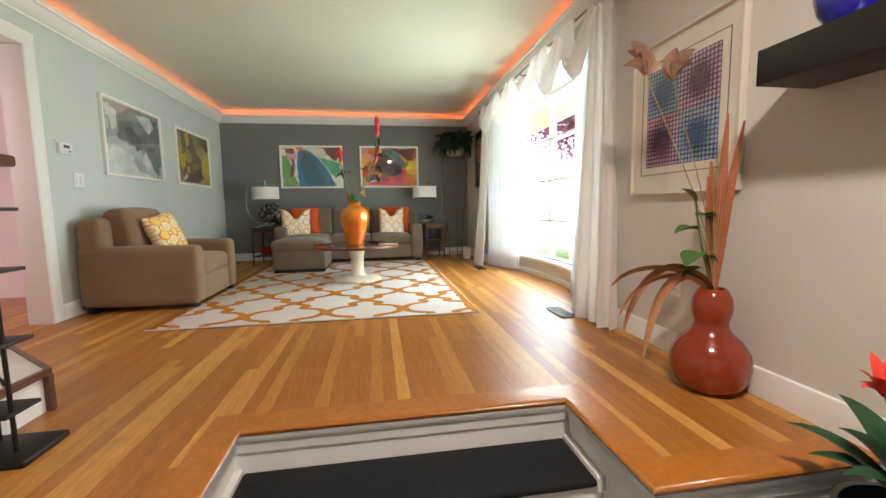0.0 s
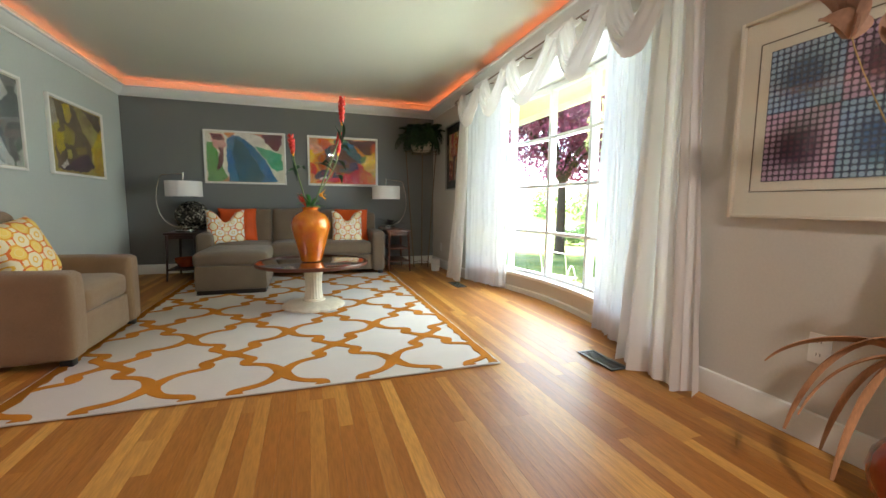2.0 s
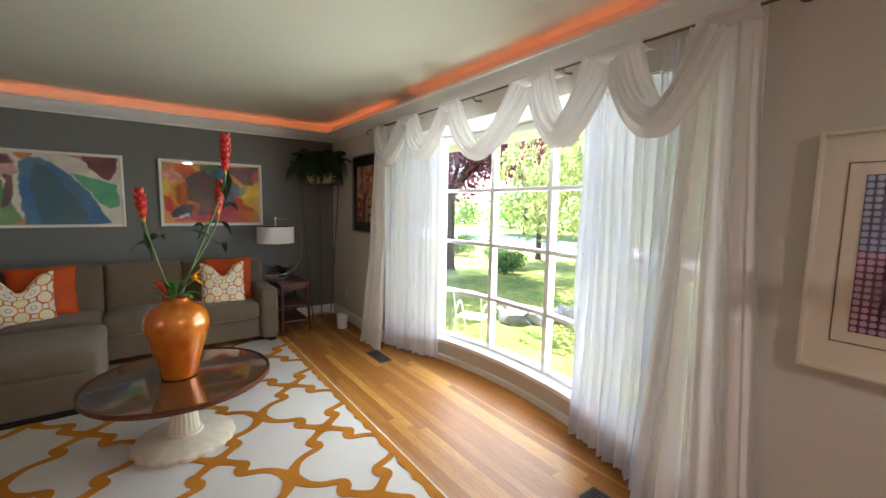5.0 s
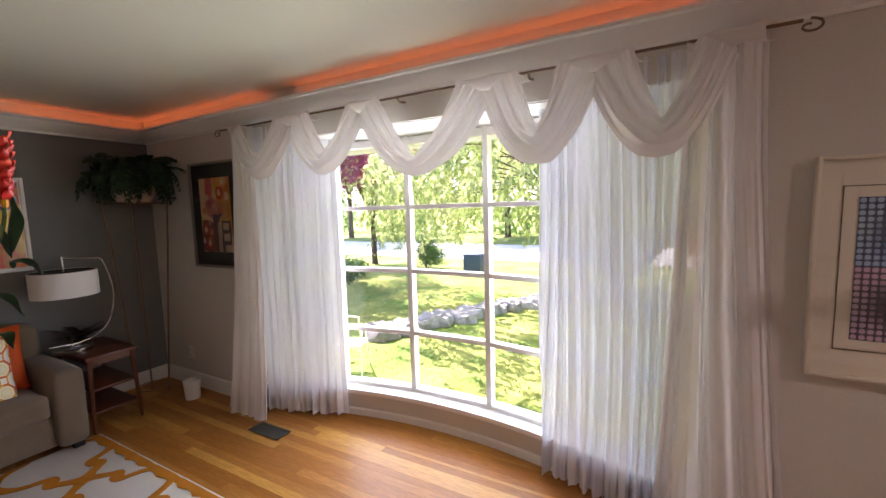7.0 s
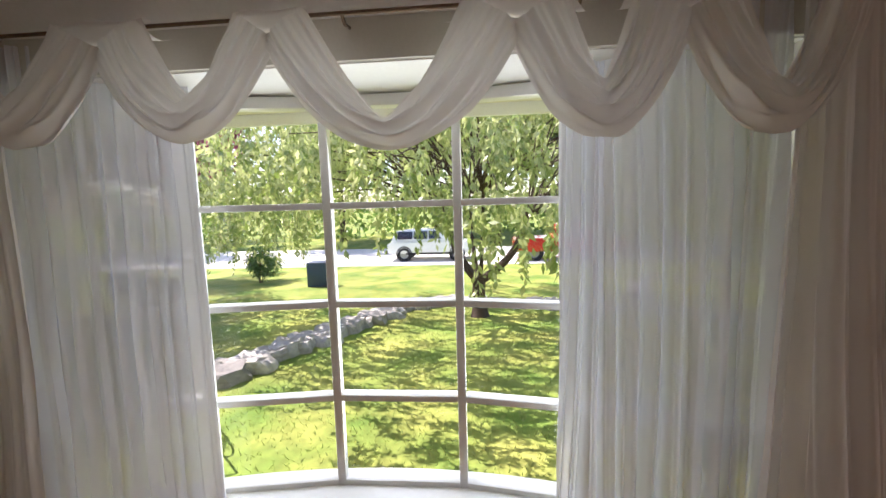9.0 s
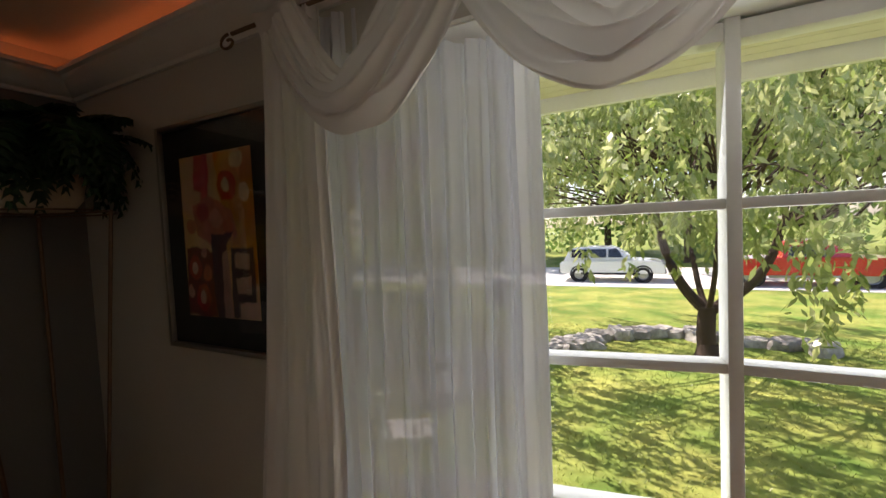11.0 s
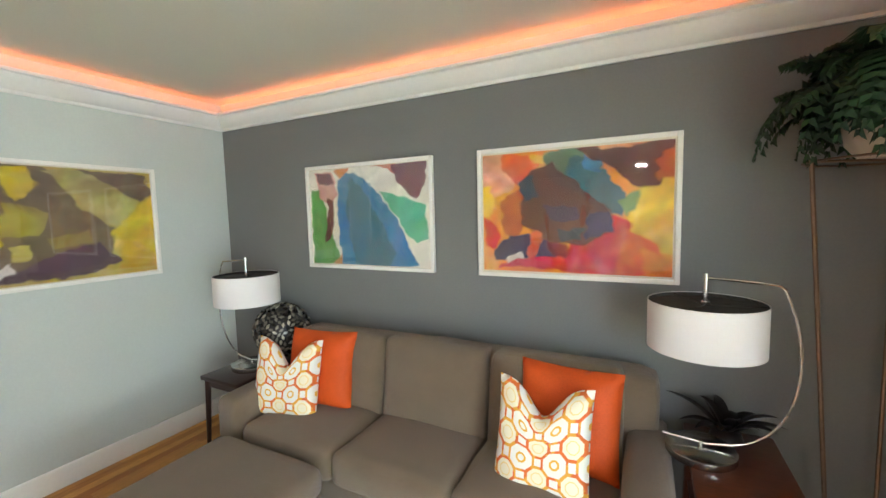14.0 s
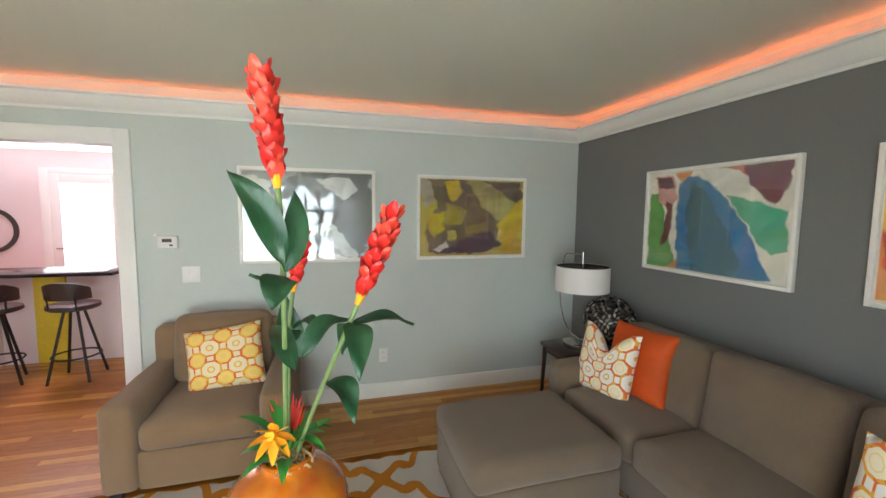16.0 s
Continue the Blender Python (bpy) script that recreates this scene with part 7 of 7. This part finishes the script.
def vehicle(name, label, at, rz, paint, pickup):
    car = thing(name, label, "car", at, rz)
    if pickup:
        part("body", hull([(-2.8, .45), (-2.8, 1.12), (-0.75, 1.15), (1.15, 1.15), (2.55, 1.10), (2.78, .95), (2.8, .45)], 1.95, 0.05, 0.8), paint, car)
        part("cab", hull([(-0.85, 1.08), (-0.75, 1.80), (0.55, 1.82), (1.35, 1.10)], 1.80, 0.25, 1.1, 0.06), paint, car)
        wins = [(-0.66, -0.08), (-0.0, 0.62)]
        wb, r = (-1.85, 1.75), 0.40
    else:
        part("body", hull([(-2.3, .40), (-2.33, .95), (-1.9, 1.05), (1.05, 1.05), (2.1, .98), (2.32, .80), (2.34, .40)], 1.88, 0.05, 0.8), paint, car)
        part("cab", hull([(-2.15, 1.0), (-1.85, 1.60), (-0.9, 1.70), (0.2, 1.66), (1.15, 1.02)], 1.74, 0.28, 1.05, 0.06), paint, car)
        wins = [(-1.75, -0.95), (-0.85, -0.15), (-0.05, 0.6)]
        wb, r = (-1.40, 1.42), 0.36
    for x0, x1 in wins:
        for s in (-1, 1):
            g = sheet(lambda a, b, x0=x0, x1=x1, s=s: (x0 + (x1 - x0) * a - (0.25 * b if x1 > 0.4 and a > 0.5 else 0), s * ((0.905 if pickup else 0.875) - 0.10 * b + 0.012), 1.18 + 0.40 * b), 4, 4, 0.01)
            part("side_window", g, M_CARGLASS, car)
    for s in (-1, 1):
        part("sill", box((-1.3, s * 0.93 - 0.02, 0.36), (1.3, s * 0.93 + 0.02, 0.46), 0.01), M_TYRE if not pickup else M_RIM, car)
        part("headlight", box((2.2, s * 0.68 - 0.16, 0.78), (2.36, s * 0.68 + 0.16, 0.92), 0.02), M_RIM, car)
        for x in wb:
            wheel(car, x, s * 0.84, r, s)
            a_ = part("wheel_arch", lathe([(r * 1.0, -0.05), (r * 1.18, -0.05), (r * 1.18, 0.05), (r * 1.0, 0.05)], 28, cap=False), M_TYRE, car)
            a_.matrix_local = pose(x, s * 0.905, r + 0.02, 90, 0, 0)
    for x in (-2.32, 2.32) if not pickup else (-2.8, 2.8):
        part("bumper", box((x - 0.06, -0.88, 0.40), (x + 0.06, 0.88, 0.60), 0.04), M_RIM if pickup else M_TYRE, car)
    return car


RZ_ = ground_z(21) + 0.052
vehicle("parked_car", "white sport utility car parked along the road", (22.6, 6.2, RZ_), -90, M_CARW, False)
vehicle("pickup_truck", "red pickup truck parked along the road", (22.0, -1.0, RZ_), -90, M_CARR, True)

# ---- house outside the window ----
sf = bmesh.new()
for i in range(12):
    x0 = XR + T + 0.02 + i * 0.085
    box((x0, 0.5, 2.17), (x0 + 0.081, 8.5, 2.19), bm=sf)
struct("soffit", sf, M_SOFFIT, smooth=0)
struct("trim_fascia", box((XR + T + 1.05, 0.4, 2.10), (XR + T + 1.09, 8.6, 2.34), 0.004), M_TRIM)
struct("roof_eave", box((XR + T, 0.4, 2.35), (XR + T + 1.10, 8.6, 2.42)), M_SOFFIT)
struct("wall_outside", box((XR + T, 5.66, -0.8), (XR + T + 0.02, 8.6, 2.17)), M_SOFFIT)

# ---- floor boards ----
BW, rnd = 0.0572, random.Random(33)
shared, piece_no = {}, 0
FLOOR = thing("floor", "honey-coloured strip oak floor with varied boards", "floor")
tagged(FLOOR, kind="structure")
KF = bmesh.new()
rest_v, rest_f = [], []


def limits(xa, xb):
    """Stretches of y that boards of this row cover."""
    x = (xa + xb) / 2
    if x > XR:
        h = math.sqrt(max(0.0, BR ** 2 - (xa - BCX) ** 2))
        return [(BCY - h, BCY + h)]
    y0 = Y0
    if x > ST1 + 0.085 - 0.02:
        y0 = STF + 0.105
    elif x > ST0 - 0.085:
        y0 = STY + 0.085
    return [(y0, YB)]


def board(xa, xb, ya, yb, single):
    L_ = round(yb - ya, 3)
    g = 0.00035
    if single:
        key = (round(xb - xa, 4), L_)
        if key not in shared:
            shared[key] = to_mesh("board", box((g, g, -0.008), (xb - xa - g, L_ - g, 0.0), 0.0), M_OAK, 0)
        ob = new("board", shared[key])
        ob.location, ob.parent = (xa, ya, 0.0), FLOOR
        return
    n = len(rest_v)
    x0, x1, y0, y1 = xa + g, xb - g, ya + g, yb - g
    rest_v.extend([(x0, y0, 0), (x1, y0, 0), (x1, y1, 0), (x0, y1, 0), (x0, y0, -.008), (x1, y0, -.008), (x1, y1, -.008), (x0, y1, -.008)])
    rest_f.extend([(n, n + 1, n + 2, n + 3), (n, n + 4, n + 5, n + 1), (n + 1, n + 5, n + 6, n + 2), (n + 2, n + 6, n + 7, n + 3), (n + 3, n + 7, n + 4, n)])


count = 0
x = XL
while x < XR + 0.30:
    xe = min(x + BW, XR) if x < XR - 0.001 else x + BW
    for y0, y1 in limits(x, xe):
        if y1 - y0 < 0.05:
            continue
        y = y0
        while y < y1 - 0.001:
            ln = round(rnd.choice((0.6, 0.8, 1.0, 1.2, 1.5, 1.8)) + (rnd.uniform(0, 0.4) if y == y0 else 0), 2)
            ye = y1 if y1 - y - ln < 0.25 else y + ln
            near = (1.6 < y < 3.1 and x > -1.3) or (x > 1.2 and 1.0 < y < 5.3)
            board(x, xe, y, ye, near and count < 300)
            count += near
            y = ye
    x = xe
# kitchen boards, same oak
x = -5.48
while x < XL - 0.002:
    xe = min(x + BW, XL)
    y = -0.6 if x < XL - T else OPEN0
    yt = 4.6 if x < XL - T else OPEN1
    while y < yt - 0.01:
        ye = min(yt, y + rnd.uniform(0.6, 1.4))
        board(x, xe, y, ye, False)
        y = ye
    x = xe
me = bpy.data.meshes.new("boards_rest")
me.from_pydata(rest_v, [], rest_f)
me.materials.append(M_OAK_J)
ob = new("boards_rest", me)
ob.parent = FLOOR
tagged(ob, kind="stuff")
